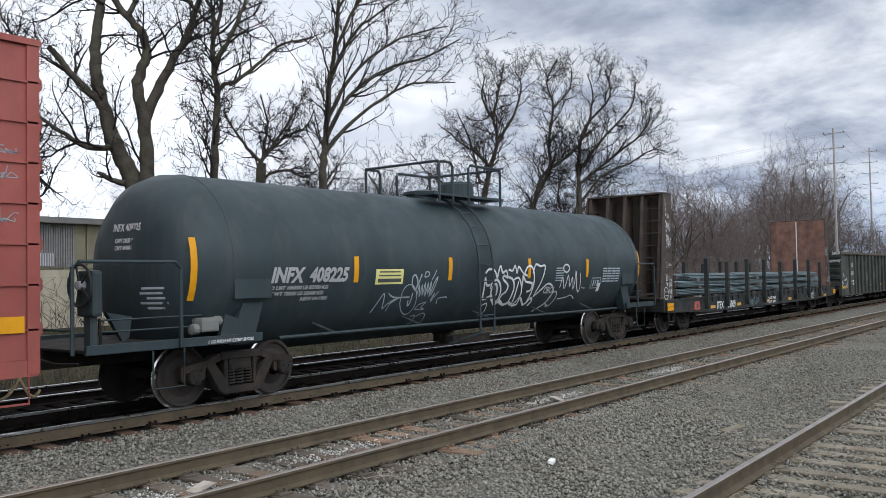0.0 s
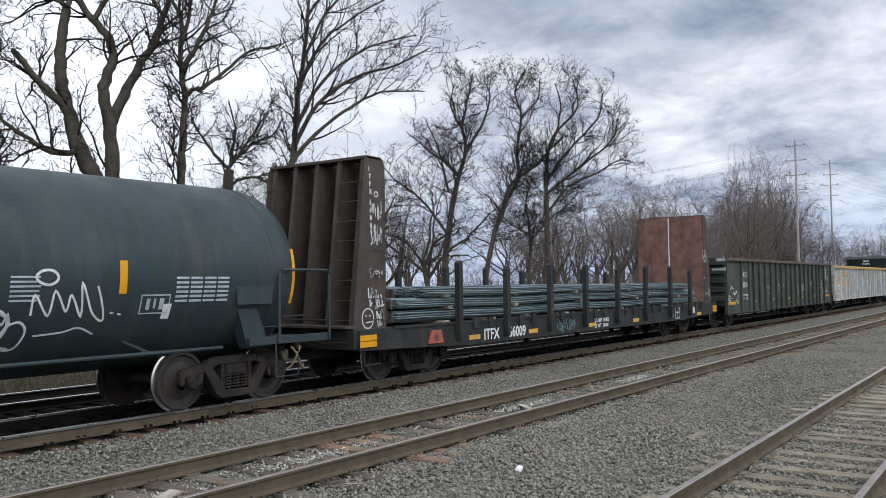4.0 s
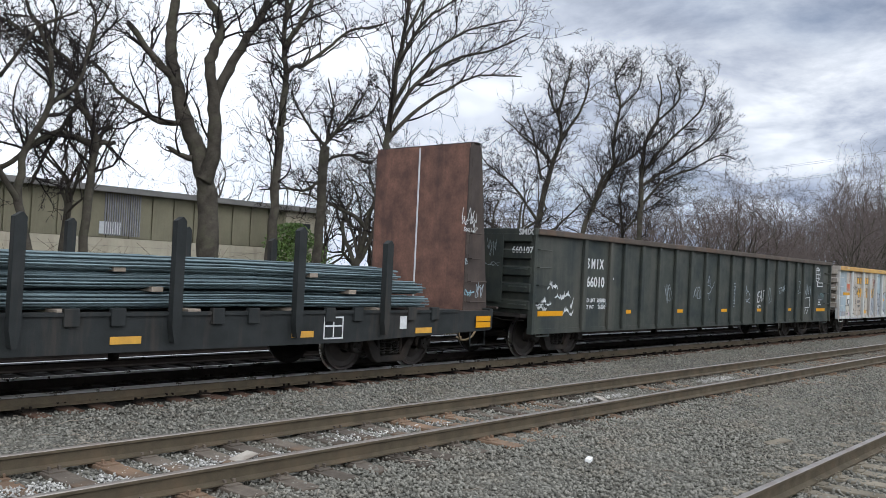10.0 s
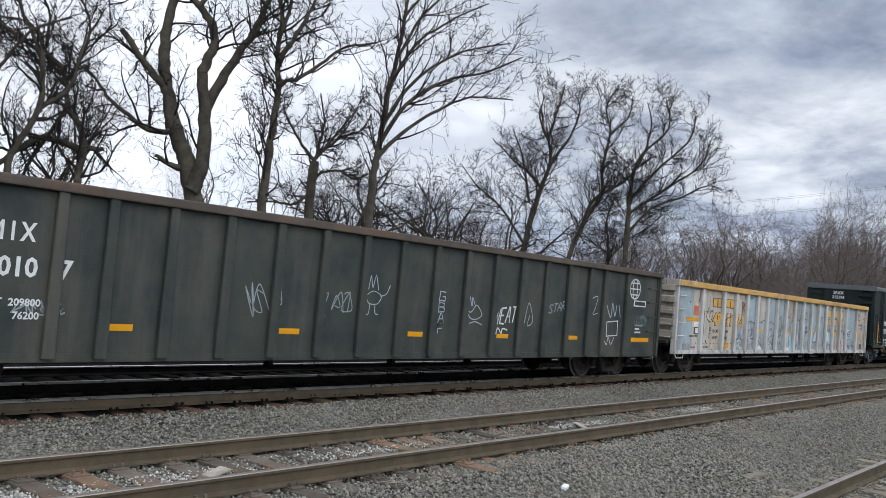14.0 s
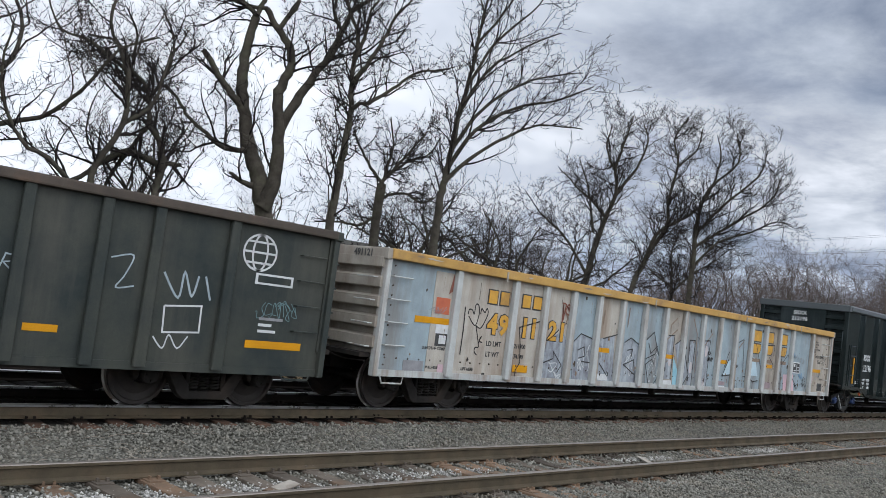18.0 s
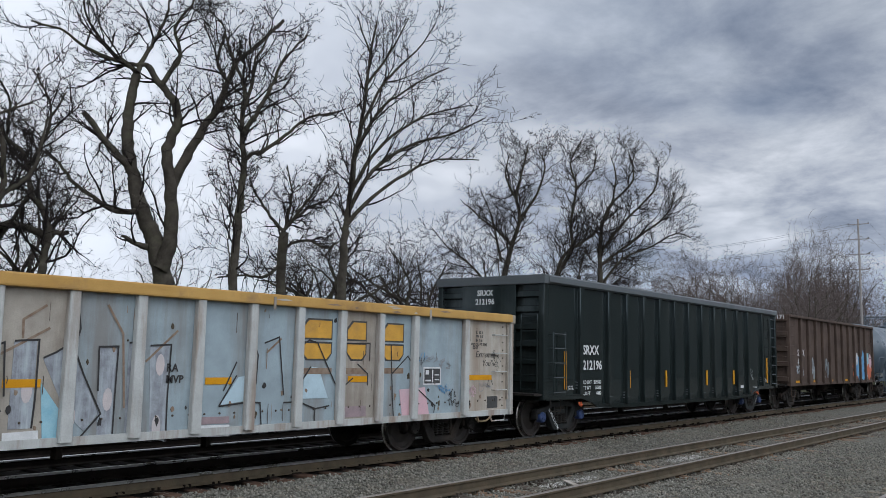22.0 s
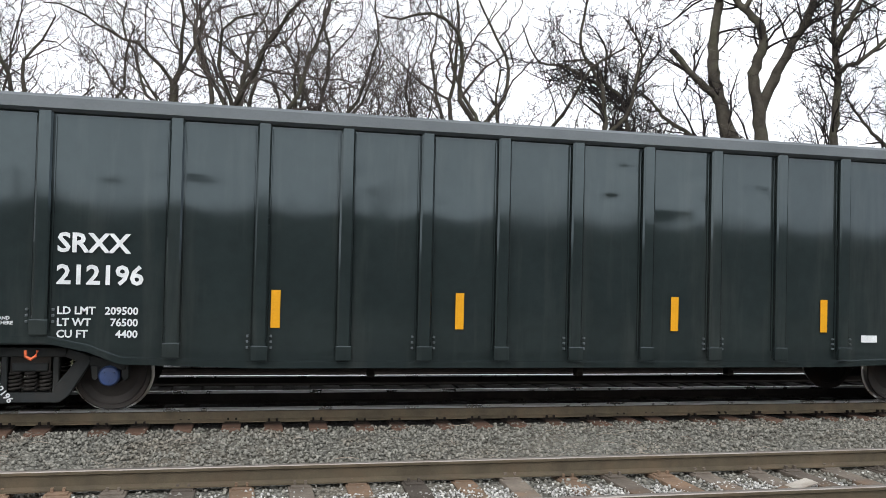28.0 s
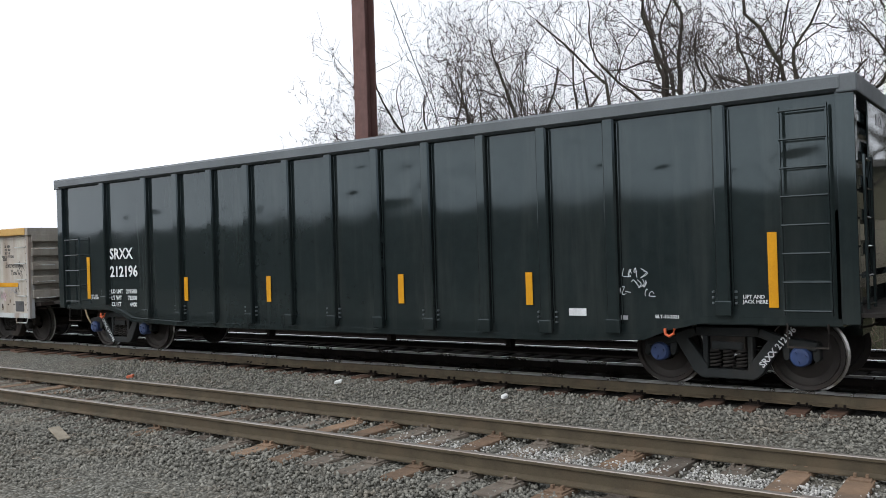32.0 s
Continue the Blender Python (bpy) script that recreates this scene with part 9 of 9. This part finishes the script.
        v = u.cross(Vector((rng.gauss(0, 1), rng.gauss(0, 1), rng.gauss(0, 1)))).normalized() * 0.045
        i = len(verts)
        verts += [tuple(c + u), tuple(c + v), tuple(c - u), tuple(c - v)]
        faces.append((i, i + 1, i + 2, i + 3))
    me = bpy.data.meshes.new("leaves")
    me.from_pydata(verts, [], faces)
    part("leaves", me, "leaf", b, "bright green leaves")


undergrowth()


# ---- warehouse behind the trees ----
def warehouse():
    w = thing("warehouse", "long low warehouse with olive metal panels over a cream block base", "building", at=(0, 33.0, 0.15))
    x0, x1 = -34.0, 26.0
    part("block_base", bx(x0, x1, 0, 9, -0.3, 2.35), "wallcream", w, "cream painted block base")
    part("metal_wall", bx(x0, x1, 0.05, 9, 2.35, 4.25), "wallolive", w)
    part("end_wall", bx(x1, x1 + 2.3, -0.1, 9, -0.3, 4.2), "wallcream", w, "cream end wall")
    part("end_window", bx(x1 + 0.8, x1 + 1.5, -0.13, -0.08, 3.35, 3.62), "glass", w, "small dark window")
    part("roof", prism([(x0 - 0.3, 4.25), (x1 + 2.5, 4.25), (x1 + 2.5, 4.40), (x0 - 0.3, 4.40)], -0.35, 9.3), "roof", w)
    part("fascia", bx(x0 - 0.3, x1 + 2.5, -0.40, -0.352, 4.18, 4.42), "roof", w, "dark roof edge")
    n = int((x1 - x0) / 1.0)
    me = mesh_of("wall_panel", bx(0.02, 0.96, -0.02, 0.045, 2.36, 4.2, bevel=0.012), "wallolive")
    for k in range(n):
        put("wall_panel", me, w, x0 + k * 1.0)
    bm = bmesh.new()
    for k in range(16):
        bx(16.9 + 0.1 * k, 16.95 + 0.1 * k, -0.06, -0.02, 2.45, 4.15, bm)
    part("louvre", bm, "paint_grey", w, "pale ribbed louvre panel")
    part("window_1", bx(16.7, 17.6, -0.05, -0.02, 2.5, 3.0), "letter", w, "pale blanked window")
    for k in range(7):
        part("block_course", bx(x0, x1, -0.012, 0.0, 0.1 + 0.32 * k, 0.115 + 0.32 * k), "csxgrey", w)


warehouse()


# ---- poles and cables ----
def sag(a, b, drop, n=14):
    a, b = Vector(a), Vector(b)
    return [tuple(a + (b - a) * k / n - Vector((0, 0, 4 * drop * (k / n) * (1 - k / n)))) for k in range(n + 1)]


def poles():
    p = thing("catenary_pole", "tall red-brown steel pole with a conduit and wires", "pole", at=(-16.4, 19.1, -0.4))
    bm = bx(-0.24, 0.24, -0.22, -0.18, 0, 13)
    bx(-0.24, 0.24, 0.18, 0.22, 0, 13, bm)
    bx(-0.02, 0.02, -0.18, 0.18, 0, 13, bm)
    part("column", bm, "polesteel", p)
    part("conduit", rod([(-0.34, -0.1, 2.0), (-0.32, -0.1, 6.4), (-0.25, -0.1, 7.4), (-0.22, -0.1, 8.6)], 0.028), "cable", p)
    part("guy_wire", rod([(0.2, 0, 11.5), (3.2, 1.2, 2.5)], 0.014, None, 5), "cable", p)
    for at, h in (((140.0, 31.7), 23.6), ((200.0, 38.2), 27.8)):
        t = thing("utility_pole", "tall wooden utility pole with several cross arms", "pole", "power line", at=(at[0], at[1], 0.0))
        part("mast", lathe([(0.2, 0), (0.13, h)], 10, None, "z"), "polewood", t)
        for k in range(4):
            z = h - 0.8 - 2.3 * k
            a = bx(-0.05, 0.05, -1.5, 1.5, z - 0.055, z + 0.055)
            part("cross_arm", a, "polewood", t)
            for yy in (-1.4, 1.4):
                part("insulator", lathe([(0.05, 0), (0.07, 0.12), (0.03, 0.24)], 8, None, "z", (0, yy, z + 0.05)), "glass", t)
    for k in range(4):
        for yy in (-1.5, 1.5):
            z = 22.9 - 2.3 * k
            wire = thing("power_line", "thin power line between far poles", "cable", "power lines")
            part("span", rod(sag((140, 31.6 + yy, z), (200, 38.4 + yy, z + 4.2), 1.2), 0.014, None, 4), "cable", wire)
            wire = thing("power_line", "thin power line between far poles", "cable", "power lines")
            part("span", rod(sag((140, 31.6 + yy, z), (150, 150 + yy, z - 2), 2.5), 0.016, None, 4), "cable", wire)
            wire = thing("power_line", "thin power line between far poles", "cable", "power lines")
            part("span", rod(sag((200, 38.4 + yy, z + 4.2), (330, 30 + yy, z + 9), 1.5), 0.014, None, 4), "cable", wire)


poles()


# ---- litter along the tracks ----
def litter():
    def flat_bit(name, label, x, y, w, d, turn, material, z=0.03, h=0.02):
        bm = bmesh.new()
        bx(-w / 2, w / 2, -d / 2, d / 2, 0, h, bm, bevel=h * 0.3)
        for v in bm.verts:
            v.co.z += 0.03 * math.sin(v.co.x * 9)
        ob = part(name, bm, material)
        ob.matrix_basis = pose(x, y, ground_z(y) + z, 4, 3, turn)
        tagged(ob, label, "litter")
    flat_bit("metal_scrap", "flat grey scrap of metal on the ballast", 12.0, 4.25, 0.42, 0.16, -20, "tie_pale")
    flat_bit("white_stone", "small white stone on the ballast", 8.68, 5.22, 0.09, 0.07, 10, "litter", 0.03, 0.05)
    flat_bit("white_tile", "pale flat piece on the middle track", 5.6, 7.62, 0.3, 0.16, 15, "csxgrey", 0.05)
    flat_bit("plank", "pale plank between the rails", 13.05, 7.63, 0.42, 0.13, 60, "csxgrey", 0.05)
    flat_bit("crushed_can", "crumpled white scrap on the ballast", -9.56, 10.23, 0.12, 0.09, 30, "litter", 0.03, 0.05)
    flat_bit("crushed_can", "crumpled white scrap on the ballast", -6.4, 10.2, 0.09, 0.07, 70, "litter", 0.03, 0.05)
    flat_bit("red_wrapper", "crumpled red wrapper on the ballast", -14.0, 9.43, 0.13, 0.08, 30, "paint_orange", 0.03, 0.06)
    flat_bit("board", "grey weathered board beside the rail", -10.3, 5.9, 0.7, 0.14, -20, "tie_pale", 0.04)
    flat_bit("paper_scrap", "pale scrap on the ballast", -6.1, 4.6, 0.3, 0.2, 20, "litter", 0.03)
    bm = rod(smooth3([(6.6, 1.95, 0), (7.3, 2.35, 0.03), (8.1, 2.5, 0.02), (8.4, 2.2, 0.03), (8.0, 1.9, 0.02)]), 0.010, None, 5)
    ob = part("cable_scrap", bm, "cable")
    ob.location.z = ground_z(2.0) + 0.1
    tagged(ob, "loose black cable lying between the rails", "cable")
    rng = random.Random(5)
    strands = []
    for k in range(420):
        x, y = rng.uniform(-14, 24), rng.choice([rng.uniform(3.4, 6.5), rng.uniform(8.6, 10.9)])
        a, l = rng.uniform(0, 6.3), rng.uniform(0.08, 0.3)
        z = ground_z(y) + 0.045
        strands.append(([np.array((x, y, z)), np.array((x + l / 2 * math.cos(a), y + l / 2 * math.sin(a), z + 0.02)), np.array((x + l * math.cos(a), y + l * math.sin(a), z))], [0.004, 0.004, 0.003], 3))
    ob = part("dead_stems", mesh_from("dead_stems", *strand_mesh(strands)), "wood")
    tagged(ob, "dry straw stems scattered on the ballast", "straw", kind="stuff")


litter()


# ---- near side: unseen plain wall, added to close the place and darken reflections ----
wall = thing("wall_south", "plain unseen wall added to darken reflections along the near side", "wall", kind="structure", at=(0, -25, 0))
part("wall_body", bx(-300, 400, -0.3, 0, -0.6, 4.9), "wallgrey", wall)
# taller unseen stretch in place of dark trees mirrored at grazing angles
part("wall_body", bx(48, 400, -0.8, -0.35, -0.6, 12.5), "wallgrey", wall)


# ---- what moves ----
def motions():
    times = sorted({float(t) for t in range(0, 33)})
    for ob, u in CARS:
        walk(ob, [(t, pose(u - train_at(t), YC, 0)) for t in times])
    steps = [k * 0.2 for k in range(161)]
    for w, x in WHEELS:
        walk(w, [(t, pose(x, 0, WHEEL_R) @ Matrix.Rotation(-train_at(t) / WHEEL_R, 4, "Y")) for t in steps])


motions()
